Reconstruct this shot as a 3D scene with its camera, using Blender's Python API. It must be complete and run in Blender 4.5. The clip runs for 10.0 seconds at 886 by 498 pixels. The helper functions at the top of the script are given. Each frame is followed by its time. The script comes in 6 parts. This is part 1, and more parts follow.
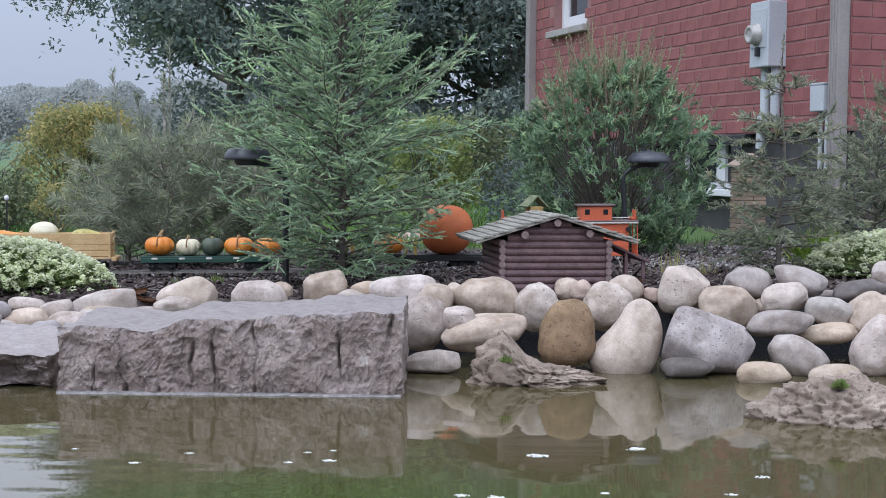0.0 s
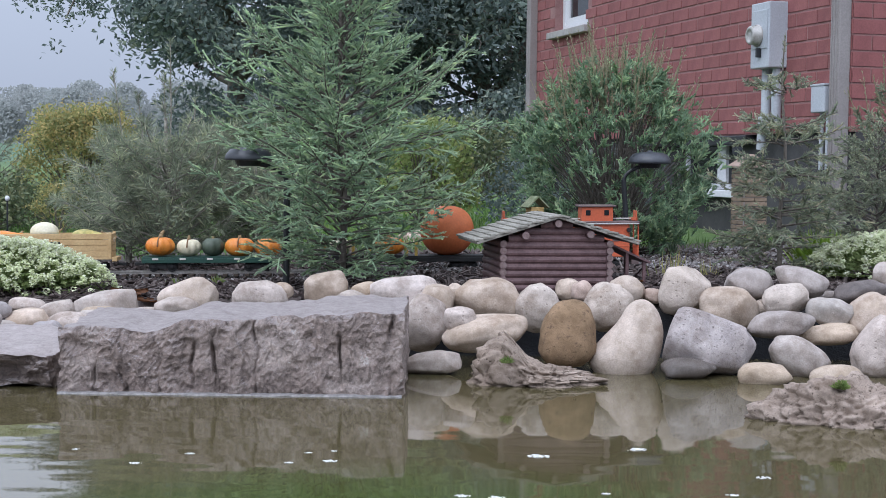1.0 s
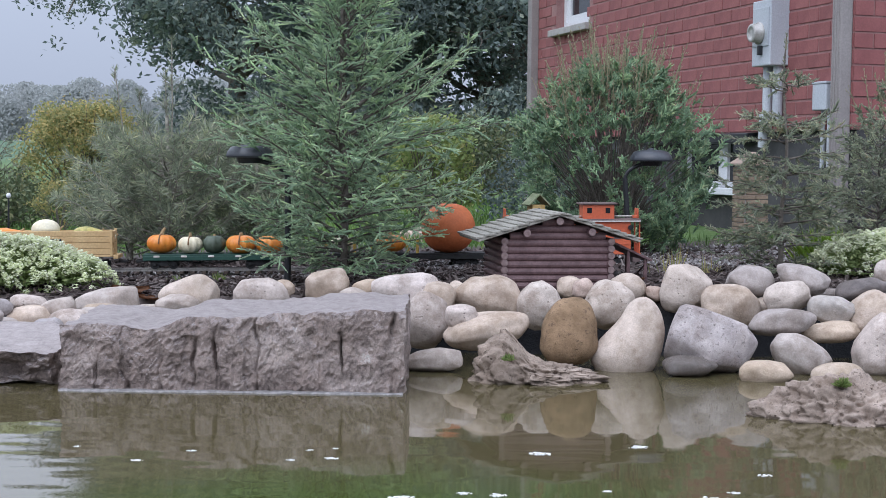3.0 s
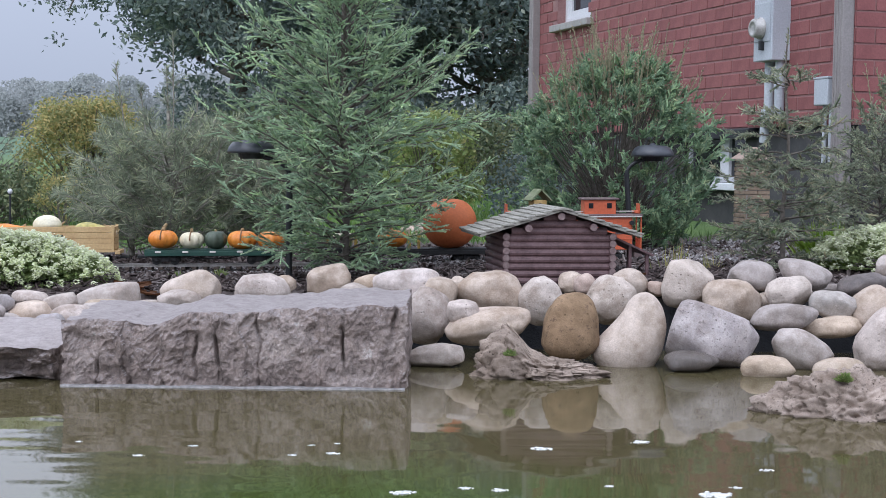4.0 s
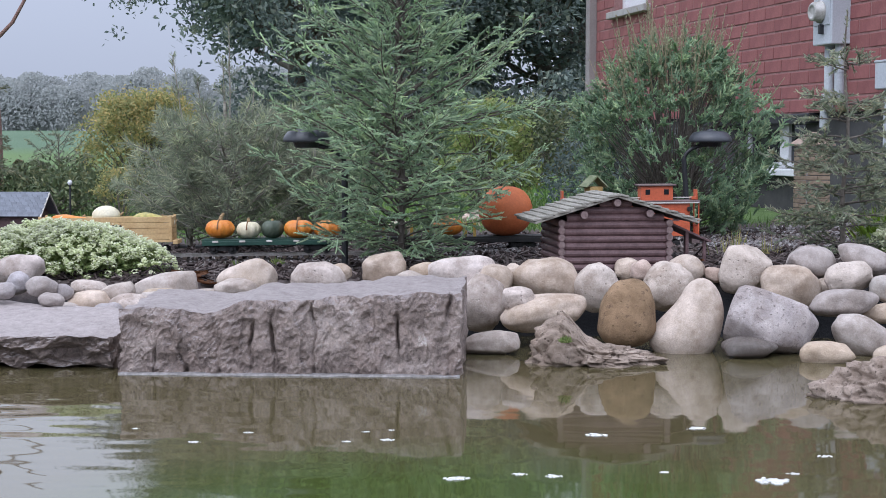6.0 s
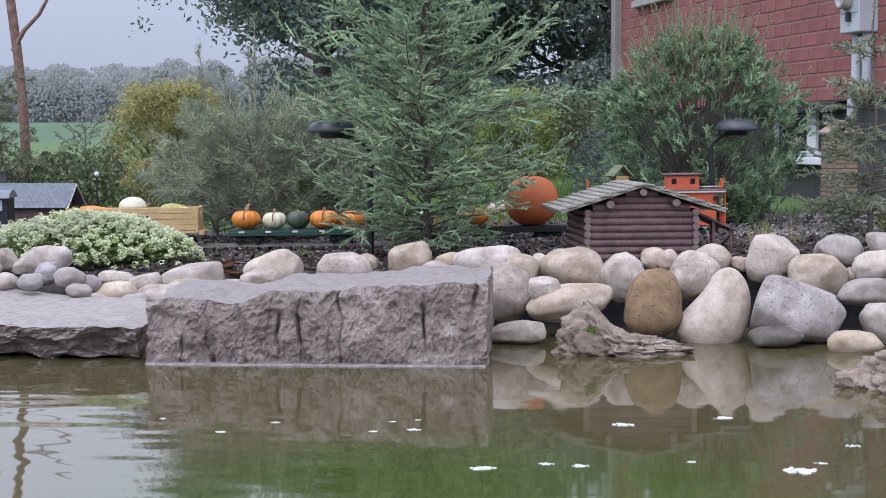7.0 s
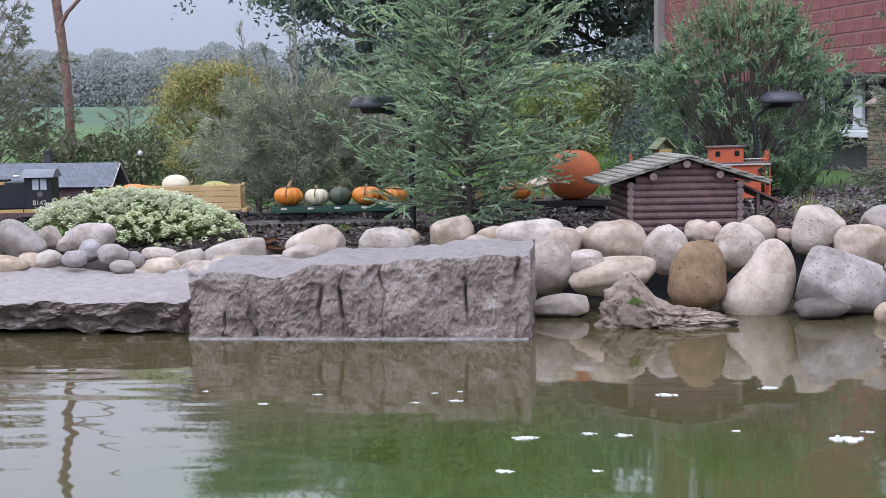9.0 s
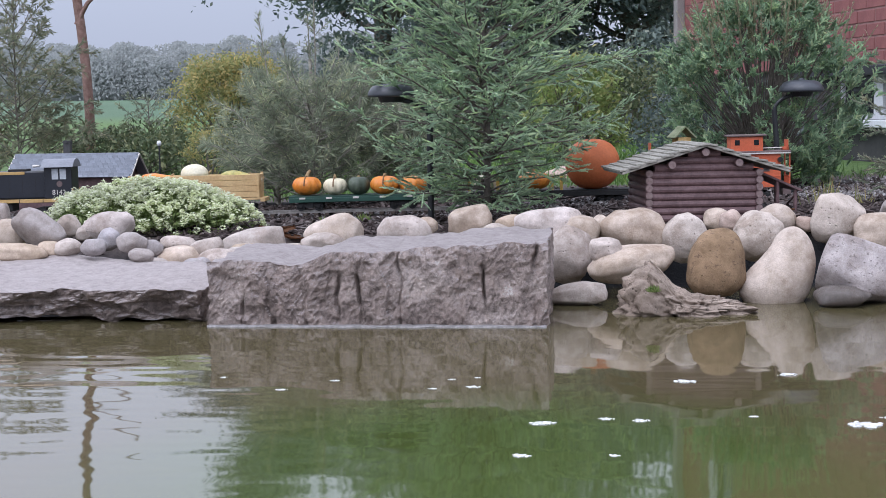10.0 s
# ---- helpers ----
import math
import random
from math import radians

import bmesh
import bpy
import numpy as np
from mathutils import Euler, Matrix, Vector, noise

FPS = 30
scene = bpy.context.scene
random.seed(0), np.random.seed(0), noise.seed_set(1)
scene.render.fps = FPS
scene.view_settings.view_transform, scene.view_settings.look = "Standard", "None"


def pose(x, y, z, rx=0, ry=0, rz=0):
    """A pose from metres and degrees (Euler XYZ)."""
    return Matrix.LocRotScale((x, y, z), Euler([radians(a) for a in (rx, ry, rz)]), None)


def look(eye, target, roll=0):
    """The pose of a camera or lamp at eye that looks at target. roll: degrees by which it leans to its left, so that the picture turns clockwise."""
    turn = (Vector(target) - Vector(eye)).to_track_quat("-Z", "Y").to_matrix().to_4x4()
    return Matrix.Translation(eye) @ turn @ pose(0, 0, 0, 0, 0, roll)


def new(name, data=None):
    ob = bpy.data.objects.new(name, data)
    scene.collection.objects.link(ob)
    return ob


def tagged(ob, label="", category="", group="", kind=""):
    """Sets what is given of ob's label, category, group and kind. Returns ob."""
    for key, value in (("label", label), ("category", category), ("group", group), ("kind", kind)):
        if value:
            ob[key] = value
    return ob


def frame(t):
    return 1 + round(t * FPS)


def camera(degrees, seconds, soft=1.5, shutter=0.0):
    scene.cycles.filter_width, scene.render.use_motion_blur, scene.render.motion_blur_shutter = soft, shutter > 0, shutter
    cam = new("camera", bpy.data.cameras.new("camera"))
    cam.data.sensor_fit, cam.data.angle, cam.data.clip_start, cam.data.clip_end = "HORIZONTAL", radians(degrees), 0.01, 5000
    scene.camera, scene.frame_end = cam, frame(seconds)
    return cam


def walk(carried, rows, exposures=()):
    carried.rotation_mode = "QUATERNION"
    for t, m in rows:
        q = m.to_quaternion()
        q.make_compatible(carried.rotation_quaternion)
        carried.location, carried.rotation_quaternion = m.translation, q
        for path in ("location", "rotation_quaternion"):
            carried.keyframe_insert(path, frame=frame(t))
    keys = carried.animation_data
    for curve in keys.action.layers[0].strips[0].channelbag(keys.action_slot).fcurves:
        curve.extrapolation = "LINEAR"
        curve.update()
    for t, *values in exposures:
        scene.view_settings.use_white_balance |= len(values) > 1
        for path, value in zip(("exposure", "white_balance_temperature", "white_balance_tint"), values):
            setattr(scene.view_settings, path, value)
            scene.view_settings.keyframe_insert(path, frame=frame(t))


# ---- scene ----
# ---------------------------------------------------------------- camera
cam = camera(34.0, 10.0, soft=0.7)
# seconds, x, y, z, pitch, roll, yaw
PATH = [
    (0, 0.0000, 0.0000, 0.6000, -3.485, -0.620, -0.000),
    (0.5, 0.0001, -0.0005, 0.5996, -3.447, -0.635, 0.004),
    (1, -0.0005, 0.0020, 0.5981, -3.439, -0.654, 0.027),
    (1.5, -0.0008, 0.0003, 0.5978, -3.468, -0.650, 0.103),
    (2, 0.0001, 0.0024, 0.5971, -3.455, -0.630, 0.090),
    (2.5, -0.0014, 0.0022, 0.5984, -3.483, -0.688, 0.052),
    (4, -0.0022, 0.0032, 0.5962, -3.700, -0.652, 0.118),
    (4.5, 0.0005, 0.0026, 0.5967, -3.806, -0.590, 0.211),
    (5, 0.0020, 0.0040, 0.5946, -3.869, -0.571, 0.430),
    (5.5, 0.0068, 0.0063, 0.5934, -3.971, -0.421, 1.078),
    (6, 0.0109, 0.0113, 0.5877, -4.110, -0.108, 2.436),
    (7.5, 0.0095, 0.0121, 0.5871, -4.667, 0.196, 3.623),
    (8, 0.0104, 0.0134, 0.5865, -4.795, 0.334, 4.111),
    (8.5, 0.0108, 0.0166, 0.5826, -5.022, 0.426, 4.625),
    (9, 0.0154, 0.0238, 0.5658, -5.246, 0.732, 5.127),
    (9.5, 0.0189, 0.0294, 0.5507, -5.452, 1.012, 5.577),
    (10, 0.0195, 0.0267, 0.5508, -5.503, 0.813, 5.898),
]
walk(cam, [(t, pose(x, y, z, 90 + p, r, w)) for t, x, y, z, p, r, w in PATH], [(0.0, 0.02, 5680, 12), (10.0, 0.08, 5780, 16)])

# ---------------------------------------------------------------- light: an overcast autumn day
world = bpy.data.worlds.new("sky")
scene.world = world
world.use_nodes = True
wn, wl = world.node_tree.nodes, world.node_tree.links
sky = wn.new("ShaderNodeTexSky")
sky.sky_type, sky.sun_disc = "NISHITA", False
sky.sun_elevation, sky.sun_rotation = radians(52), radians(215)
sky.dust_density, sky.air_density = 4.0, 1.0
veil = wn.new("ShaderNodeMix")
veil.data_type = "RGBA"
veil.inputs["Factor"].default_value = 0.9
wl.new(sky.outputs["Color"], veil.inputs["A"])
# cloud cover: palest and dimmest at the horizon, three times as bright overhead
wtc, wsep = wn.new("ShaderNodeTexCoord"), wn.new("ShaderNodeSeparateXYZ")
wl.new(wtc.outputs["Generated"], wsep.inputs[0])
cloud = wn.new("ShaderNodeValToRGB")
cloud.color_ramp.elements[0].position, cloud.color_ramp.elements[0].color = 0.0, (0.245, 0.262, 0.296, 1)
cloud.color_ramp.elements[1].position, cloud.color_ramp.elements[1].color = 1.0, (0.95, 0.98, 1.04, 1)
cloud.color_ramp.elements.new(0.10).color = (0.300, 0.318, 0.354, 1)
cloud.color_ramp.elements.new(0.17).color = (0.54, 0.56, 0.60, 1)
cloud.color_ramp.elements.new(0.30).color = (0.74, 0.76, 0.80, 1)
wl.new(wsep.outputs["Z"], cloud.inputs["Fac"])
thick = wn.new("ShaderNodeVectorMath")
thick.operation = "SCALE"
thick.inputs["Scale"].default_value = 27.0
wl.new(cloud.outputs["Color"], thick.inputs[0])
wl.new(thick.outputs[0], veil.inputs["B"])
wl.new(veil.outputs["Result"], wn["Background"].inputs["Color"])
wn["Background"].inputs["Strength"].default_value = 0.072
sun = new("sun", bpy.data.lights.new("sun", "SUN"))
sun.data.energy, sun.data.angle, sun.data.color = 1.5, radians(50), (1.0, 0.985, 0.965)
sun.matrix_world = look((-3, -6, 8), (0, 0, 0))


# ---------------------------------------------------------------- materials
def graph(name):
    mat = bpy.data.materials.new(name)
    mat.use_nodes = True
    nt = mat.node_tree
    return mat, nt, nt.nodes["Principled BSDF"]


def noise_node(nt, scale, detail=6, rough=0.6, coord="Object", distort=0.0):
    tc = nt.nodes.new("ShaderNodeTexCoord")
    n = nt.nodes.new("ShaderNodeTexNoise")
    n.inputs["Scale"].default_value, n.inputs["Detail"].default_value = scale, detail
    n.inputs["Roughness"].default_value, n.inputs["Distortion"].default_value = rough, distort
    nt.links.new(tc.outputs[coord], n.inputs["Vector"])
    return n


def ramp_node(nt, src, stops):
    r = nt.nodes.new("ShaderNodeValToRGB")
    r.color_ramp.elements[0].position, r.color_ramp.elements[0].color = stops[0][0], (*stops[0][1], 1)
    r.color_ramp.elements[1].position, r.color_ramp.elements[1].color = stops[-1][0], (*stops[-1][1], 1)
    for p, c in stops[1:-1]:
        r.color_ramp.elements.new(p).color = (*c, 1)
    nt.links.new(src, r.inputs["Fac"])
    return r


def mix_node(nt, fac, a, b, mode="MIX"):
    m = nt.nodes.new("ShaderNodeMix")
    m.data_type, m.blend_type = "RGBA", mode
    for key, v in (("Factor", fac), ("A", a), ("B", b)):
        if isinstance(v, bpy.types.NodeSocket):
            nt.links.new(v, m.inputs[key])
        elif key == "Factor":
            m.inputs[key].default_value = v
        else:
            m.inputs[key].default_value = (*v, 1)
    return m.outputs["Result"]


def bump_node(nt, bsdf, height, strength, dist):
    b = nt.nodes.new("ShaderNodeBump")
    b.inputs["Strength"].default_value, b.inputs["Distance"].default_value = strength, dist
    nt.links.new(height, b.inputs["Height"])
    nt.links.new(b.outputs["Normal"], bsdf.inputs["Normal"])
    return b


def surface(name, c1, c2, scale=20, rough=0.7, metal=0.0, bump=0.2, dist=0.004, vary=0.12, fine=120, spec=0.5):
    """Two colours in broad patches, a fine grain over them, a little variation from thing to thing, relief."""
    mat, nt, bsdf = graph(name)
    broad, grain = noise_node(nt, scale), noise_node(nt, fine, 3)
    col = ramp_node(nt, broad.outputs["Fac"], [(0.35, c1), (0.65, c2)]).outputs["Color"]
    g = ramp_node(nt, grain.outputs["Fac"], [(0.3, (0.72,) * 3), (0.7, (1.1,) * 3)]).outputs["Color"]
    col = mix_node(nt, 0.6, col, g, "MULTIPLY")
    if vary:
        info = nt.nodes.new("ShaderNodeObjectInfo")
        v = ramp_node(nt, info.outputs["Random"], [(0.0, (1 - vary,) * 3), (1.0, (1.0,) * 3)]).outputs["Color"]
        col = mix_node(nt, 1.0, col, v, "MULTIPLY")
    nt.links.new(col, bsdf.inputs["Base Color"])
    bsdf.inputs["Roughness"].default_value, bsdf.inputs["Metallic"].default_value = rough, metal
    bsdf.inputs["Specular IOR Level"].default_value = spec
    if bump:
        s = nt.nodes.new("ShaderNodeMath")
        s.operation = "MULTIPLY_ADD"
        s.inputs[1].default_value = 0.4
        nt.links.new(grain.outputs["Fac"], s.inputs[0])
        nt.links.new(broad.outputs["Fac"], s.inputs[2])
        bump_node(nt, bsdf, s.outputs[0], bump, dist)
    return mat


def foliage(name, dark, light, tip=None, through_=0.25, clump=0.0):
    """Needles and leaves: colour varies from piece to piece; some light passes through."""
    mat, nt, bsdf = graph(name)
    geo = nt.nodes.new("ShaderNodeNewGeometry")
    stops = [(0.0, dark), (0.75, light)] + ([(1.0, tip)] if tip else [])
    if not tip:
        stops[-1] = (1.0, light)
    col = ramp_node(nt, geo.outputs["Random Per Island"], stops).outputs["Color"]
    broad = noise_node(nt, 4.0, 3)
    v = ramp_node(nt, broad.outputs["Fac"], [(0.3, (0.7,) * 3), (0.7, (1.15,) * 3)]).outputs["Color"]
    col = mix_node(nt, 1.0, col, v, "MULTIPLY")
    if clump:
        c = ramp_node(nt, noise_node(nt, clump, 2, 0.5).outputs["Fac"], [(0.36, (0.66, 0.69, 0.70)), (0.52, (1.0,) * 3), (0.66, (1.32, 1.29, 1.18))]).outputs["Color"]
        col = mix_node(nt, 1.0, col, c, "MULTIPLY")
    nt.links.new(col, bsdf.inputs["Base Color"])
    bsdf.inputs["Roughness"].default_value = 0.6
    bsdf.inputs["Specular IOR Level"].default_value = 0.25
    tr = nt.nodes.new("ShaderNodeBsdfTranslucent")
    nt.links.new(col, tr.inputs["Color"])
    ms = nt.nodes.new("ShaderNodeMixShader")
    ms.inputs["Fac"].default_value = through_
    nt.links.new(bsdf.outputs[0], ms.inputs[1])
    nt.links.new(tr.outputs[0], ms.inputs[2])
    nt.links.new(ms.outputs[0], nt.nodes["Material Output"].inputs["Surface"])
    return mat


def stone_material(name, c1, c2, spot, spots=0.0, pits=0.0, rough=0.85):
    """Water-worn stone: soft mottling, dark specks, open pits and a finely rough skin."""
    mat, nt, bsdf = graph(name)
    info = nt.nodes.new("ShaderNodeObjectInfo")
    tc = nt.nodes.new("ShaderNodeTexCoord")
    shift = nt.nodes.new("ShaderNodeVectorMath")
    shift.operation = "MULTIPLY_ADD"
    nt.links.new(info.outputs["Random"], shift.inputs[0])
    shift.inputs[1].default_value = (37.0, 19.0, 11.0)
    nt.links.new(tc.outputs["Object"], shift.inputs[2])

    def tex(scale, detail, r=0.6):
        n = nt.nodes.new("ShaderNodeTexNoise")
        n.inputs["Scale"].default_value, n.inputs["Detail"].default_value, n.inputs["Roughness"].default_value = scale, detail, r
        nt.links.new(shift.outputs[0], n.inputs["Vector"])
        return n

    broad, mid, fine = tex(15, 9, 0.7), tex(60, 7, 0.75), tex(260, 4, 0.7)
    col = ramp_node(nt, broad.outputs["Fac"], [(0.36, c1), (0.62, c2)]).outputs["Color"]
    g = ramp_node(nt, fine.outputs["Fac"], [(0.3, (0.82,) * 3), (0.62, (1.05,) * 3)]).outputs["Color"]
    col = mix_node(nt, 0.8, col, g, "MULTIPLY")
    mott = ramp_node(nt, tex(34, 5, 0.65).outputs["Fac"], [(0.35, (0.78, 0.76, 0.74)), (0.6, (1.06,) * 3)]).outputs["Color"]
    col = mix_node(nt, 0.8, col, mott, "MULTIPLY")
    dark = ramp_node(nt, mid.outputs["Fac"], [(0.64 - 0.1 * spots, (0, 0, 0)), (0.69 - 0.09 * spots, (1, 1, 1))]).outputs["Color"]
    bw = nt.nodes.new("ShaderNodeMath")
    bw.operation = "MULTIPLY"
    bw.inputs[1].default_value = 0.25 + 0.5 * spots
    nt.links.new(dark, bw.inputs[0])
    col = mix_node(nt, bw.outputs[0], col, spot)
    stain = ramp_node(nt, tex(7, 6, 0.7).outputs["Fac"], [(0.38, (0.70, 0.66, 0.62)), (0.50, (1.0,) * 3), (0.66, (1.10, 1.09, 1.08))]).outputs["Color"]
    col = mix_node(nt, 0.85, col, stain, "MULTIPLY")
    v = ramp_node(nt, info.outputs["Random"], [(0.0, (0.74, 0.67, 0.63)), (0.5, (0.94, 0.85, 0.81)), (1.0, (0.86, 0.80, 0.79))]).outputs["Color"]
    col = mix_node(nt, 1.0, col, v, "MULTIPLY")
    height = nt.nodes.new("ShaderNodeMath")
    height.operation = "MULTIPLY_ADD"
    height.inputs[1].default_value = 0.5
    nt.links.new(fine.outputs["Fac"], height.inputs[0])
    nt.links.new(mid.outputs["Fac"], height.inputs[2])
    top = height.outputs[0]
    if pits:
        vor = nt.nodes.new("ShaderNodeTexVoronoi")
        vor.inputs["Scale"].default_value = 62
        vor.inputs["Randomness"].default_value = 1.0
        nt.links.new(shift.outputs[0], vor.inputs["Vector"])
        pit = ramp_node(nt, vor.outputs["Distance"], [(0.07, (0, 0, 0)), (0.20, (1, 1, 1))]).outputs["Color"]
        where = ramp_node(nt, broad.outputs["Fac"], [(0.42, (1, 1, 1)), (0.50, (0, 0, 0))]).outputs["Color"]
        pit = mix_node(nt, 1.0, pit, where, "LIGHTEN")
        col = mix_node(nt, pits, col, mix_node(nt, 1.0, col, mix_node(nt, pit, (0.30, 0.27, 0.25), (1, 1, 1)), "MULTIPLY"))
        h2 = nt.nodes.new("ShaderNodeMath")
        h2.operation = "MULTIPLY_ADD"
        h2.inputs[1].default_value = 1.2
        nt.links.new(pit, h2.inputs[0])
        nt.links.new(top, h2.inputs[2])
        top = h2.outputs[0]
    nt.links.new(col, bsdf.inputs["Base Color"])
    bsdf.inputs["Roughness"].default_value = rough
    bsdf.inputs["Specular IOR Level"].default_value = 0.3
    bump_node(nt, bsdf, top, 0.65, 0.005)
    return mat


STONE = {
    "cream": stone_material("stone_cream", (0.50, 0.44, 0.36), (0.66, 0.61, 0.54), (0.33, 0.25, 0.17), 0.3),
    "beige": stone_material("stone_beige", (0.44, 0.38, 0.29), (0.58, 0.52, 0.43), (0.30, 0.23, 0.16), 0.2),
    "pink": stone_material("stone_pink", (0.50, 0.41, 0.36), (0.62, 0.54, 0.48), (0.35, 0.25, 0.2), 0.3),
    "pale": stone_material("stone_pale", (0.42, 0.40, 0.37), (0.58, 0.555, 0.52), (0.33, 0.3, 0.27), 0.3),
    "speck": stone_material("stone_specked", (0.50, 0.47, 0.44), (0.72, 0.69, 0.66), (0.25, 0.22, 0.21), 0.45, 0.3),
    "pitted": stone_material("stone_pitted", (0.48, 0.45, 0.40), (0.68, 0.65, 0.60), (0.27, 0.23, 0.20), 0.45, 0.5),
    "brown": stone_material("stone_brown", (0.20, 0.145, 0.085), (0.36, 0.27, 0.17), (0.10, 0.07, 0.05), 0.9, 0.35),
    "grey": stone_material("stone_grey", (0.32, 0.31, 0.30), (0.45, 0.44, 0.43), (0.22, 0.21, 0.2), 0.2),
    "greyspeck": stone_material("stone_grey_specked", (0.34, 0.35, 0.34), (0.48, 0.48, 0.46), (0.66, 0.66, 0.64), 0.5),
    "bluegrey": stone_material("stone_blue_grey", (0.38, 0.39, 0.41), (0.50, 0.50, 0.52), (0.28, 0.28, 0.3), 0.2),
    "slate": stone_material("stone_slate", (0.17, 0.165, 0.17), (0.26, 0.25, 0.25), (0.12, 0.12, 0.12), 0.2),
    "wet": stone_material("stone_wet", (0.15, 0.145, 0.14), (0.24, 0.23, 0.22), (0.1, 0.1, 0.1), 0.3, 0.0, 0.35),
    "block": stone_material("stone_block", (0.36, 0.345, 0.345), (0.62, 0.60, 0.59), (0.14, 0.13, 0.13), 0.75, 0.4),
}


def slab_material(name, gain, top_gain):
    mat, nt, bsdf = graph(name)
    broad, mid, fine = noise_node(nt, 5, 8, 0.65), noise_node(nt, 34, 12, 0.78, distort=0.3), noise_node(nt, 190, 5, 0.7)
    col = ramp_node(nt, broad.outputs["Fac"], [(0.3, (0.155, 0.123, 0.108)), (0.5, (0.24, 0.195, 0.175)), (0.7, (0.34, 0.29, 0.265))]).outputs["Color"]
    m = ramp_node(nt, mid.outputs["Fac"], [(0.33, (0.36, 0.34, 0.33)), (0.46, (0.90,) * 3), (0.66, (1.5, 1.47, 1.44))]).outputs["Color"]
    col = mix_node(nt, 1.0, col, m, "MULTIPLY")
    g = ramp_node(nt, fine.outputs["Fac"], [(0.3, (0.75,) * 3), (0.7, (1.15,) * 3)]).outputs["Color"]
    col = mix_node(nt, 0.7, col, g, "MULTIPLY")
    lich = noise_node(nt, 17, 9, 0.75)
    spot = ramp_node(nt, lich.outputs["Fac"], [(0.63, (0, 0, 0)), (0.67, (1, 1, 1))]).outputs["Color"]
    col = mix_node(nt, spot, col, (0.44, 0.41, 0.385))
    # Upward faces use a separate, mostly paler tone, scaled by top_gain.
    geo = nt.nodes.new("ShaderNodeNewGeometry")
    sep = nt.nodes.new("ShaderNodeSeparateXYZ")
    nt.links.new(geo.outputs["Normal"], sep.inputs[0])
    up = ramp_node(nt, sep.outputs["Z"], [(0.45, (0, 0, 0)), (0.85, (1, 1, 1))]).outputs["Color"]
    top_tone = ramp_node(nt, mid.outputs["Fac"], [(0.3, (0.20, 0.172, 0.165)), (0.5, (0.29, 0.255, 0.245)), (0.7, (0.37, 0.335, 0.325))]).outputs["Color"]
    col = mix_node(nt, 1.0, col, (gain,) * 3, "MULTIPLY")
    top_tone = mix_node(nt, 1.0, top_tone, (top_gain,) * 3, "MULTIPLY")
    col = mix_node(nt, up, col, top_tone)
    nt.links.new(col, bsdf.inputs["Base Color"])
    bsdf.inputs["Roughness"].default_value = 0.85
    bsdf.inputs["Specular IOR Level"].default_value = 0.3
    h = nt.nodes.new("ShaderNodeMath")
    h.operation = "MULTIPLY_ADD"
    h.inputs[1].default_value = 0.25
    nt.links.new(fine.outputs["Fac"], h.inputs[0])
    nt.links.new(mid.outputs["Fac"], h.inputs[2])
    bump_node(nt, bsdf, h.outputs[0], 0.95, 0.020)
    return mat


def water_material():
    mat, nt, bsdf = graph("pond_water")
    broad = noise_node(nt, 0.9, 3)
    tcw = nt.nodes.new("ShaderNodeTexCoord")
    off = nt.nodes.new("ShaderNodeVectorMath")
    off.operation = "DISTANCE"
    off.inputs[1].default_value = (-0.10, 2.15, 0.0)
    nt.links.new(tcw.outputs["Object"], off.inputs[0])
    bloom = nt.nodes.new("ShaderNodeMath")
    bloom.operation = "MULTIPLY_ADD"
    bloom.inputs[1].default_value = 0.5
    nt.links.new(broad.outputs["Fac"], bloom.inputs[0])
    nt.links.new(off.outputs["Value"], bloom.inputs[2])
    col = ramp_node(nt, bloom.outputs[0], [(0.62, (0.054, 0.074, 0.018)), (1.15, (0.080, 0.067, 0.032))]).outputs["Color"]
    nt.links.new(col, bsdf.inputs["Base Color"])
    bsdf.inputs["Roughness"].default_value = 0.036
    bsdf.inputs["IOR"].default_value = 1.48
    tc = nt.nodes.new("ShaderNodeTexCoord")
    mp = nt.nodes.new("ShaderNodeMapping")
    mp.inputs["Scale"].default_value = (4.2, 8.0, 1.0)
    nt.links.new(tc.outputs["Object"], mp.inputs["Vector"])
    w = nt.nodes.new("ShaderNodeTexNoise")
    w.inputs["Scale"].default_value, w.inputs["Detail"].default_value = 1.0, 1
    nt.links.new(mp.outputs[0], w.inputs["Vector"])
    sep = nt.nodes.new("ShaderNodeSeparateXYZ")
    nt.links.new(tc.outputs["Object"], sep.inputs[0])
    calm = nt.nodes.new("ShaderNodeMapRange")
    calm.inputs["From Min"].default_value, calm.inputs["From Max"].default_value = -1.3, -0.2
    calm.inputs["To Min"].default_value, calm.inputs["To Max"].default_value = 0.42, 0.05
    nt.links.new(sep.outputs["X"], calm.inputs["Value"])
    b = bump_node(nt, bsdf, w.outputs["Fac"], 0.1, 0.0125)
    nt.links.new(calm.outputs[0], b.inputs["Strength"])
    return mat


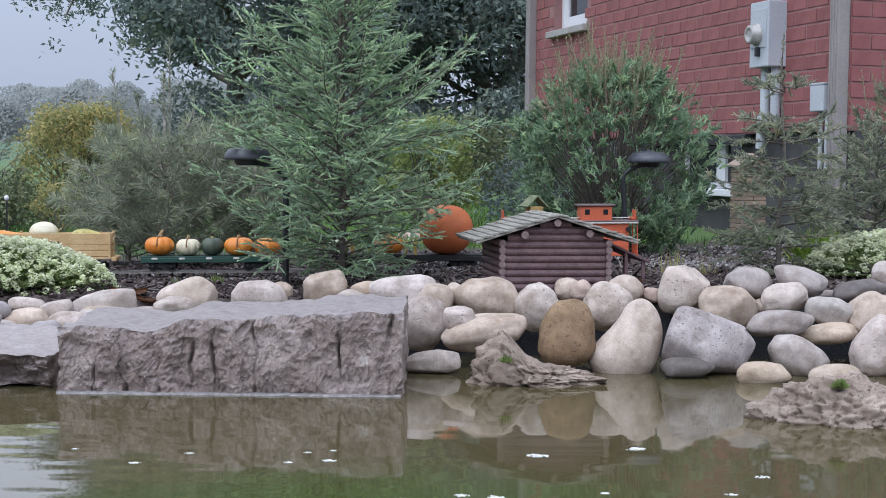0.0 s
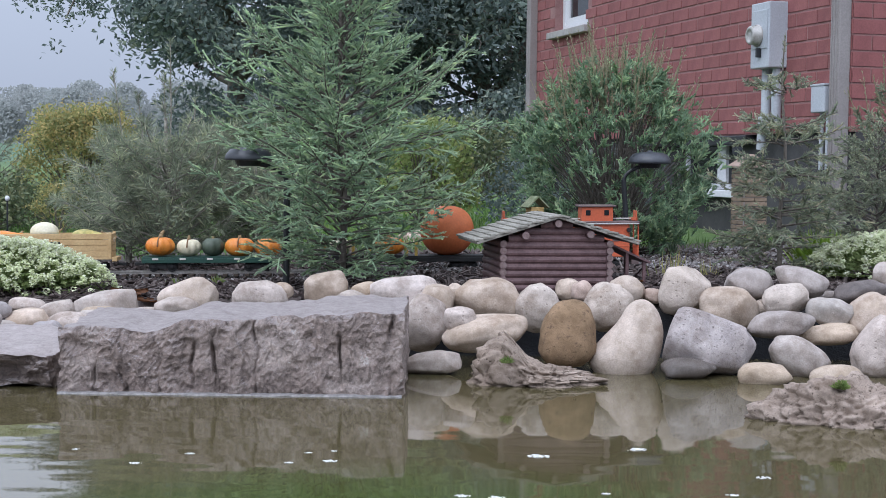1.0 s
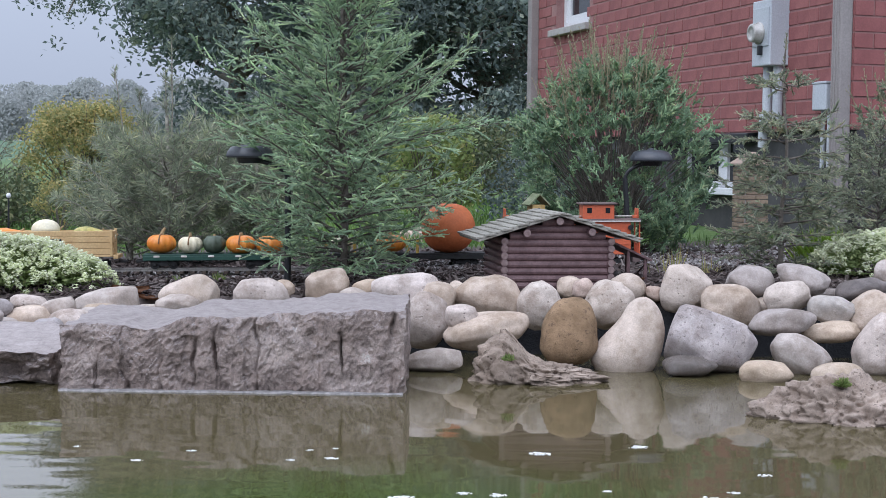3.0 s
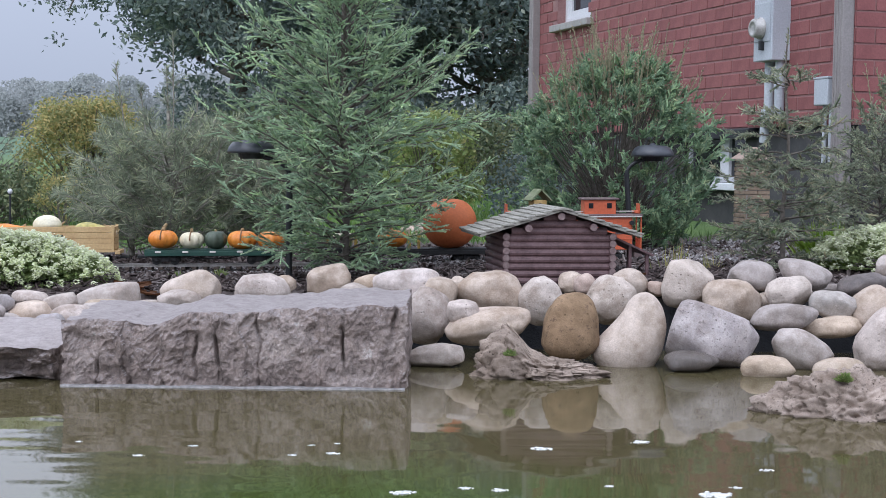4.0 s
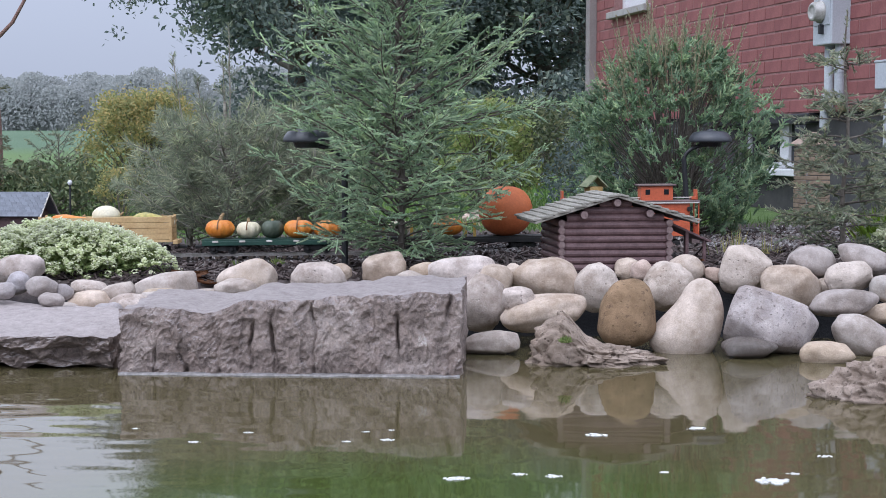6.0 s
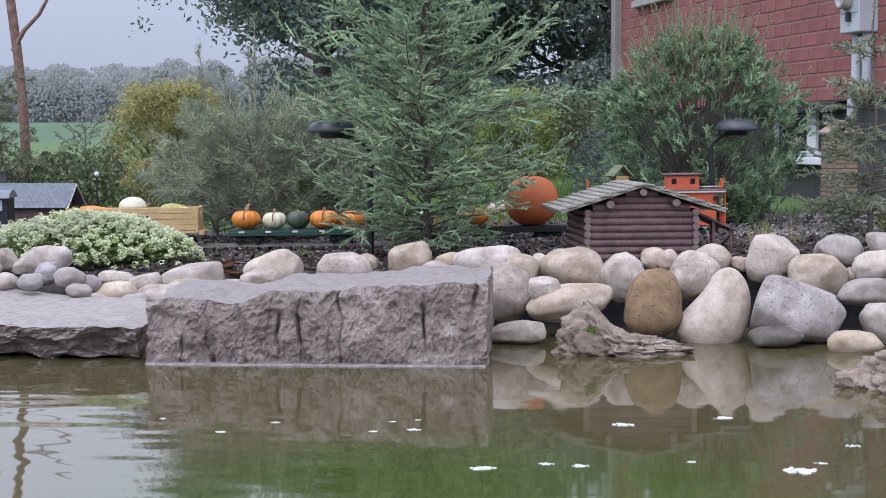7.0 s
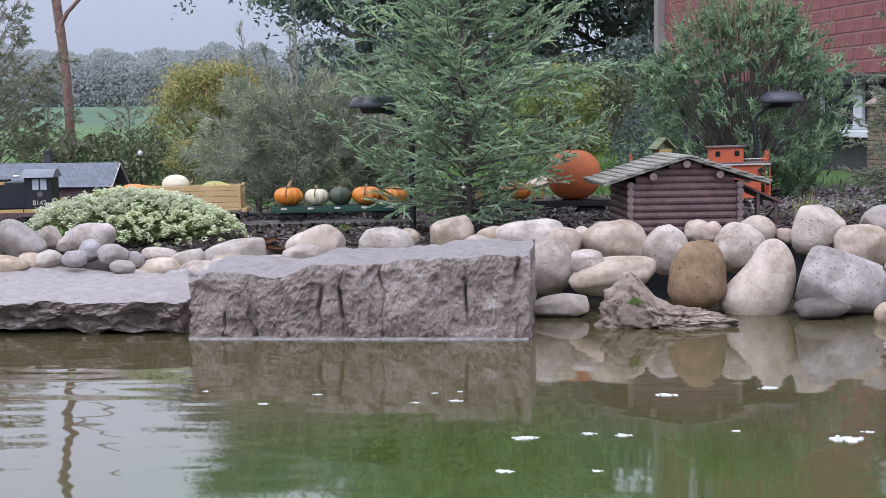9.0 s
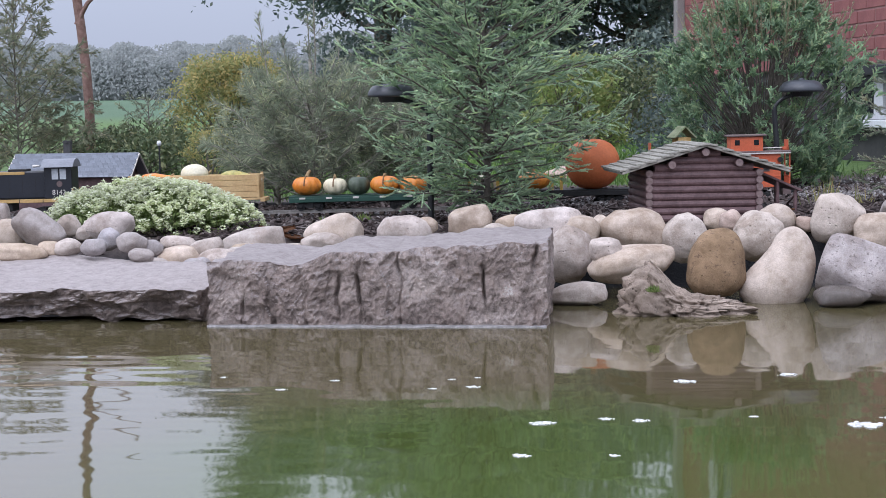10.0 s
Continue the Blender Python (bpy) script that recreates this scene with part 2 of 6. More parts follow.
def ground_material():
    """Dark liner down in the pond, bark mulch in the bed, lawn behind it, fields far off."""
    mat, nt, bsdf = graph("garden_ground")
    tc = nt.nodes.new("ShaderNodeTexCoord")
    sep = nt.nodes.new("ShaderNodeSeparateXYZ")
    nt.links.new(tc.outputs["Object"], sep.inputs[0])
    edge = noise_node(nt, 1.7, 4)
    yy = nt.nodes.new("ShaderNodeMath")
    yy.operation = "MULTIPLY_ADD"
    yy.inputs[1].default_value = 1.2
    nt.links.new(edge.outputs["Fac"], yy.inputs[0])
    nt.links.new(sep.outputs["Y"], yy.inputs[2])
    chips, fine = noise_node(nt, 55, 5, 0.7), noise_node(nt, 9, 6)
    mulch = ramp_node(nt, chips.outputs["Fac"], [(0.3, (0.035, 0.026, 0.024)), (0.55, (0.085, 0.066, 0.060)), (0.75, (0.16, 0.13, 0.12))]).outputs["Color"]
    lawn = ramp_node(nt, fine.outputs["Fac"], [(0.3, (0.055, 0.105, 0.022)), (0.7, (0.10, 0.17, 0.04))]).outputs["Color"]
    field = ramp_node(nt, noise_node(nt, 0.05, 3).outputs["Fac"], [(0.3, (0.050, 0.102, 0.048)), (0.7, (0.072, 0.128, 0.064))]).outputs["Color"]

    def step(src, a, b):
        m = nt.nodes.new("ShaderNodeMapRange")
        m.inputs["From Min"].default_value, m.inputs["From Max"].default_value = a, b
        nt.links.new(src, m.inputs["Value"])
        return m.outputs[0]

    col = mix_node(nt, step(sep.outputs["Y"], 4.52, 4.55), (0.012, 0.013, 0.016), mulch)
    col = mix_node(nt, step(yy.outputs[0], 7.6, 7.8), col, lawn)
    col = mix_node(nt, step(sep.outputs["Y"], 45, 60), col, field)
    nt.links.new(col, bsdf.inputs["Base Color"])
    bsdf.inputs["Roughness"].default_value = 0.9
    bump_node(nt, bsdf, chips.outputs["Fac"], 0.8, 0.012)
    return mat


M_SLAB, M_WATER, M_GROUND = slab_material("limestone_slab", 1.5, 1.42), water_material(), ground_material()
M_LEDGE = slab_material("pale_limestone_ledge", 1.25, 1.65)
M_TUFA = stone_material("tufa_rock", (0.25, 0.215, 0.18), (0.50, 0.45, 0.395), (0.11, 0.09, 0.07), 0.9, 1.0, 0.95)
M_LOG = surface("stained_log", (0.098, 0.055, 0.057), (0.155, 0.092, 0.094), 30, 0.6, bump=0.25, dist=0.002)
M_LOGEND = surface("sawn_log_end", (0.17, 0.115, 0.11), (0.26, 0.195, 0.185), 60, 0.8)
M_SHINGLE = surface("weathered_shingle", (0.25, 0.235, 0.20), (0.40, 0.38, 0.33), 35, 0.85, vary=0.3)
M_BRICK = surface("red_brick", (0.235, 0.082, 0.080), (0.30, 0.112, 0.105), 6, 0.85, bump=0.4, dist=0.004, vary=0.16)
M_MORTAR = surface("mortar", (0.265, 0.140, 0.132), (0.345, 0.195, 0.182), 15, 0.9)
M_GREYBOX = surface("grey_enamel", (0.44, 0.47, 0.51), (0.52, 0.55, 0.58), 4, 0.45, bump=0.03)
M_DOWNSPOUT = surface("taupe_aluminium", (0.27, 0.245, 0.235), (0.33, 0.30, 0.285), 3, 0.5, bump=0.03)
M_BLACK = surface("black_metal", (0.012, 0.013, 0.015), (0.022, 0.023, 0.027), 10, 0.42, bump=0.03)
# Lamp black lifted towards blue-grey, imitating sky reflected in the caps.
M_LAMPCAP = surface("sky_tinted_lamp_black", (0.040, 0.044, 0.053), (0.062, 0.067, 0.079), 9, 0.38, bump=0.03)
M_BARK = surface("conifer_bark", (0.10, 0.085, 0.07), (0.19, 0.165, 0.14), 40, 0.9, bump=0.6)
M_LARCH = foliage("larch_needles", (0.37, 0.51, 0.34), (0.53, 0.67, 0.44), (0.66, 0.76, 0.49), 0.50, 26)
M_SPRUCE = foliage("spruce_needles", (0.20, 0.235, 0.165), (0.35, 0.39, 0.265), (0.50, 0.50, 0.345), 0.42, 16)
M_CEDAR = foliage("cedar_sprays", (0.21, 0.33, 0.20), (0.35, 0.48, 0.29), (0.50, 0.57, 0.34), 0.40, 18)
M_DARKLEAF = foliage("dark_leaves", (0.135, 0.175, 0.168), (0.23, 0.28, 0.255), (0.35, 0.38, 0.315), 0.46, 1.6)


# ---------------------------------------------------------------- building helpers
def mesh_of(name, verts, faces, mat, smooth=False):
    me = bpy.data.meshes.new(name)
    me.from_pydata([tuple(map(float, v)) for v in verts], [], faces)
    me.materials.append(mat)
    if smooth:
        me.polygons.foreach_set("use_smooth", [True] * len(me.polygons))
    me.update()
    return me


def from_bm(name, bm, mat, smooth=False):
    me = bpy.data.meshes.new(name)
    bm.to_mesh(me)
    bm.free()
    me.materials.append(mat)
    if smooth:
        me.polygons.foreach_set("use_smooth", [True] * len(me.polygons))
    return me


def put(name, me, parent=None, m=None, label=""):
    ob = new(name, me)
    if m is not None:
        ob.matrix_basis = m
    if parent is not None:
        ob.parent = parent
    if label:
        ob["label"] = label
    return ob


def part(name, bm, mat, parent, label="", m=None, smooth=False):
    return put(name, from_bm(name, bm, mat, smooth), parent, m, label)


def thing(name, m, label, category, group="", kind=""):
    ob = new(name)
    ob.matrix_basis = m
    ob.empty_display_size = 0.05
    return tagged(ob, label, category, group, kind)


def box_bm(sx, sy, sz, at=(0, 0, 0), bevel=0.0, bm=None, rot=None):
    """A bevelled box, centred on at."""
    b2 = bmesh.new()
    bmesh.ops.create_cube(b2, size=1)
    bmesh.ops.scale(b2, vec=(sx, sy, sz), verts=b2.verts)
    if bevel:
        bmesh.ops.bevel(b2, geom=list(b2.edges), offset=bevel, segments=2, affect="EDGES", profile=0.5)
    if rot is not None:
        bmesh.ops.rotate(b2, matrix=rot, verts=b2.verts)
    bmesh.ops.translate(b2, vec=at, verts=b2.verts)
    if bm is None:
        return b2
    me = bpy.data.meshes.new("tmp")
    b2.to_mesh(me)
    bm.from_mesh(me)
    b2.free()
    bpy.data.meshes.remove(me)
    return bm


def rod_bm(a, b, r0, r1=None, seg=12, bm=None, caps=True):
    """A tapered round rod from a to b."""
    bm = bm or bmesh.new()
    a, b = Vector(a), Vector(b)
    m = Matrix.Translation((a + b) / 2) @ (b - a).to_track_quat("Z", "Y").to_matrix().to_4x4()
    bmesh.ops.create_cone(bm, cap_ends=caps, segments=seg, radius1=r0, radius2=r0 if r1 is None else r1, depth=(b - a).length, matrix=m)
    return bm


def lathe_bm(profile, seg=24, lobes=0, lobe=0.0, bm=None):
    """A turned body from (radius, height) pairs; lobes press ribs into it."""
    bm = bm or bmesh.new()
    rings = []
    for r, z in profile:
        ring = []
        for k in range(seg):
            a = 2 * math.pi * k / seg
            rr = r * (1 - lobe + lobe * abs(math.cos(a * lobes / 2))) if lobes else r
            ring.append(bm.verts.new((rr * math.cos(a), rr * math.sin(a), z)))
        rings.append(ring)
    for lo, hi in zip(rings, rings[1:]):
        for k in range(seg):
            bm.faces.new((lo[k], lo[(k + 1) % seg], hi[(k + 1) % seg], hi[k]))
    bm.faces.new(rings[0][::-1])
    bm.faces.new(rings[-1])
    return bm


def ground_z(x, y):
    """Height of the ground: pond floor, bank, level bed, lawn and a gently rising field."""
    x, y = float(x), float(y)
    bed = 0.178 + 0.028 * max(-1.5, min(2.0, x))
    if y < 4.2:
        return -0.5
    if y < 4.62:
        return -0.5 + (bed + 0.5) * min(1.0, (y - 4.2) / 0.36)
    far = max(0.0, y - 45) * 0.0165 - max(0.0, y - 160) * 0.0165
    return bed + 0.012 * math.sin(3.1 * x + 1.3 * y) * (1 if y < 8 else 0) + far + 0.004 * max(0, min(20, y - 8))


# ---------------------------------------------------------------- ground and water
gx = np.concatenate([-np.geomspace(3.2, 900, 26)[::-1], np.linspace(-3, 3, 61), np.geomspace(3.2, 900, 26)])
gy = np.concatenate([[-900, -300, -100, -40, -15, -6, -3.0, -2.9, 0, 2, 4.0], np.linspace(4.2, 4.56, 10), np.linspace(4.65, 9, 45), np.geomspace(9.4, 2500, 48)])
gv, gf = [], []
for y in gy:
    for x in gx:
        z = ground_z(x, y)
        if y < -2.95 or abs(x) > 3.5 and y < 4.5:
            z = 0.2
        gv.append((x, y, z))
nx = len(gx)
for j in range(len(gy) - 1):
    for i in range(nx - 1):
        a = j * nx + i
        gf.append((a, a + 1, a + nx + 1, a + nx))
tagged(put("ground", mesh_of("ground", gv, gf, M_GROUND, True)), "dark bark mulch bed running into green lawn and fields", "ground", kind="structure")
wx, wy = 3.45, 4.5
tagged(put("water", mesh_of("water", [(-wx, -2.95, 0), (wx, -2.95, 0), (wx, wy, 0), (-wx, wy, 0)], [(0, 1, 2, 3)], M_WATER)),
       "still murky olive-green pond water", "water", kind="structure")


# ---------------------------------------------------------------- stones
def lump(sub=4):
    bm = bmesh.new()
    bmesh.ops.create_icosphere(bm, subdivisions=sub, radius=1)
    return bm


def river_stone(x, y, z, rx, rz, tilt, tone, seed):
    """A rounded field stone of half-width rx and half-height rz."""
    rnd = random.Random(seed * 7 + 3)
    bm = lump(4)
    off = Vector((seed * 3.7, seed * 1.9, seed * 5.3))
    ry = 0.85 * (rx * rz) ** 0.5 * rnd.uniform(0.9, 1.2)
    power = rnd.uniform(0.78, 0.95) if tone != "block" else 0.62
    n_cut, lo_, hi_ = {"block": (11, 0.66, 0.86), "pale": (8, 0.70, 0.92), "pitted": (8, 0.72, 0.92), "speck": (7, 0.74, 0.94)}.get(tone, (5, 0.80, 0.98))
    cuts = [(Vector((rnd.gauss(0, 1), rnd.gauss(0, 1), rnd.gauss(0, 1))).normalized(), rnd.uniform(lo_, hi_)) for _ in range(n_cut)]
    for v in bm.verts:
        d = v.co.normalized()
        p = Vector([math.copysign(abs(c) ** power, c) for c in d])
        p.normalize()
        p = d.lerp(Vector([math.copysign(abs(c) ** power, c) for c in d]), 0.75)
        n = noise.noise(d * 0.9 + off) * 0.20 + noise.noise(d * 2.1 + off) * 0.07 + noise.noise(d * 7 + off) * 0.012
        if tone in ("pitted", "block", "speck"):
            n += noise.noise(d * 4.5 + off) * 0.035
        p = p * (0.97 + n)
        for cut, lim in cuts:
            over = p.dot(cut) - lim
            if over > 0:
                p = p - cut * over * 0.82
        v.co = p
        v.co.x *= 1 + 0.16 * rnd.choice((1,)) * noise.noise(off) * d.z
    lo = [min(v.co[k] for v in bm.verts) for k in range(3)]
    hi = [max(v.co[k] for v in bm.verts) for k in range(3)]
    for v in bm.verts:
        for k, r in enumerate((rx, ry, rz)):
            v.co[k] = ((v.co[k] - lo[k]) / (hi[k] - lo[k]) * 2 - 1) * r * 1.075
    words = {"cream": "smooth cream-coloured rounded field stone", "beige": "smooth beige rounded field stone", "pink": "small pinkish rounded field stone",
             "pale": "pale whitish-grey worn field stone", "speck": "whitish field stone with dark specks", "pitted": "pale limestone cobble with small pits",
             "brown": "upright ochre-brown oval field stone", "grey": "smooth flat grey river stone", "greyspeck": "grey river stone with pale specks",
             "bluegrey": "smooth bluish-grey river pebble", "slate": "dark slate-grey flat river stone", "wet": "wet dark grey stone at the waterline",
             "block": "angular whitish-grey boulder with dark blotches"}[tone]
    ob = put("river_stone", from_bm("river_stone", bm, STONE[tone], True), m=pose(x, y, z, rnd.uniform(-8, 8), -tilt, 0))
    return tagged(ob, words, "stone", "stones edging the pond")


river_stone(0.137, 4.429, 0.183, 0.102, 0.062, -3, 'cream', 1)
river_stone(0.055, 4.2, 0.144, 0.047, 0.033, 0, 'speck', 2)
river_stone(0.126, 4.22, 0.099, 0.119, 0.051, 8, 'cream', 3)
river_stone(-0.028, 4.08, 0.029, 0.08, 0.032, 3, 'pale', 4)
river_stone(-0.058, 4.318, 0.116, 0.069, 0.083, 0, 'speck', 5)
river_stone(0.294, 4.386, 0.159, 0.068, 0.072, 0, 'pitted', 6)
river_stone(0.364, 4.15, 0.11, 0.078, 0.093, -5, 'brown', 7)
river_stone(0.399, 4.55, 0.201, 0.041, 0.034, 0, 'cream', 8)
river_stone(0.435, 4.5, 0.204, 0.033, 0.03, 0, 'pink', 9)
river_stone(0.499, 4.386, 0.162, 0.081, 0.073, 10, 'pitted', 10)
river_stone(0.575, 4.52, 0.199, 0.055, 0.049, 0, 'cream', 11)
river_stone(0.745, 4.459, 0.208, 0.078, 0.073, 0, 'pitted', 12)
river_stone(0.764, 4.14, 0.087, 0.121, 0.084, -12, 'block', 13)
river_stone(0.695, 4.04, 0.028, 0.072, 0.028, 0, 'wet', 14)
river_stone(0.871, 4.383, 0.164, 0.085, 0.063, 0, 'cream', 15)
river_stone(0.956, 4.495, 0.232, 0.07, 0.047, -8, 'grey', 16)
river_stone(0.983, 4.45, 0.155, 0.023, 0.03, 0, 'cream', 17)
river_stone(1.036, 4.36, 0.196, 0.066, 0.048, 0, 'pitted', 18)
river_stone(1.094, 4.42, 0.246, 0.078, 0.04, -15, 'grey', 19)
river_stone(0.991, 4.22, 0.134, 0.092, 0.039, 4, 'grey', 20)
river_stone(1.025, 4.14, 0.049, 0.087, 0.052, -25, 'pale', 21)
river_stone(0.892, 3.98, 0.019, 0.071, 0.033, 0, 'beige', 22)
river_stone(1.159, 4.3, 0.164, 0.07, 0.04, -8, 'greyspeck', 23)
river_stone(1.14, 4.26, 0.103, 0.083, 0.032, 2, 'beige', 24)
river_stone(1.094, 4.0, 0.013, 0.069, 0.034, 0, 'beige', 25)
river_stone(1.277, 4.4, 0.216, 0.079, 0.036, 8, 'slate', 26)
river_stone(1.289, 4.3, 0.151, 0.077, 0.07, 25, 'cream', 27)
river_stone(1.253, 4.15, 0.071, 0.068, 0.097, -15, 'speck', 28)
river_stone(1.375, 4.5, 0.263, 0.035, 0.039, 0, 'pale', 29)
river_stone(1.21, 4.5, 0.195, 0.049, 0.016, 4, 'grey', 30)
river_stone(0.658, 4.52, 0.187, 0.028, 0.023, 0, 'pink', 31)
river_stone(0.044, 4.52, 0.191, 0.028, 0.028, 0, 'cream', 32)
river_stone(1.44, 4.45, 0.21, 0.069, 0.052, 0, 'pale', 33)
river_stone(1.412, 4.25, 0.11, 0.075, 0.066, 0, 'cream', 34)
river_stone(1.357, 4.1, 0.014, 0.072, 0.048, 0, 'grey', 35)
river_stone(-0.363, 4.5, 0.198, 0.067, 0.051, 15, 'cream', 36)
river_stone(-0.278, 4.42, 0.179, 0.045, 0.024, 0, 'pale', 37)
river_stone(-0.224, 4.48, 0.191, 0.056, 0.033, 0, 'beige', 38)
river_stone(-0.114, 4.42, 0.194, 0.097, 0.052, 8, 'speck', 39)
river_stone(-0.022, 4.38, 0.179, 0.056, 0.048, -15, 'cream', 40)
river_stone(-0.561, 4.44, 0.181, 0.083, 0.045, 0, 'speck', 41)
river_stone(-0.498, 4.5, 0.19, 0.033, 0.028, -10, 'cream', 42)
river_stone(-0.783, 4.45, 0.172, 0.087, 0.054, 12, 'cream', 43)
river_stone(-0.803, 4.36, 0.154, 0.063, 0.026, 0, 'pale', 44)
river_stone(-1.036, 4.45, 0.146, 0.094, 0.043, 5, 'pale', 45)
river_stone(-1.029, 4.36, 0.124, 0.066, 0.026, 0, 'beige', 46)
river_stone(-0.895, 4.36, 0.136, 0.041, 0.014, 0, 'pale', 47)
river_stone(-1.673, 4.3, 0.2, 0.08, 0.052, -28, 'grey', 48)
river_stone(-1.625, 4.42, 0.203, 0.041, 0.034, 0, 'pale', 49)
river_stone(-1.479, 4.38, 0.202, 0.08, 0.046, 8, 'speck', 50)
river_stone(-1.549, 4.22, 0.155, 0.038, 0.026, 0, 'pale', 51)
river_stone(-1.458, 4.18, 0.158, 0.039, 0.024, 6, 'bluegrey', 52)
river_stone(-1.446, 4.28, 0.172, 0.033, 0.033, 0, 'bluegrey', 53)
river_stone(-1.346, 4.2, 0.169, 0.043, 0.029, -5, 'grey', 54)
river_stone(-1.294, 4.12, 0.138, 0.035, 0.021, -8, 'grey', 55)
river_stone(-1.288, 4.22, 0.152, 0.028, 0.023, 0, 'bluegrey', 56)
river_stone(-1.61, 4.24, 0.146, 0.036, 0.025, 0, 'beige', 57)
river_stone(-1.789, 4.36, 0.174, 0.051, 0.054, 0, 'cream', 58)
river_stone(-1.703, 4.2, 0.14, 0.09, 0.028, 0, 'beige', 59)
river_stone(-1.549, 4.36, 0.183, 0.027, 0.022, 0, 'pale', 60)
river_stone(-1.248, 4.34, 0.149, 0.054, 0.027, -6, 'speck', 61)
river_stone(-1.147, 4.3, 0.145, 0.049, 0.025, 15, 'pale', 62)
river_stone(-1.219, 4.24, 0.114, 0.06, 0.038, 10, 'cream', 63)
river_stone(-1.14, 4.14, 0.081, 0.053, 0.044, 8, 'bluegrey', 64)
river_stone(-1.837, 4.42, 0.226, 0.026, 0.048, 0, 'grey', 65)
river_stone(-1.931, 4.4, 0.189, 0.06, 0.051, 0, 'pale', 66)
river_stone(-1.848, 4.25, 0.15, 0.05, 0.033, 0, 'grey', 67)
river_stone(-1.045, 4.3, 0.129, 0.039, 0.017, 0, 'pale', 68)


def kidney_stone():
    """A tall cream stone, broad and round below, with a narrower neck that leans to one side."""
    bm = lump(5)
    for v in bm.verts:
        d = v.co.normalized()
        s = (d.z + 1) / 2
        k = max(0.0, min(1.0, (s - 0.25) / 0.6))
        k = k * k * (3 - 2 * k)
        w = 1.0 - 0.36 * k
        n = 1 + 0.04 * noise.noise(d * 2 + Vector((9, 1, 4)))
        v.co = Vector((d.x * 0.108 * w * n + 0.050 * k - 0.010, d.y * 0.075 * w * n, d.z * 0.128 * n))
    ob = put("river_stone", from_bm("river_stone", bm, STONE["cream"], True), m=pose(0.532, 4.15, 0.083))
    tagged(ob, "tall pear-shaped cream field stone standing in water", "stone", "stones edging the pond")


kidney_stone()


def grid_block(nx, ny, nz):
    """The skin of a unit block, -1..1, as a grid of quads: its points and faces."""
    bm = bmesh.new()
    cache = {}

    def vert(i, j, k):
        if (i, j, k) not in cache:
            cache[i, j, k] = bm.verts.new((2 * i / nx - 1, 2 * j / ny - 1, 2 * k / nz - 1))
        return cache[i, j, k]

    for i in range(nx):
        for k in range(nz):
            bm.faces.new((vert(i, 0, k), vert(i + 1, 0, k), vert(i + 1, 0, k + 1), vert(i, 0, k + 1)))
            bm.faces.new((vert(i, ny, k), vert(i, ny, k + 1), vert(i + 1, ny, k + 1), vert(i + 1, ny, k)))
    for i in range(nx):
        for j in range(ny):
            bm.faces.new((vert(i, j, nz), vert(i + 1, j, nz), vert(i + 1, j + 1, nz), vert(i, j + 1, nz)))
            bm.faces.new((vert(i, j, 0), vert(i, j + 1, 0), vert(i + 1, j + 1, 0), vert(i + 1, j, 0)))
    for j in range(ny):
        for k in range(nz):
            bm.faces.new((vert(0, j, k), vert(0, j, k + 1), vert(0, j + 1, k + 1), vert(0, j + 1, k)))
            bm.faces.new((vert(nx, j, k), vert(nx, j + 1, k), vert(nx, j + 1, k + 1), vert(nx, j, k + 1)))
    return bm


def ridged(p, octaves=5):
    """Broken-rock relief, about 0..1."""
    s, a, t = 0.0, 0.5, 0.0
    for _ in range(octaves):
        s += a * (1 - abs(noise.noise(p)) * 2)
        t += a
        a *= 0.52
        p = p * 2.07 + Vector((3.1, 7.7, 1.3))
    return s / t


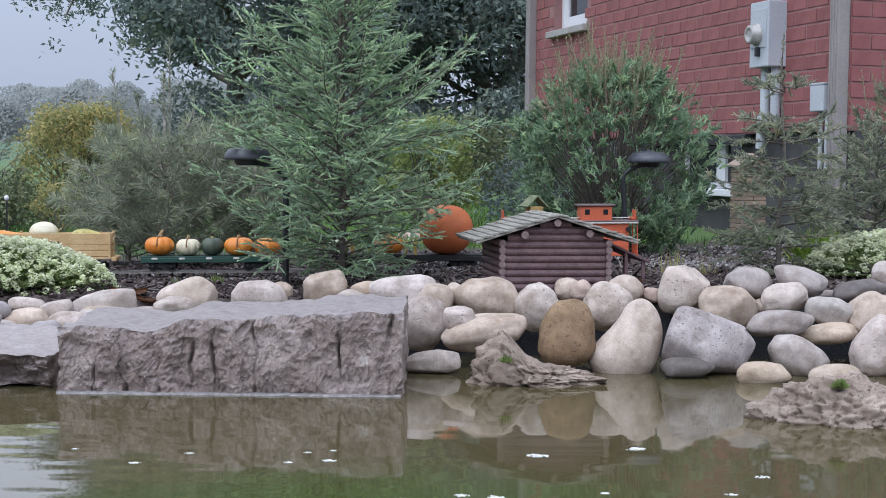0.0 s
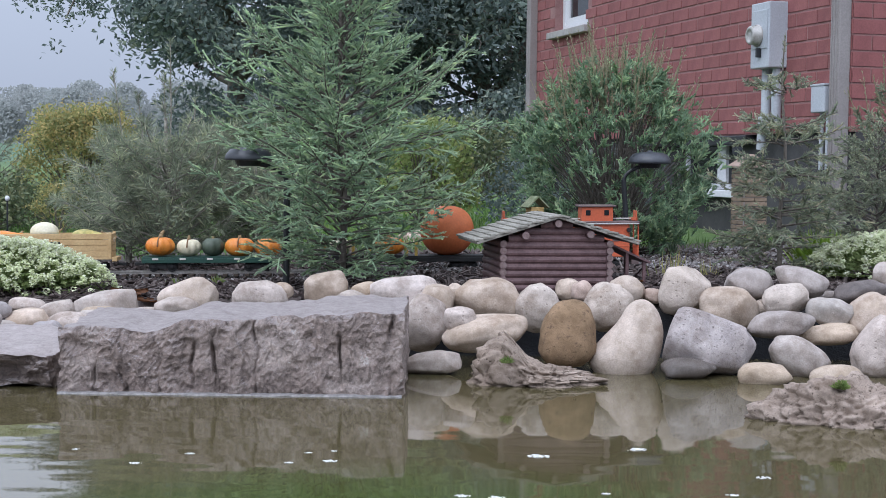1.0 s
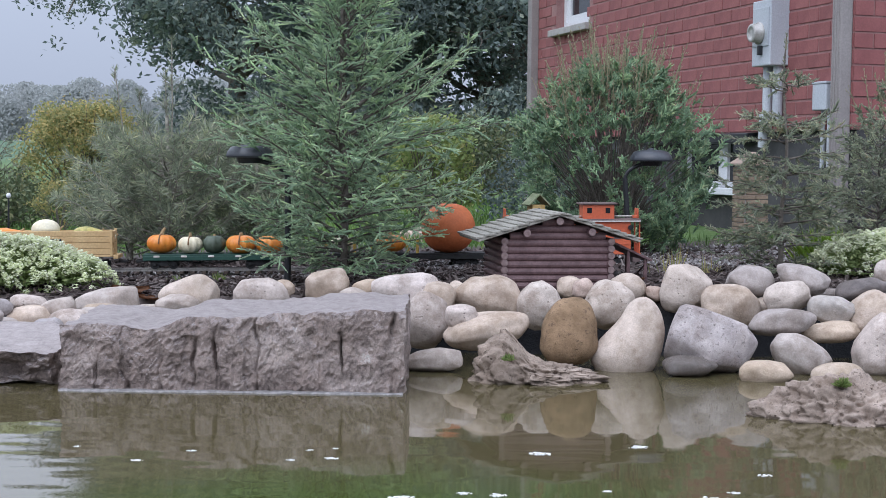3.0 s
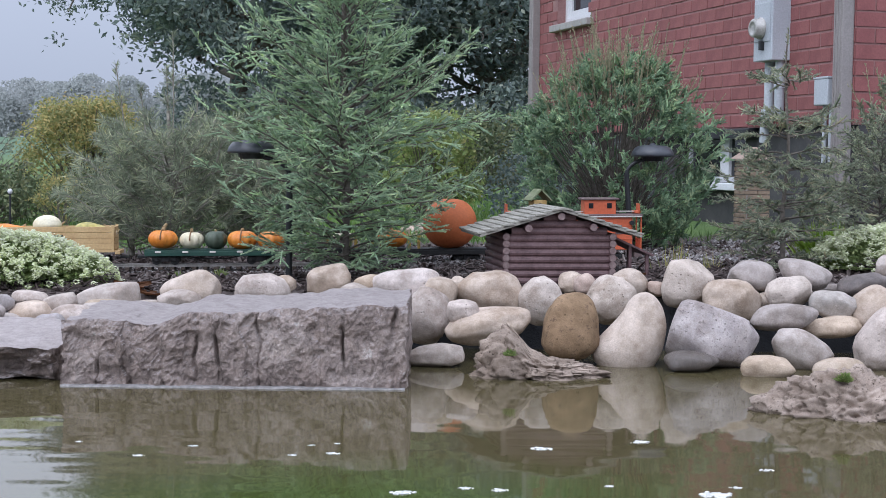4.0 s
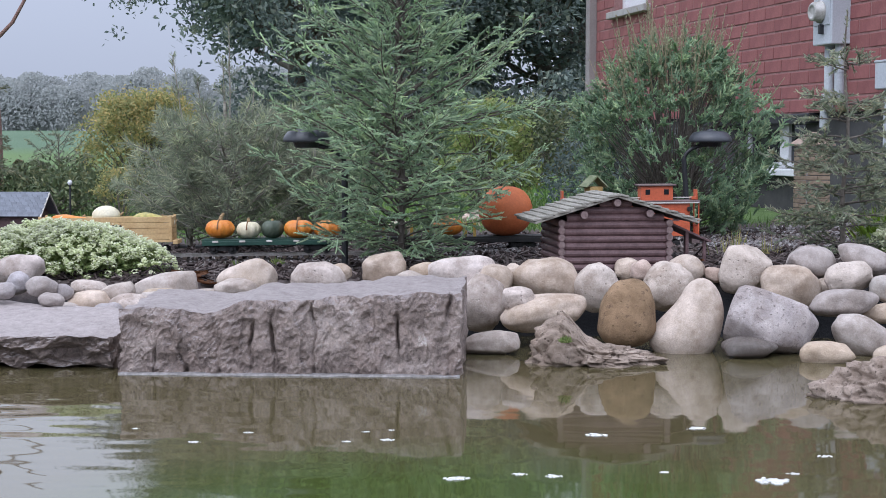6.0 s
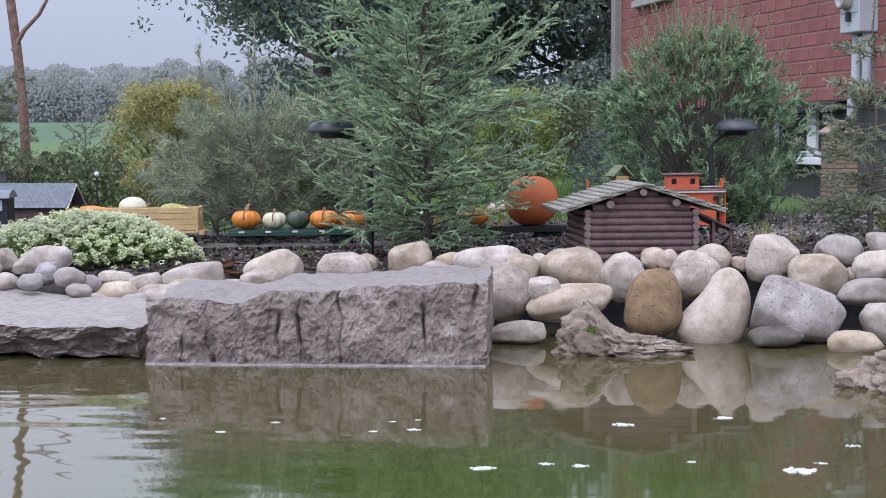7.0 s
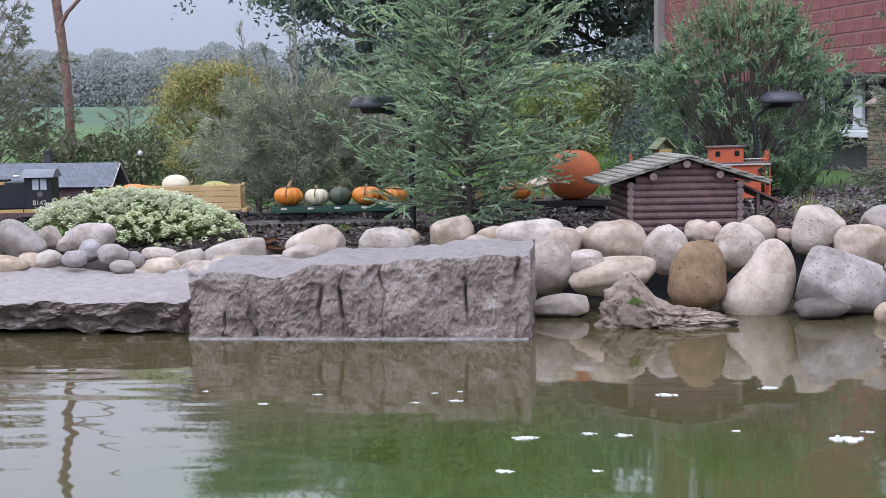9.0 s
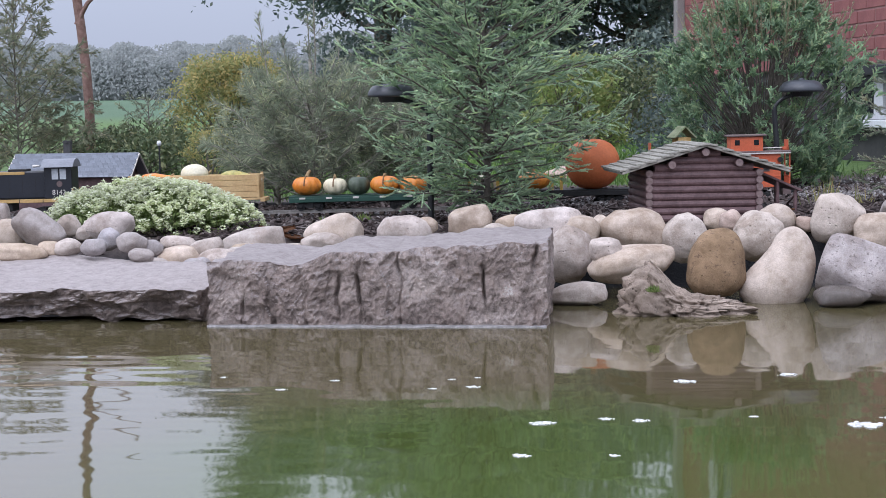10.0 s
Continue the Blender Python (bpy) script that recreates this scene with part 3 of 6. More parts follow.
def armour_stone():
    """The long quarried block by the water, with drill cleaves down its split face."""
    bm = grid_block(260, 36, 76)
    cracks = ((-0.79, 0.012), (-0.62, 0.030), (-0.41, 0.022), (-0.22, 0.024), (-0.085, 0.02), (0.15, 0.016), (0.62, 0.015), (0.93, 0.03))
    for v in bm.verts:
        u, d, h = v.co
        front, top = max(0.0, -d) ** 6, max(0.0, h) ** 8
        p = Vector((u * 0.44, d * 0.2, h * 0.1))
        x = -0.537 + u * 0.439
        wob = noise.noise(Vector((u * 4, 5.0, 0))) * 0.012
        crest = 0.190 + 0.022 * u + 0.005 * noise.noise(Vector((u * 6, 2.2, 0))) + 0.004 * noise.noise(Vector((u * 17, 4.4, 0)))
        crest -= 0.022 * math.exp(-((u + 0.52) / 0.16) ** 2) - 0.010 * math.exp(-((u - 0.62) / 0.2) ** 2)
        base_y = 3.665
        y = base_y + (d + 1) * 0.235
        lift = 0.001 * (d + 1) + 0.008 * noise.noise(Vector((u * 2.5, d * 2, 8)))
        z = -0.10 + (h + 1) / 2 * (crest + 0.10) + top * lift
        rough = ridged(Vector((p.x * 9, p.y, p.z * 14)) + Vector((4, 2, 9))) - 0.5
        cell = noise.noise(Vector((round(u * 5.5 + 0.5 * noise.noise(Vector((u * 3, h * 2, 0)))) * 3.3, 1.5, 6.0)))
        y -= front * (rough * 0.022 + 0.016 * cell + 0.008 * noise.noise(p * 22) + 0.007 * (ridged(p * 26, 3) - 0.5) + 0.005 * (ridged(p * 70, 2) - 0.5) + 0.5 * wob)
        for c, w in cracks:
            cx = c + 0.05 * noise.noise(Vector((c * 9, h * 2.2, 3)))
            groove = math.exp(-((u - cx) / (w * 0.42)) ** 2)
            y += front * 0.026 * groove * max(0.0, 0.35 + 1.3 * noise.noise(Vector((c * 31, h * 1.7, 1))))
        y += front * top * 0.012
        x += abs(u) ** 12 * math.copysign(1, u) * 0.022 * (ridged(p * 9) - 0.6)
        z += top * 0.006 * noise.noise(p * 12) + top * 0.003 * noise.noise(p * 40)
        v.co = (x, y, z)
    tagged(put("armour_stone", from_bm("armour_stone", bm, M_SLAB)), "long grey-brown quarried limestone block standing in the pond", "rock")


def ledge_stone(x0, x1, y0, y1, z0, z1, seed, tilt=0.0, under=0.05, trim=0.0):
    """A low flat slab that overhangs the water."""
    bm = grid_block(110, 60, 18)
    off = Vector((seed * 5.1, seed * 2.3, 0))
    for v in bm.verts:
        u, d, h = v.co
        p = Vector((u, d, h * 0.2))
        side = max(abs(u), abs(d)) ** 8
        x = (x0 + x1) / 2 + u * (x1 - x0) / 2 * (1 - 0.10 * noise.noise(Vector((d * 1.5, seed, 1))) * abs(u))
        y = (y0 + y1) / 2 + d * (y1 - y0) / 2
        y -= trim * (d + 1) / 2 * max(0.0, (u + 0.15) / 1.15) ** 1.3
        y += max(0.0, -d) * (0.05 * noise.noise(Vector((u * 1.7, seed * 3.0, 0))) + 0.02 * noise.noise(Vector((u * 6, seed, 4))))
        y += max(0.0, -d) ** 3 * under * (1 - h) / 2 * (1 + noise.noise(Vector((u * 3, 2, seed))))
        z = (z0 + z1) / 2 + h * (z1 - z0) / 2 + tilt * d
        z += 0.010 * noise.noise(p * 2.3 + off) + 0.004 * noise.noise(p * 9 + off)
        if h < 0:
            z += 0.018 * noise.noise(p * 3.1 + off) + 0.010 * noise.noise(p * 8 + off)
        y -= max(0.0, -d) ** 8 * 0.060 * (ridged(p * 3.2 + off) - 0.5)
        x += side * 0.012 * (ridged(p * 5 + off) - 0.5)
        v.co = (x, y, z)
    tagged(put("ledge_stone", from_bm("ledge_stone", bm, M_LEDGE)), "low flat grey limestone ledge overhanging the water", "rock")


def tufa_rock(x, y, z, sx, sy, sz, seed, horn=0.0):
    """A rugged, hole-ridden limestone lump lying in the shallows."""
    bm = lump(6)
    off = Vector((seed * 4.3, seed * 1.7, seed * 2.9))
    for v in bm.verts:
        d = v.co.normalized()
        e = Vector((d.x, d.y * 0.8, d.z * 0.55))
        r = 0.86 + 0.26 * noise.noise(e * 1.8 + off) + 0.16 * noise.noise(e * 4.2 + off) + 0.10 * noise.noise(e * 9.5 + off) + 0.06 * noise.noise(e * 21 + off) + 0.03 * noise.noise(e * 45 + off)
        r -= 0.40 * max(0.0, noise.noise(e * 6.0 + off * 2) - 0.25) + 0.30 * max(0.0, noise.noise(e * 14 + off) - 0.15)
        q = Vector((d.x * sx, d.y * sy, max(d.z, -0.35) * sz)) * r
        if horn:
            q.z *= 1.0 - 0.62 * max(0.0, min(1.0, (d.x + 0.45) * 1.6))
            q.z += horn * max(0.0, 1 - abs(d.x + 0.55) / 0.45) * max(0.0, d.z)
        v.co = q
    tagged(put("tufa_rock", from_bm("tufa_rock", bm, M_TUFA, True), m=pose(x, y, z)), "rugged pitted tan limestone rock in shallow water", "rock")


armour_stone()
ledge_stone(-1.80, -0.99, 3.70, 4.22, 0.030, 0.108, 3, 0.018, trim=0.27)
river_stone(-1.17, 4.13, 0.030, 0.105, 0.075, 8, "pale", 69)
river_stone(-1.05, 4.05, 0.035, 0.085, 0.062, -6, "cream", 70)
river_stone(-1.10, 4.22, 0.085, 0.075, 0.060, 12, "speck", 71)
river_stone(-1.28, 4.19, 0.050, 0.080, 0.070, 0, "pale", 72)
ledge_stone(-2.5, -1.63, 3.62, 4.05, -0.03, 0.06, 5, 0.0)
tufa_rock(0.250, 3.93, 0.010, 0.205, 0.11, 0.110, 2, 0.060)
tufa_rock(0.975, 3.40, 0.0, 0.235, 0.14, 0.115, 5)


def scum_line():
    """A pale, uneven line of scum where the block meets the water."""
    vs, fs = [], []
    n = 240
    for k in range(n):
        u = 2 * k / (n - 1) - 1
        x = -0.537 + u * 0.437
        y = 3.646 + 0.008 * noise.noise(Vector((u * 7, 1, 0))) + 0.004 * noise.noise(Vector((u * 25, 3, 0)))
        w = 0.002 + 0.004 * noise.noise(Vector((u * 11, 8, 0)))
        vs += [(x, y - w, 0.0), (x, y, 0.004), (x, y + 0.03, 0.004)]
    for k in range(n - 1):
        a = 3 * k
        fs += [(a, a + 3, a + 4, a + 1), (a + 1, a + 4, a + 5, a + 2)]
    tagged(put("scum_line", mesh_of("scum_line", vs, fs, surface("scum", (0.16, 0.15, 0.145), (0.30, 0.28, 0.275), 60, 0.5, bump=0.1), True)), "pale line of scum along the waterline of stone", "foam")


scum_line()


# ---------------------------------------------------------------- house of red brick
M_GLASS, _nt, _b = graph("window_glass")
_b.inputs["Base Color"].default_value = (0.02, 0.022, 0.025, 1)
_b.inputs["Roughness"].default_value = 0.05
M_WHITE = surface("white_vinyl", (0.66, 0.67, 0.69), (0.74, 0.75, 0.76), 5, 0.45, bump=0.03)
M_SILL = surface("concrete_sill", (0.34, 0.32, 0.30), (0.44, 0.42, 0.40), 12, 0.85, bump=0.3)
M_FOUND = surface("grey_foundation", (0.045, 0.045, 0.047), (0.075, 0.073, 0.072), 8, 0.9, bump=0.3)
M_ROOF = surface("dark_roof", (0.06, 0.058, 0.056), (0.09, 0.088, 0.085), 8, 0.9)
M_TAN = surface("tan_brick", (0.24, 0.18, 0.125), (0.33, 0.25, 0.175), 30, 0.85)
M_CAP = surface("sandstone_cap", (0.33, 0.24, 0.19), (0.41, 0.31, 0.25), 15, 0.85)

house = thing("house", pose(1.94, 6.95, 0, 0, 0, 15.583), "red brick house with white windows and taupe downspouts", "house")
HL, HW, HB, HT = 4.56, 6.0, 0.765, 5.4
WIN = (3.47, 4.15, 1.575, 2.75)
BWIN = (1.15, 1.95, 0.46, 0.745)


def prism(us, zs, x0, x1, along="Y"):
    bm = bmesh.new()
    c = ((us[0] + us[1]) / 2, (zs[0] + zs[1]) / 2)
    if along == "Y":
        return box_bm(x1 - x0, us[1] - us[0], zs[1] - zs[0], ((x0 + x1) / 2, c[0], c[1]), 0, bm)
    return box_bm(us[1] - us[0], x1 - x0, zs[1] - zs[0], (c[0], (x0 + x1) / 2, c[1]), 0, bm)


def wall_around(holes, length, z0, z1, x0, x1):
    """A wall panel along Y, from z0 to z1, with rectangular holes."""
    bm = bmesh.new()
    us = sorted({0.0, length, *(h[0] for h in holes), *(h[1] for h in holes)})
    zs = sorted({z0, z1, *(h[2] for h in holes), *(h[3] for h in holes)})
    for ua, ub in zip(us, us[1:]):
        for za, zb in zip(zs, zs[1:]):
            mu, mz = (ua + ub) / 2, (za + zb) / 2
            if not any(h[0] < mu < h[1] and h[2] < mz < h[3] for h in holes):
                box_bm(x1 - x0, ub - ua, zb - za, ((x0 + x1) / 2, mu, mz), 0, bm)
    bmesh.ops.remove_doubles(bm, verts=bm.verts, dist=1e-5)
    return bm


wall_side = part("wall", wall_around([WIN], HL, HB, HT, -0.0015, 0.20), M_MORTAR, house)
wall_front = part("wall", prism((0.0, HW), (HB, HT), -0.0015, 0.20, "X"), M_MORTAR, house)
part("foundation", wall_around([BWIN], HL, 0.05, HB, 0.03, 0.22), M_FOUND, house, "dark grey parged foundation")
part("foundation", prism((0.0, HW), (0.05, HB), 0.03, 0.22, "X"), M_FOUND, house)
part("wall", prism((0.0, HW), (0.05, HT), HL - 0.2, HL, "X"), M_MORTAR, house)
part("wall", prism((0.2, HL - 0.2), (0.05, HT), HW - 0.2, HW), M_MORTAR, house)
rb = bmesh.new()
rv = [rb.verts.new(p) for p in ((-0.4, -0.4, HT), (HW + 0.4, -0.4, HT), (HW + 0.4, HL + 0.4, HT), (-0.4, HL + 0.4, HT), (1.6, HL / 2, HT + 1.9), (HW - 1.6, HL / 2, HT + 1.9))]
for q in ((0, 1, 5, 4), (1, 2, 5), (2, 3, 4, 5), (3, 0, 4), (3, 2, 1, 0)):
    rb.faces.new([rv[k] for k in q])
part("roof", rb, M_ROOF, house)

# upper window: frame, sash, glass, sill
win = part("window", wall_around([(WIN[0] + 0.045, WIN[1] - 0.045, WIN[2] + 0.05, WIN[3] - 0.05)], WIN[1], WIN[2], WIN[3], 0.06, 0.12), M_WHITE, house, "white vinyl window frame")
for v in win.data.vertices:
    v.co.y = max(v.co.y, WIN[0] + 0.002)
part("sash", wall_around([(WIN[0] + 0.10, WIN[1] - 0.10, WIN[2] + 0.10, WIN[3] - 0.1)], WIN[1] - 0.045, WIN[2] + 0.05, WIN[3] - 0.05, 0.075, 0.105), M_WHITE, win)
for v in win.children[0].data.vertices:
    v.co.y = max(v.co.y, WIN[0] + 0.047)
part("pane", prism((WIN[0] + 0.1, WIN[1] - 0.1), (WIN[2] + 0.1, WIN[3] - 0.1), 0.088, 0.096), M_GLASS, win)
part("window_sill", box_bm(0.12, WIN[1] - WIN[0] + 0.1, 0.05, (0.005, (WIN[0] + WIN[1]) / 2, WIN[2] - 0.027), 0.006), M_SILL, house, "grey concrete sill")
# basement window
bwin = part("basement_window", wall_around([(BWIN[0] + 0.03, 1.41, BWIN[2] + 0.03, BWIN[3] - 0.03), (1.52, BWIN[1] - 0.03, BWIN[2] + 0.03, BWIN[3] - 0.03)], BWIN[1], BWIN[2], BWIN[3], 0.06, 0.10), M_WHITE, house, "low white-framed basement window")
for v in bwin.data.vertices:
    v.co.y = max(v.co.y, BWIN[0] + 0.002)
part("pane", prism((BWIN[0] + 0.03, BWIN[1] - 0.03), (BWIN[2] + 0.03, BWIN[3] - 0.03), 0.078, 0.086), M_GLASS, bwin)
part("window_sill", box_bm(0.10, BWIN[1] - BWIN[0] + 0.08, 0.04, (0.0, (BWIN[0] + BWIN[1]) / 2, BWIN[2] - 0.022), 0.005), M_WHITE, house, "white window sill")
part("flashing", box_bm(0.07, 1.5, 0.055, (0.0, 1.75, HB - 0.03), 0.006), M_BLACK, house, "dark flashing under the brick")


def downspout(x, y, w, d, z0, z1):
    ds = part("downspout", box_bm(w, d, z1 - z0, (x, y, (z0 + z1) / 2), 0.008), M_DOWNSPOUT, house, "taupe aluminium downspout")
    for k in range(-1, 2):
        part("rib", box_bm(0.004, 0.006, z1 - z0, (x - w / 2 - 0.001, y + k * d * 0.28, (z0 + z1) / 2), 0.001), M_DOWNSPOUT, ds)


downspout(-0.036, 0.048, 0.066, 0.085, 0.25, HT)
downspout(-0.036, HL + 0.02, 0.066, 0.085, 0.25, HT)


# ---------------------------------------------------------------- electric meter and boxes on the wall
def on_house(x, y, z):
    return house.matrix_basis @ Matrix.Translation((x, y, z))


meter = thing("electric_meter", on_house(-0.055, 0.72, 1.105), "grey electric meter box with round glass meter on brick wall", "meter")
part("box", box_bm(0.11, 0.20, 0.34, (0, 0, 0.17), 0.006), M_GREYBOX, meter)
part("cover", box_bm(0.006, 0.17, 0.20, (-0.057, 0, 0.2), 0.002), M_GREYBOX, meter)
prof = [(0.056, 0.0), (0.058, 0.014), (0.050, 0.016), (0.049, 0.050), (0.044, 0.056), (0.030, 0.058), (0.028, 0.052), (0.012, 0.052)]
M_DIAL = surface("meter_glass", (0.36, 0.35, 0.32), (0.50, 0.48, 0.45), 25, 0.15, bump=0.02)
dial = part("dial", lathe_bm(prof, 28), M_DIAL, meter, "round glass meter", pose(-0.055, 0.01, 0.17, 0, -90, 0), True)
part("seal", box_bm(0.03, 0.02, 0.05, (-0.065, -0.01, 0.08), 0.004), M_BLACK, meter)
for yy_, z1 in ((0.055, -0.34), (-0.055, -0.30)):
    part("conduit", rod_bm((0.02, yy_, 0.002), (0.02, yy_, z1), 0.026, seg=16), M_GREYBOX, meter, smooth=False)
part("conduit", rod_bm((0.01, 0.07, -0.25), (0.02, 0.10, -0.42), 0.024, seg=16), M_GREYBOX, meter)
part("coupling", rod_bm((0.02, -0.055, -0.11), (0.02, -0.055, -0.14), 0.030, seg=16), M_GREYBOX, meter)
sbox = thing("junction_box", on_house(-0.035, 0.19, 0.86), "small grey utility box with two thin conduits on brick", "utility box")
part("box", box_bm(0.07, 0.13, 0.13, (0, 0, 0.065), 0.006), M_GREYBOX, sbox)
part("lid", box_bm(0.076, 0.136, 0.012, (0, 0, 0.134), 0.003), M_GREYBOX, sbox)
for yy_ in (-0.03, 0.03):
    part("conduit", rod_bm((0.01, yy_, 0.004), (0.01, yy_, -0.28), 0.011, seg=10), M_GREYBOX, sbox)


# ---------------------------------------------------------------- log cabin
cabin = thing("log_cabin", pose(0.338, 4.73, 0.184, 0, 0, 9), "miniature dark-stained log cabin with weathered shingle roof", "model house")
CW, CD, LR = 0.37, 0.27, 0.0128


def log_between(a, b, r, name="log", ends=True, label=""):
    ob = part(name, rod_bm(a, b, r, r * 0.97, 12), M_LOG, cabin, label)
    if ends:
        d = (Vector(b) - Vector(a)).normalized()
        for p, s in ((a, -1), (b, 1)):
            p = Vector(p) + d * s * 0.0006
            part("end_grain", rod_bm(p - d * s * 0.001, p + d * s * 0.0006, r * 0.93, seg=12), M_LOGEND, ob)
    return ob


half = CW / 2
n_rows = 7
for k in range(n_rows):
    z = 0.005 + LR + k * 0.0225
    for sy in (-1, 1):
        log_between((-half + 0.004, sy * CD / 2, z), (half - 0.004, sy * CD / 2, z), LR, ends=False)
    for sx in (-1, 1):
        log_between((sx * (half - 0.012), -CD / 2 - 0.018, z + 0.006), (sx * (half - 0.012), CD / 2 + 0.018, z + 0.006), LR * 0.92)
# gable logs, shortening upward
for k in range(3):
    z = 0.005 + LR + (n_rows + k) * 0.0225
    w = half - 0.03 - 0.052 * k
    for sy in (-1, 1):
        log_between((-w, sy * CD / 2, z), (w, sy * CD / 2, z), LR, ends=False)
# purlins whose sawn ends show under the eaves
for x, z in ((0.0, 0.224), (-0.105, 0.186), (0.105, 0.190)):
    log_between((x, -CD / 2 - 0.034, z), (x, CD / 2 + 0.034, z), 0.0125, "purlin")
for sx in (-1, 1):
    a = math.atan2(0.083, 0.262)
    mid = Vector((sx * 0.131, 0, 0.200 + 0.003))
    rot = Matrix.Rotation(sx * a, 3, "Y")
    slope = part("roof", box_bm(0.275, CD + 0.085, 0.007, mid, 0.001, rot=rot), M_SHINGLE, cabin, "weathered grey wooden shingle roof")
    rnd = random.Random(5 + sx)
    rows_n, per = 10, 7
    for r in range(rows_n):
        for c in range(per):
            wdt = (CD + 0.09) / per
            dlen = 0.275 / rows_n
            bmq = box_bm(dlen * 1.3, wdt - 0.0025, 0.006, (0, 0, 0), 0.0008, rot=Matrix.Rotation(-sx * 0.16, 3, "Y"))
            pos = Vector((-0.1375 + (r + 0.5) * dlen, -(CD + 0.09) / 2 + (c + 0.5) * wdt + 0.3 * wdt * ((r % 2) - 0.5) * 0.5, 0.0065 + rnd.uniform(0, 0.0012)))
            if sx < 0:
                pos.x = -pos.x
            part("shingle", bmq, M_SHINGLE, slope, m=Matrix.Translation(mid + rot @ pos) @ rot.to_4x4() @ pose(0, 0, 0, 0, 0, rnd.uniform(-1.5, 1.5)))
part("ridge_cap", box_bm(0.03, CD + 0.09, 0.006, (0, 0, 0.249), 0.002), M_SHINGLE, cabin)
# lean-to porch
rot = Matrix.Rotation(math.atan2(0.045, 0.10), 3, "Y")
part("porch_roof", box_bm(0.150, CD * 0.95, 0.007, (half + 0.062, 0, 0.128), 0.001, rot=rot), M_LOG, cabin, "dark lean-to porch roof")
for x, y in ((half + 0.055, -0.115), (half + 0.112, -0.115), (half + 0.112, 0.10), (half + 0.055, 0.10)):
    part("post", rod_bm((x, y, -0.03), (x, y, 0.128 - (x - half - 0.062) * 0.45), 0.0060, seg=8), M_LOG, cabin)
part("rail", rod_bm((half + 0.112, -0.115, 0.085), (half + 0.140, 0.10, 0.03), 0.003, seg=8), M_LOG, cabin)
part("porch_floor", box_bm(0.13, CD * 0.85, 0.008, (half + 0.06, 0, 0.012), 0.001), M_LOG, cabin)

# little bird house behind the cabin
M_OCHRE = surface("ochre_wood", (0.42, 0.27, 0.09), (0.54, 0.37, 0.15), 40, 0.8)
M_MOSSROOF = surface("mossy_roof", (0.16, 0.19, 0.09), (0.27, 0.29, 0.18), 40, 0.9)
bird = thing("bird_house", pose(0.325, 5.15, 0.172, 0, 0, 20), "small ochre wooden birdhouse on a post with mossy roof", "birdhouse")
part("body", box_bm(0.05, 0.05, 0.05, (0, 0, 0.245), 0.002), M_OCHRE, bird)
part("post", rod_bm((0, 0, -0.02), (0, 0, 0.225), 0.008, seg=8), M_LOG, bird)
for sx in (-1, 1):
    part("roof", box_bm(0.058, 0.07, 0.005, (sx * 0.02, 0, 0.288), 0.001, rot=Matrix.Rotation(sx * 0.75, 3, "Y")), M_MOSSROOF, bird, "mossy shingle roof")
part("entrance", rod_bm((0, -0.026, 0.25), (0, -0.0235, 0.25), 0.009, seg=12), M_BLACK, bird)


# ---------------------------------------------------------------- garden lamps
def garden_lamp(x, y, z0, z_cap, foot, reach, label, size=1.0):
    """A post with a short bent arm that carries a mushroom cap; foot leans the post, reach is the arm."""
    lamp = thing("garden_lamp", pose(x, y, z0, 0, 0, 0), label, "garden lamp", "garden lamps")
    h = z_cap - z0
    prof = [(0.002, 0.040), (0.010, 0.039), (0.012, 0.034), (0.050, 0.031), (0.066, 0.024), (0.077, 0.010), (0.082, -0.004), (0.080, -0.010), (0.074, -0.011), (0.05, -0.004), (0.012, 0.0)]
    cap = part("cap", lathe_bm([(a * size, b * size) for a, b in prof[::-1]], 36), M_LAMPCAP, lamp, "black mushroom-shaped cap", pose(reach, 0, h), True)
    part("lens", rod_bm((0, 0, -0.03), (0, 0, 0.0), 0.040, 0.052, 20), M_BLACK, cap)
    part("stem", rod_bm((-foot, 0, -0.05), (0, 0, h - 0.08), 0.0115, 0.0105, 14), M_BLACK, lamp)
    bend = [Vector((reach * (1 - math.cos(a)), 0, h - 0.085 + 0.065 * math.sin(a))) for a in np.linspace(0, math.pi / 2, 7)]
    arm = bmesh.new()
    for a, b in zip(bend, bend[1:]):
        rod_bm(a, b, 0.008, seg=10, bm=arm)
    part("arm", arm, M_BLACK, lamp)
    return lamp


garden_lamp(-0.535, 4.95, 0.165, 0.607, 0.0, -0.130, "black mushroom garden lamp half hidden by larch")
garden_lamp(0.742, 5.98, 0.19, 0.612, -0.030, 0.106, "black mushroom garden lamp beside a cedar bush", 1.08)


# ---------------------------------------------------------------- brick pillar
pillar = thing("garden_pillar", pose(1.475, 7.0, 0.2, 0, 0, 12), "small tan brick pillar with a pyramid stone cap", "pillar")
part("core", box_bm(0.118, 0.118, 0.385, (0, 0, 0.1925), 0.003), M_SILL, pillar)
cb = bmesh.new()
box_bm(0.165, 0.165, 0.012, (0, 0, 0.392), 0.003, cb)
bmesh.ops.create_cone(cb, cap_ends=True, segments=4, radius1=0.112, radius2=0.02, depth=0.055, matrix=pose(0, 0, 0.425, 0, 0, 45))
part("cap", cb, M_CAP, pillar)
pb = from_bm("brick", box_bm(0.062, 0.010, 0.019, (0, 0, 0), 0.002), M_TAN)
for k in range(17):
    for side in range(4):
        for c in (-1, 0):
            off = (c + 0.5) * 0.064 + (0.016 if k % 2 else -0.0)
            off = max(-0.034, min(0.034, off))
            put("brick", pb, pillar, pose(0, 0, 0, 0, 0, 90 * side) @ pose(off, -0.060, 0.013 + k * 0.0222))


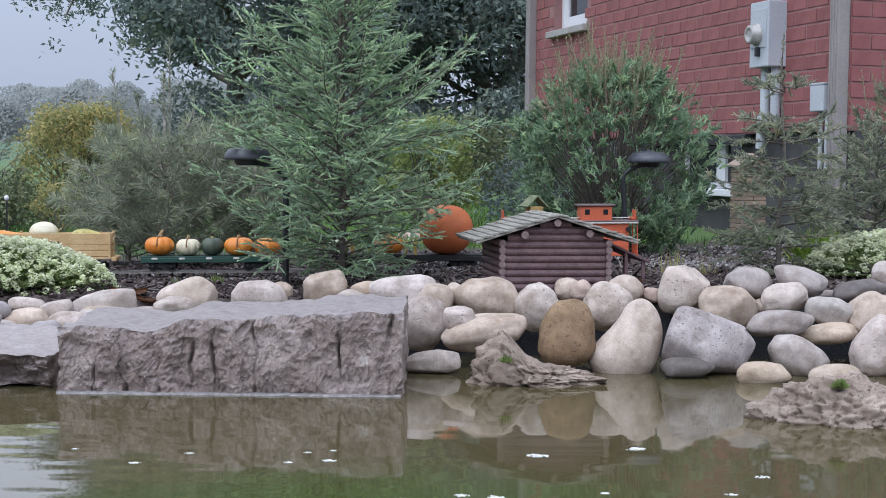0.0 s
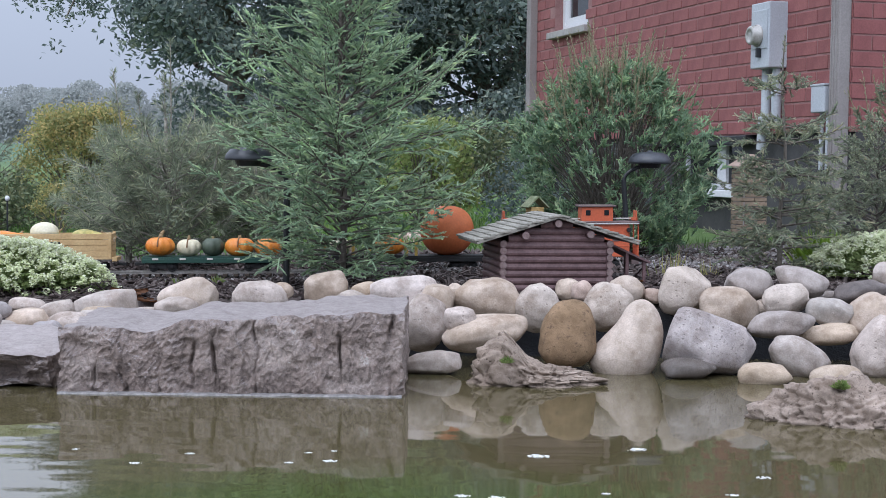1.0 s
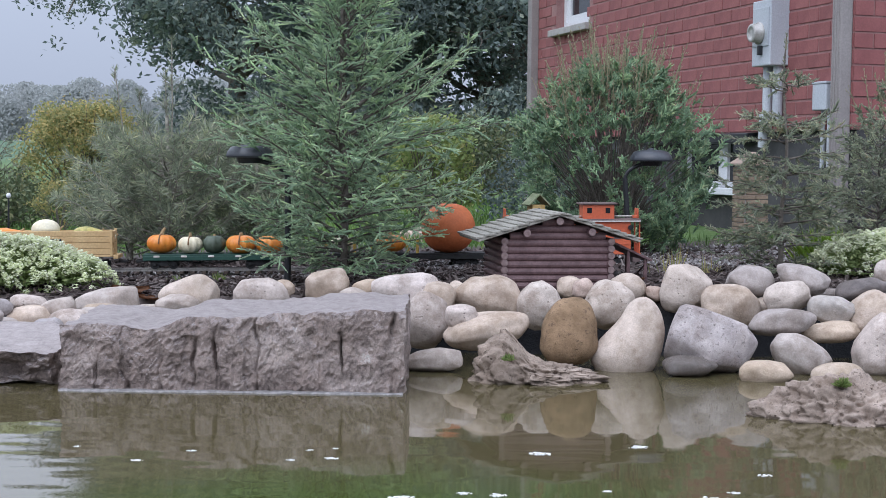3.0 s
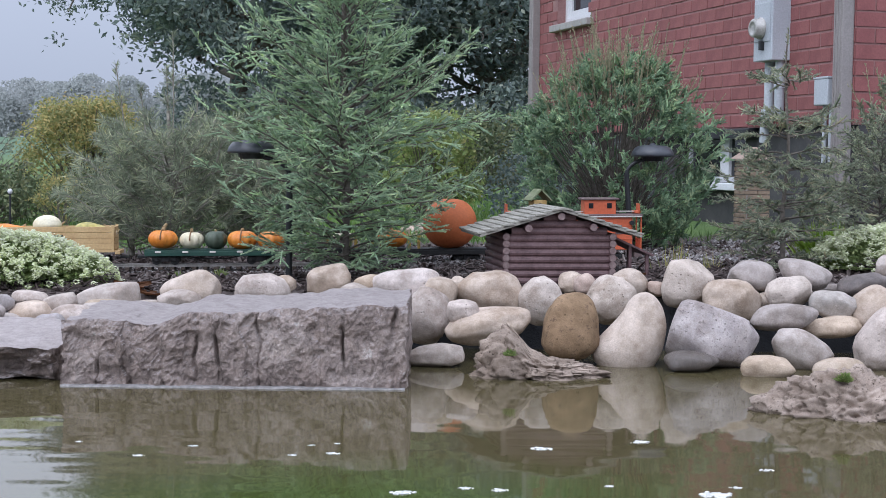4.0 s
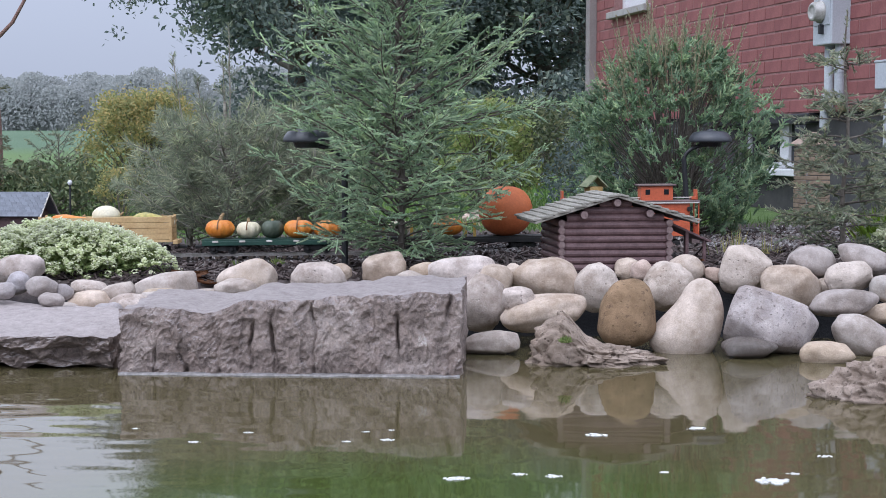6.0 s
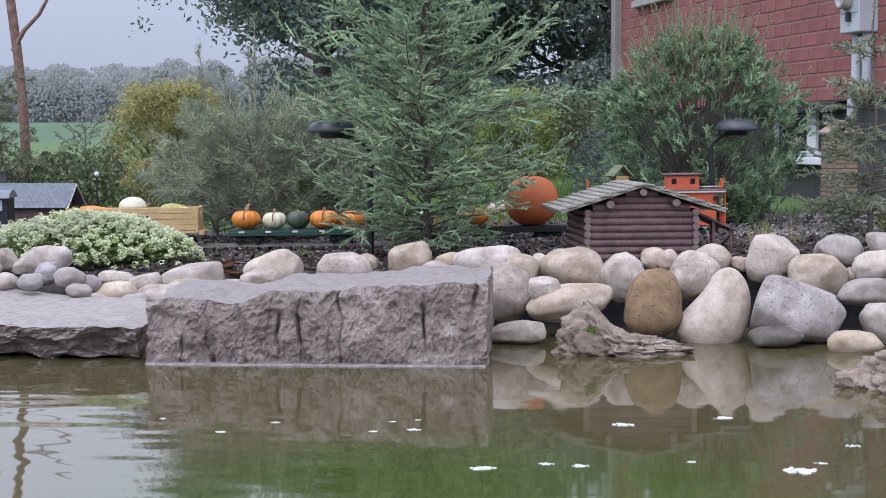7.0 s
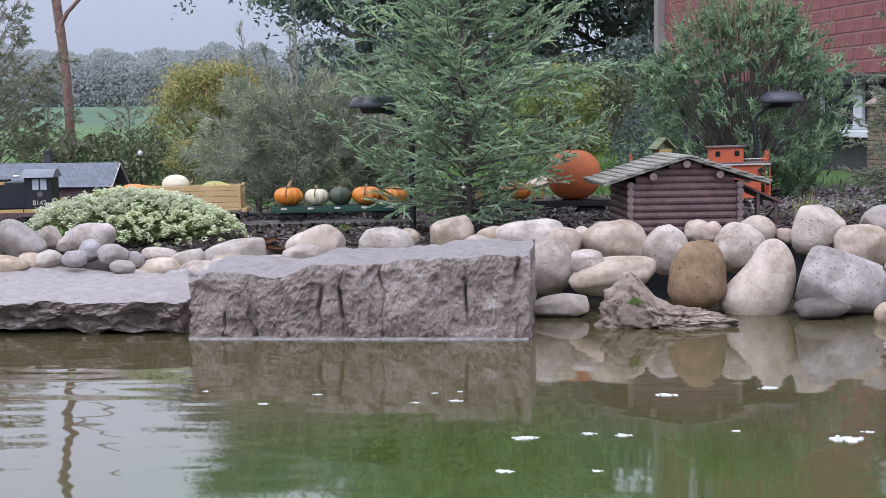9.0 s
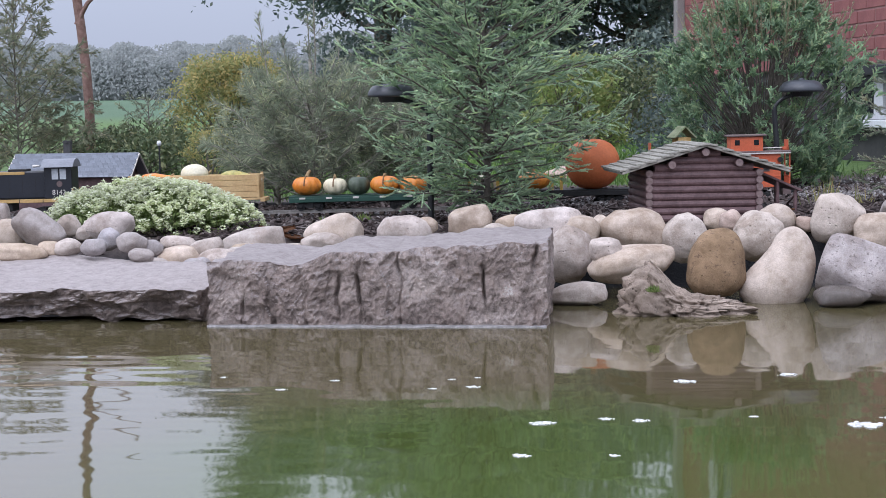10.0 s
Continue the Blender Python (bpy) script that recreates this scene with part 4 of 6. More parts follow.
# ---------------------------------------------------------------- train on its garden track
def track_y(x):
    return 5.47 + 0.075 * x


def track_z(x):
    return 0.194 + 0.012 * x


TRACK_YAW = math.degrees(math.atan(0.075))
M_RAIL = surface("dull_rail", (0.26, 0.24, 0.22), (0.38, 0.36, 0.34), 30, 0.4, 0.7, bump=0.05)
M_TIE = surface("brown_tie", (0.06, 0.045, 0.035), (0.10, 0.075, 0.06), 30, 0.9)
M_ORANGE = surface("orange_paint", (0.56, 0.115, 0.045), (0.62, 0.14, 0.06), 9, 0.5, bump=0.03)
M_NAVY = surface("dark_navy_paint", (0.012, 0.014, 0.020), (0.018, 0.020, 0.028), 8, 0.38, bump=0.03)
M_GOLD = surface("gold_stripe", (0.46, 0.29, 0.10), (0.54, 0.35, 0.14), 9, 0.5, bump=0.02)
M_PINE = surface("pine_board", (0.50, 0.33, 0.15), (0.62, 0.44, 0.22), 14, 0.75, bump=0.15)
M_GREENCAR = surface("dark_green_paint", (0.012, 0.05, 0.038), (0.02, 0.07, 0.05), 10, 0.45, bump=0.03)
M_UNDER = surface("sooty_black", (0.010, 0.010, 0.011), (0.022, 0.021, 0.021), 20, 0.7)
M_STAKE = surface("yellow_stake", (0.52, 0.34, 0.07), (0.6, 0.4, 0.1), 20, 0.6)
M_LETTER = surface("white_lettering", (0.6, 0.56, 0.5), (0.68, 0.64, 0.6), 30, 0.6, bump=0)
M_GREYROOF = surface("grey_roof_paint", (0.17, 0.18, 0.21), (0.23, 0.24, 0.27), 9, 0.5, bump=0.05)
M_CABROOF = surface("caboose_roof", (0.10, 0.06, 0.06), (0.2, 0.15, 0.14), 9, 0.6, bump=0.05)
M_STRAP = surface("strap", (0.16, 0.08, 0.03), (0.2, 0.1, 0.04), 30, 0.7)
P_ORANGE = surface("pumpkin_orange", (0.66, 0.20, 0.020), (0.74, 0.28, 0.04), 22, 0.45, bump=0.1)
P_BIG = surface("big_pumpkin", (0.50, 0.125, 0.035), (0.58, 0.165, 0.055), 14, 0.7, bump=0.15)
P_WHITE = surface("pumpkin_cream", (0.70, 0.62, 0.42), (0.78, 0.72, 0.54), 18, 0.5, bump=0.1)
P_GREEN = surface("squash_green", (0.055, 0.075, 0.05), (0.10, 0.125, 0.085), 25, 0.55, bump=0.1)
P_STEM = surface("pumpkin_stem", (0.28, 0.19, 0.09), (0.38, 0.28, 0.15), 50, 0.85)
P_GOURD = surface("striped_gourd", (0.26, 0.26, 0.07), (0.62, 0.50, 0.15), 40, 0.5, bump=0.1)

track = thing("rail_track", pose(0, 5.47, 0.194, 0, -math.degrees(math.atan(0.012)), TRACK_YAW), "garden railway track with dull rails on brown ties", "track", kind="structure")
for sy in (-1, 1):
    b = box_bm(9.0, 0.004, 0.003, (0, sy * 0.0225, -0.0015), 0.0005)
    box_bm(9.0, 0.0018, 0.006, (0, sy * 0.0225, -0.006), 0, b)
    box_bm(9.0, 0.006, 0.0015, (0, sy * 0.0225, -0.0097), 0, b)
    part("rail", b, M_RAIL, track)
tie_me = from_bm("tie", box_bm(0.016, 0.09, 0.01, (0, 0, 0), 0.001), M_TIE)
for k in range(118):
    put("tie", tie_me, track, pose(-2.7 + k * 0.041, 0, -0.0155))


def rolling(name, x, label):
    return thing(name, pose(x, track_y(x), track_z(x), 0, -math.degrees(math.atan(0.012)), TRACK_YAW), label, "train car", "cars of the garden train")


wheel_prof = [(0.0005, -0.007), (0.017, -0.007), (0.017, -0.004), (0.0145, -0.004), (0.0145, 0.004), (0.004, 0.004), (0.003, 0.007)]
WHEEL = from_bm("wheel", lathe_bm(wheel_prof, 18), M_UNDER)


def truck(car, x):
    """A four-wheel bogie: side frames, bolster and wheels."""
    b = bmesh.new()
    for sy in (-1, 1):
        box_bm(0.10, 0.006, 0.014, (x, sy * 0.034, 0.020), 0.002, b)
        box_bm(0.03, 0.008, 0.022, (x, sy * 0.035, 0.020), 0.002, b)
        for dx in (-0.034, 0.034):
            box_bm(0.014, 0.009, 0.016, (x + dx, sy * 0.036, 0.017), 0.003, b)
    box_bm(0.03, 0.07, 0.012, (x, 0, 0.030), 0.002, b)
    bogie = part("truck", b, M_UNDER, car)
    for dx in (-0.034, 0.034):
        for sy in (-1, 1):
            put("wheel", WHEEL, bogie, pose(x + dx, sy * 0.0245, 0.0145, 90 * sy, 0, 0))
        part("axle", rod_bm((x + dx, -0.024, 0.0145), (x + dx, 0.024, 0.0145), 0.003, seg=8), M_UNDER, bogie)


def coupler(car, x, s):
    part("coupler", box_bm(0.035, 0.010, 0.010, (x + s * 0.014, 0, 0.026), 0.002), M_UNDER, car)


def flat_car(name, x, length, mat, label, stripes):
    car = rolling(name, x, label)
    part("deck", box_bm(length, 0.098, 0.010, (0, 0, 0.049), 0.001), mat, car)
    for sy in (-1, 1):
        part("side_sill", box_bm(length, 0.005, 0.016, (0, sy * 0.049, 0.039), 0.001), mat, car)
    part("centre_sill", box_bm(length * 0.8, 0.02, 0.016, (0, 0, 0.036), 0.001), M_UNDER, car)
    for k in range(stripes):
        part("stake_pocket", box_bm(0.022, 0.004, 0.007, (-length * 0.4 + k * length * 0.8 / max(1, stripes - 1), -0.0525, 0.046), 0.001), M_LETTER, car)
    b = rod_bm((-length * 0.27, -0.03, 0.036), (-0.05, -0.03, 0.020), 0.0022, seg=6)
    rod_bm((-0.05, -0.03, 0.020), (0.05, -0.03, 0.020), 0.0022, seg=6, bm=b)
    rod_bm((0.05, -0.03, 0.020), (length * 0.27, -0.03, 0.036), 0.0022, seg=6, bm=b)
    part("truss_rod", b, M_UNDER, car)
    for s in (-1, 1):
        truck(car, s * (length / 2 - 0.075))
        coupler(car, s * length / 2, s)
    return car


def pumpkin(x, z, r, h, mat, stem, label, lobes=10, strap=False, curl=0.0, dy=0.0, name="pumpkin"):
    """A ribbed pumpkin with its stem."""
    pk = thing(name, pose(x, track_y(x) + dy, z, 0, 0, random.Random(int(x * 1000)).uniform(0, 90)), label, "pumpkin", "pumpkins on the train")
    prof = []
    for k in range(15):
        a = -math.pi / 2 + math.pi * k / 14
        dip = 0.13 * math.exp(-((k - 14) / 2.0) ** 2) if r < 0.09 else 0.03 * math.exp(-((k - 14) / 2) ** 2)
        prof.append((max(0.002, r * math.cos(a) ** 0.85) if 0 < k < 14 else 0.002, h / 2 + h / 2 * math.sin(a) * (1 - dip)))
    part("flesh", lathe_bm(prof, 60, lobes, 0.085 if lobes else 0.0), mat, pk, smooth=True)
    if stem:
        b = rod_bm((0, 0, h * 0.88), (curl * 0.3, 0, h * 0.95 + stem * 0.5), r * 0.16, r * 0.11, 8)
        rod_bm((curl * 0.3, 0, h * 0.95 + stem * 0.45), (curl, 0, h * 0.95 + stem), r * 0.12, r * 0.10, 8, bm=b)
        part("stem", b, P_STEM, pk)
    if strap:
        b = bmesh.new()
        for k in range(20):
            a0, a1 = math.pi * k / 20, math.pi * (k + 1) / 20
            p0 = Vector((0, -math.cos(a0) * (r * 1.0), h / 2 + math.sin(a0) * h * 0.49))
            p1 = Vector((0, -math.cos(a1) * (r * 1.0), h / 2 + math.sin(a1) * h * 0.49))
            rod_bm(p0, p1, 0.0028, seg=6, bm=b)
        ob = part("strap", b, M_STRAP, pk)
        ob.matrix_basis = pose(0, 0, 0, 0, 0, -math.degrees(pk.rotation_euler.z) if pk.rotation_mode == "XYZ" else 0)
    return pk


def lettering(text, size, parent, m, mat):
    """Raised lettering as a flat mesh."""
    cu = bpy.data.curves.new("letters", "FONT")
    cu.body, cu.size, cu.align_x, cu.extrude = text, size, "CENTER", 0.0006
    tmp = bpy.data.objects.new("letters", cu)
    me = bpy.data.meshes.new_from_object(tmp)
    bpy.data.objects.remove(tmp)
    me.materials.clear()
    me.materials.append(mat)
    return put("number", me, parent, m)


# locomotive
loco = rolling("locomotive", -2.215, "black diesel switcher locomotive with gold stripes")
part("frame", box_bm(0.60, 0.10, 0.013, (0, 0, 0.061), 0.001), M_UNDER, loco)
for sy in (-1, 1):
    st = part("side_stripe", box_bm(0.60, 0.003, 0.013, (0, sy * 0.0515, 0.062), 0.0005), M_GOLD, loco, "gold side stripe")
    for k in range(7):
        part("joint", box_bm(0.0025, 0.0042, 0.013, (-0.27 + k * 0.09, sy * 0.0515, 0.062)), M_UNDER, st)
hood = part("hood", box_bm(0.47, 0.074, 0.105, (-0.045, 0, 0.121), 0.006), M_NAVY, loco, "long dark hood")
part("upper_stripe", box_bm(0.31, 0.0775, 0.011, (-0.045, 0, 0.166), 0.001), M_GOLD, hood)
for k in range(9):
    part("door_seam", box_bm(0.0014, 0.0752, 0.075, (-0.25 + k * 0.05, 0, 0.115)), M_UNDER, hood)
part("number_board", box_bm(0.024, 0.0765, 0.008, (-0.262, 0, 0.163), 0.001), M_LETTER, hood)
part("stack", rod_bm((-0.22, 0, 0.172), (-0.22, 0, 0.186), 0.011, 0.013, 14), M_UNDER, loco)
part("radiator", box_bm(0.07, 0.06, 0.008, (0.08, 0, 0.177), 0.002), M_UNDER, loco)
part("bell", rod_bm((0.135, -0.01, 0.19), (0.16, -0.01, 0.192), 0.006, 0.003, 10), M_LETTER, loco)
cab = part("cab", box_bm(0.105, 0.092, 0.118, (0.2375, 0, 0.127), 0.003), M_NAVY, loco, "black driver's cab")
rb = bmesh.new()
bmesh.ops.create_cone(rb, cap_ends=True, segments=32, radius1=0.068, radius2=0.068, depth=0.122, matrix=pose(0.2375, 0, 0.148, 0, 90, 0))
for v in rb.verts:
    v.co.z = max(v.co.z, 0.186)
part("cab_roof", rb, M_GREYROOF, loco, "curved grey cab roof")
for sy in (-1, 1):
    for dx in (-0.012, 0.018):
        part("pane", box_bm(0.024, 0.003, 0.040, (0.2375 + dx + 0.002, sy * 0.0465, 0.160), 0.0008), M_GREYBOX, cab)
    part("emblem", rod_bm((0.243, sy * 0.0462, 0.123), (0.243, sy * 0.0475, 0.123), 0.011, seg=20), M_CABROOF, cab)
lettering("8142", 0.026, loco, pose(0.240, -0.0472, 0.083, 90, 0, 0), M_LETTER)
for s in (-1, 1):
    truck(loco, s * 0.17)
    part("step", box_bm(0.026, 0.09, 0.004, (s * 0.305, 0, 0.025), 0.001), M_UNDER, loco)
    for sy in (-1, 1):
        part("grab_rail", rod_bm((s * 0.292, sy * 0.045, 0.02), (s * 0.292, sy * 0.045, 0.105), 0.002, seg=8), M_GOLD, loco)
        part("step_side", box_bm(0.003, 0.008, 0.05, (s * 0.314, sy * 0.045, 0.04), 0.0005), M_GOLD, loco)
    coupler(loco, s * 0.305, s)
part("fuel_tank", box_bm(0.12, 0.08, 0.03, (0, 0, 0.038), 0.005), M_UNDER, loco)

# gondola with board sides and a load of gourds
gx0 = -1.467
gon = rolling("gondola_car", gx0, "open gondola car of pale pine boards carrying gourds")
part("floor", box_bm(0.50, 0.10, 0.008, (0, 0, 0.050), 0.001), M_PINE, gon)
for sy in (-1, 1):
    for k in range(4):
        part("board", box_bm(0.488, 0.006, 0.0205, (0, sy * 0.047, 0.066 + k * 0.0215), 0.0012), M_PINE, gon)
for sx in (-1, 1):
    for k in range(4):
        part("board", box_bm(0.006, 0.087, 0.0205, (sx * 0.244, 0, 0.066 + k * 0.0215), 0.0012), M_PINE, gon)
    for sy in (-1, 1):
        part("corner_post", box_bm(0.010, 0.008, 0.098, (sx * 0.24, sy * 0.0535, 0.097), 0.001), M_PINE, gon)
    part("end_beam", box_bm(0.018, 0.11, 0.014, (sx * 0.256, 0, 0.046), 0.001), M_PINE, gon)
    truck(gon, sx * 0.175)
    coupler(gon, sx * 0.262, sx)
part("side_emblem", box_bm(0.045, 0.003, 0.014, (0.02, -0.0515, 0.105), 0.001), M_UNDER, gon, "dark emblem plate")
part("side_emblem", box_bm(0.008, 0.003, 0.018, (0.055, -0.0515, 0.103), 0.001), M_UNDER, gon)
top = track_z(gx0) + 0.128


def gourd(x, dz, sx, sy, sz, mat, label, yaw=0.0, bend=0.0, neck=0.0, name="gourd"):
    bm = lump(4)
    for v in bm.verts:
        d = v.co.normalized()
        t = 1 - neck * max(0.0, d.x)
        rib = 1 - 0.05 * abs(math.sin(4 * math.atan2(d.z, d.y)))
        v.co = Vector((d.x * sx * (1 + neck * 0.6 * max(0.0, d.x)), d.y * sy * t * rib, d.z * sz * t * rib + bend * d.x * d.x))
    g = thing(name, pose(x, track_y(x), top + dz, 0, 0, yaw), label, "gourd", "gourds in the gondola")
    part("flesh", bm, mat, g, smooth=True)
    part("stem", rod_bm((sx * 0.95, 0, bend), (sx * 1.22, 0.004, bend + 0.012), 0.005, 0.003, 8), P_STEM, g)


gourd(-1.475, 0.018, 0.052, 0.042, 0.037, P_WHITE, "pale cream rounded gourd on the load", 10)
gourd(-1.325, 0.004, 0.05, 0.034, 0.026, P_GOURD, "green and yellow striped crookneck gourd", 20, 0.004, 0.3)
gourd(-1.29, 0.000, 0.042, 0.03, 0.02, P_GOURD, "yellow striped gourd lying on its side", -15, 0.0, 0.2)
gourd(-1.62, 0.000, 0.055, 0.03, 0.022, P_ORANGE, "ribbed orange-tan gourd lying on its side", 5, 0.008, 0.5)
gourd(-1.245, -0.008, 0.026, 0.026, 0.022, P_WHITE, "small cream gourd at the car's end")
gourd(-1.40, -0.012, 0.05, 0.035, 0.02, P_GOURD, "mottled yellow gourd half buried in the load", 30)
gourd(-1.55, -0.012, 0.045, 0.035, 0.02, P_WHITE, "pale gourd half buried in the load", 60)

# green flat car with five pumpkins
fx = -0.865
flat_car("flat_car", fx, 0.50, M_GREENCAR, "dark green flat car carrying five pumpkins", 5)
dk = track_z(fx) + 0.054
pumpkin(-1.053, dk, 0.056, 0.072, P_ORANGE, 0.022, "small orange pumpkin with curled stem and strap", strap=True, curl=0.022)
pumpkin(-0.947, dk, 0.046, 0.065, P_WHITE, 0.015, "small cream pumpkin with a brown strap", strap=True)
pumpkin(-0.858, dk, 0.043, 0.070, P_GREEN, 0.006, "dark green acorn squash on the flat car", 8)
pumpkin(-0.760, dk, 0.056, 0.072, P_ORANGE, 0.010, "small orange pumpkin with a brown strap", strap=True)
pumpkin(-0.655, dk, 0.052, 0.070, P_ORANGE, 0.008, "small bright orange ribbed pumpkin")

# black flat car with stakes and the big pumpkin
bx = -0.155
flat_car("flat_car", bx, 0.62, M_UNDER, "long black flat car with yellow stakes and pumpkins", 0)
dk2 = track_z(bx) + 0.054
pumpkin(-0.385, dk2, 0.043, 0.060, P_WHITE, 0.0, "small cream pumpkin held between yellow stakes")
pumpkin(-0.205, dk2, 0.062, 0.070, P_ORANGE, 0.012, "orange pumpkin held between yellow stakes")
pumpkin(0.015, dk2, 0.102, 0.190, P_BIG, 0.030, "large matte orange ball-shaped pumpkin on flat car", 0)
for x in (-0.44, -0.335, -0.275, -0.135, -0.10):
    st = tagged(put("stake", from_bm("stake", box_bm(0.011, 0.009, 0.052, (0, 0, 0.026), 0.001), M_STAKE), m=pose(x, track_y(x) - 0.043, dk2)), "short yellow wooden stake on the flat car", "stake", "yellow stakes")

# caboose
kx = 0.482
kab = rolling("caboose", kx, "bright orange-red wooden caboose with cupola and platforms")
body = part("body", box_bm(0.445, 0.096, 0.125, (0, 0, 0.108), 0.002), M_ORANGE, kab)
part("belt_rail", box_bm(0.447, 0.0985, 0.003, (0, 0, 0.086), 0.0005), M_ORANGE, body)
roofb = box_bm(0.52, 0.112, 0.008, (0, 0, 0.176), 0.002)
for v in roofb.verts:
    v.co.z += 0.006 * (1 - (v.co.y / 0.056) ** 2)
part("roof", roofb, M_CABROOF, kab, "dark roof with walkway")
part("roof_walk", box_bm(0.50, 0.022, 0.003, (0, 0, 0.1895), 0.0005), M_LETTER, kab)
part("fascia", box_bm(0.515, 0.114, 0.005, (0, 0, 0.1715), 0.0005), M_LETTER, kab)
cup = part("cupola", box_bm(0.120, 0.082, 0.056, (0.10, 0, 0.206), 0.002), M_ORANGE, kab)
part("cupola_roof", box_bm(0.142, 0.098, 0.007, (0.10, 0, 0.2375), 0.002), M_CABROOF, cup)
for dx in (-0.035, 0.035):
    part("pane", box_bm(0.018, 0.085, 0.020, (0.10 + dx, 0, 0.212), 0.0008), M_GLASS, cup)
for dx in (-0.168, -0.105, -0.045, 0.170):
    w = part("window", box_bm(0.026, 0.0995, 0.034, (dx, 0, 0.121), 0.001), M_CABROOF, body)
    part("pane", box_bm(0.018, 0.1012, 0.026, (dx, 0, 0.121), 0.0008), M_GLASS, w)
em = part("emblem", box_bm(0.044, 0.0985, 0.032, (0.098, 0, 0.122), 0.001), M_LETTER, body, "pale square emblem")
part("bar", box_bm(0.036, 0.0998, 0.004, (0.098, 0, 0.130)), M_ORANGE, em)
part("bar", box_bm(0.030, 0.0998, 0.006, (0.098, 0, 0.119)), M_ORANGE, em)
for dx in (-0.015, 0.0, 0.015):
    part("bar", box_bm(0.010, 0.0985, 0.012, (0.098 + dx, 0, 0.150), 0.001), M_LETTER, body)
for dx, w in ((-0.066, 0.056), (0.010, 0.056), (-0.16, 0.04)):
    part("bar", box_bm(w, 0.0985, 0.008, (dx, 0, 0.068), 0.001), M_LETTER, body)
part("marker_lamp", rod_bm((0.218, -0.052, 0.148), (0.218, -0.066, 0.148), 0.009, seg=12), M_BLACK, kab)
part("tool_box", box_bm(0.075, 0.09, 0.03, (-0.03, 0, 0.027), 0.002), M_ORANGE, kab)
for s in (-1, 1):
    part("platform", box_bm(0.04, 0.09, 0.006, (s * 0.242, 0, 0.046), 0.001), M_ORANGE, kab)
    part("step", box_bm(0.030, 0.094, 0.026, (s * 0.245, 0, 0.030), 0.002), M_CABROOF, kab)
    for sy in (-1, 1):
        part("grab_rail", rod_bm((s * 0.256, sy * 0.044, 0.046), (s * 0.256, sy * 0.044, 0.176), 0.0028, seg=8), M_ORANGE, kab)
    b = box_bm(0.004, 0.09, 0.004, (s * 0.256, 0, 0.085), 0)
    for y in (-0.03, -0.015, 0, 0.015, 0.03):
        rod_bm((s * 0.256, y, 0.046), (s * 0.256, y, 0.085), 0.0018, seg=6, bm=b)
    part("railing", b, M_ORANGE, kab)
    lad = box_bm(0.006, 0.05, 0.038, (s * 0.253, 0, 0.200), 0.001)
    box_bm(0.022, 0.05, 0.010, (s * 0.246, 0, 0.187), 0.001, lad)
    part("roof_ladder", lad, M_ORANGE, kab)
    truck(kab, s * 0.145)
    coupler(kab, s * 0.262, s)


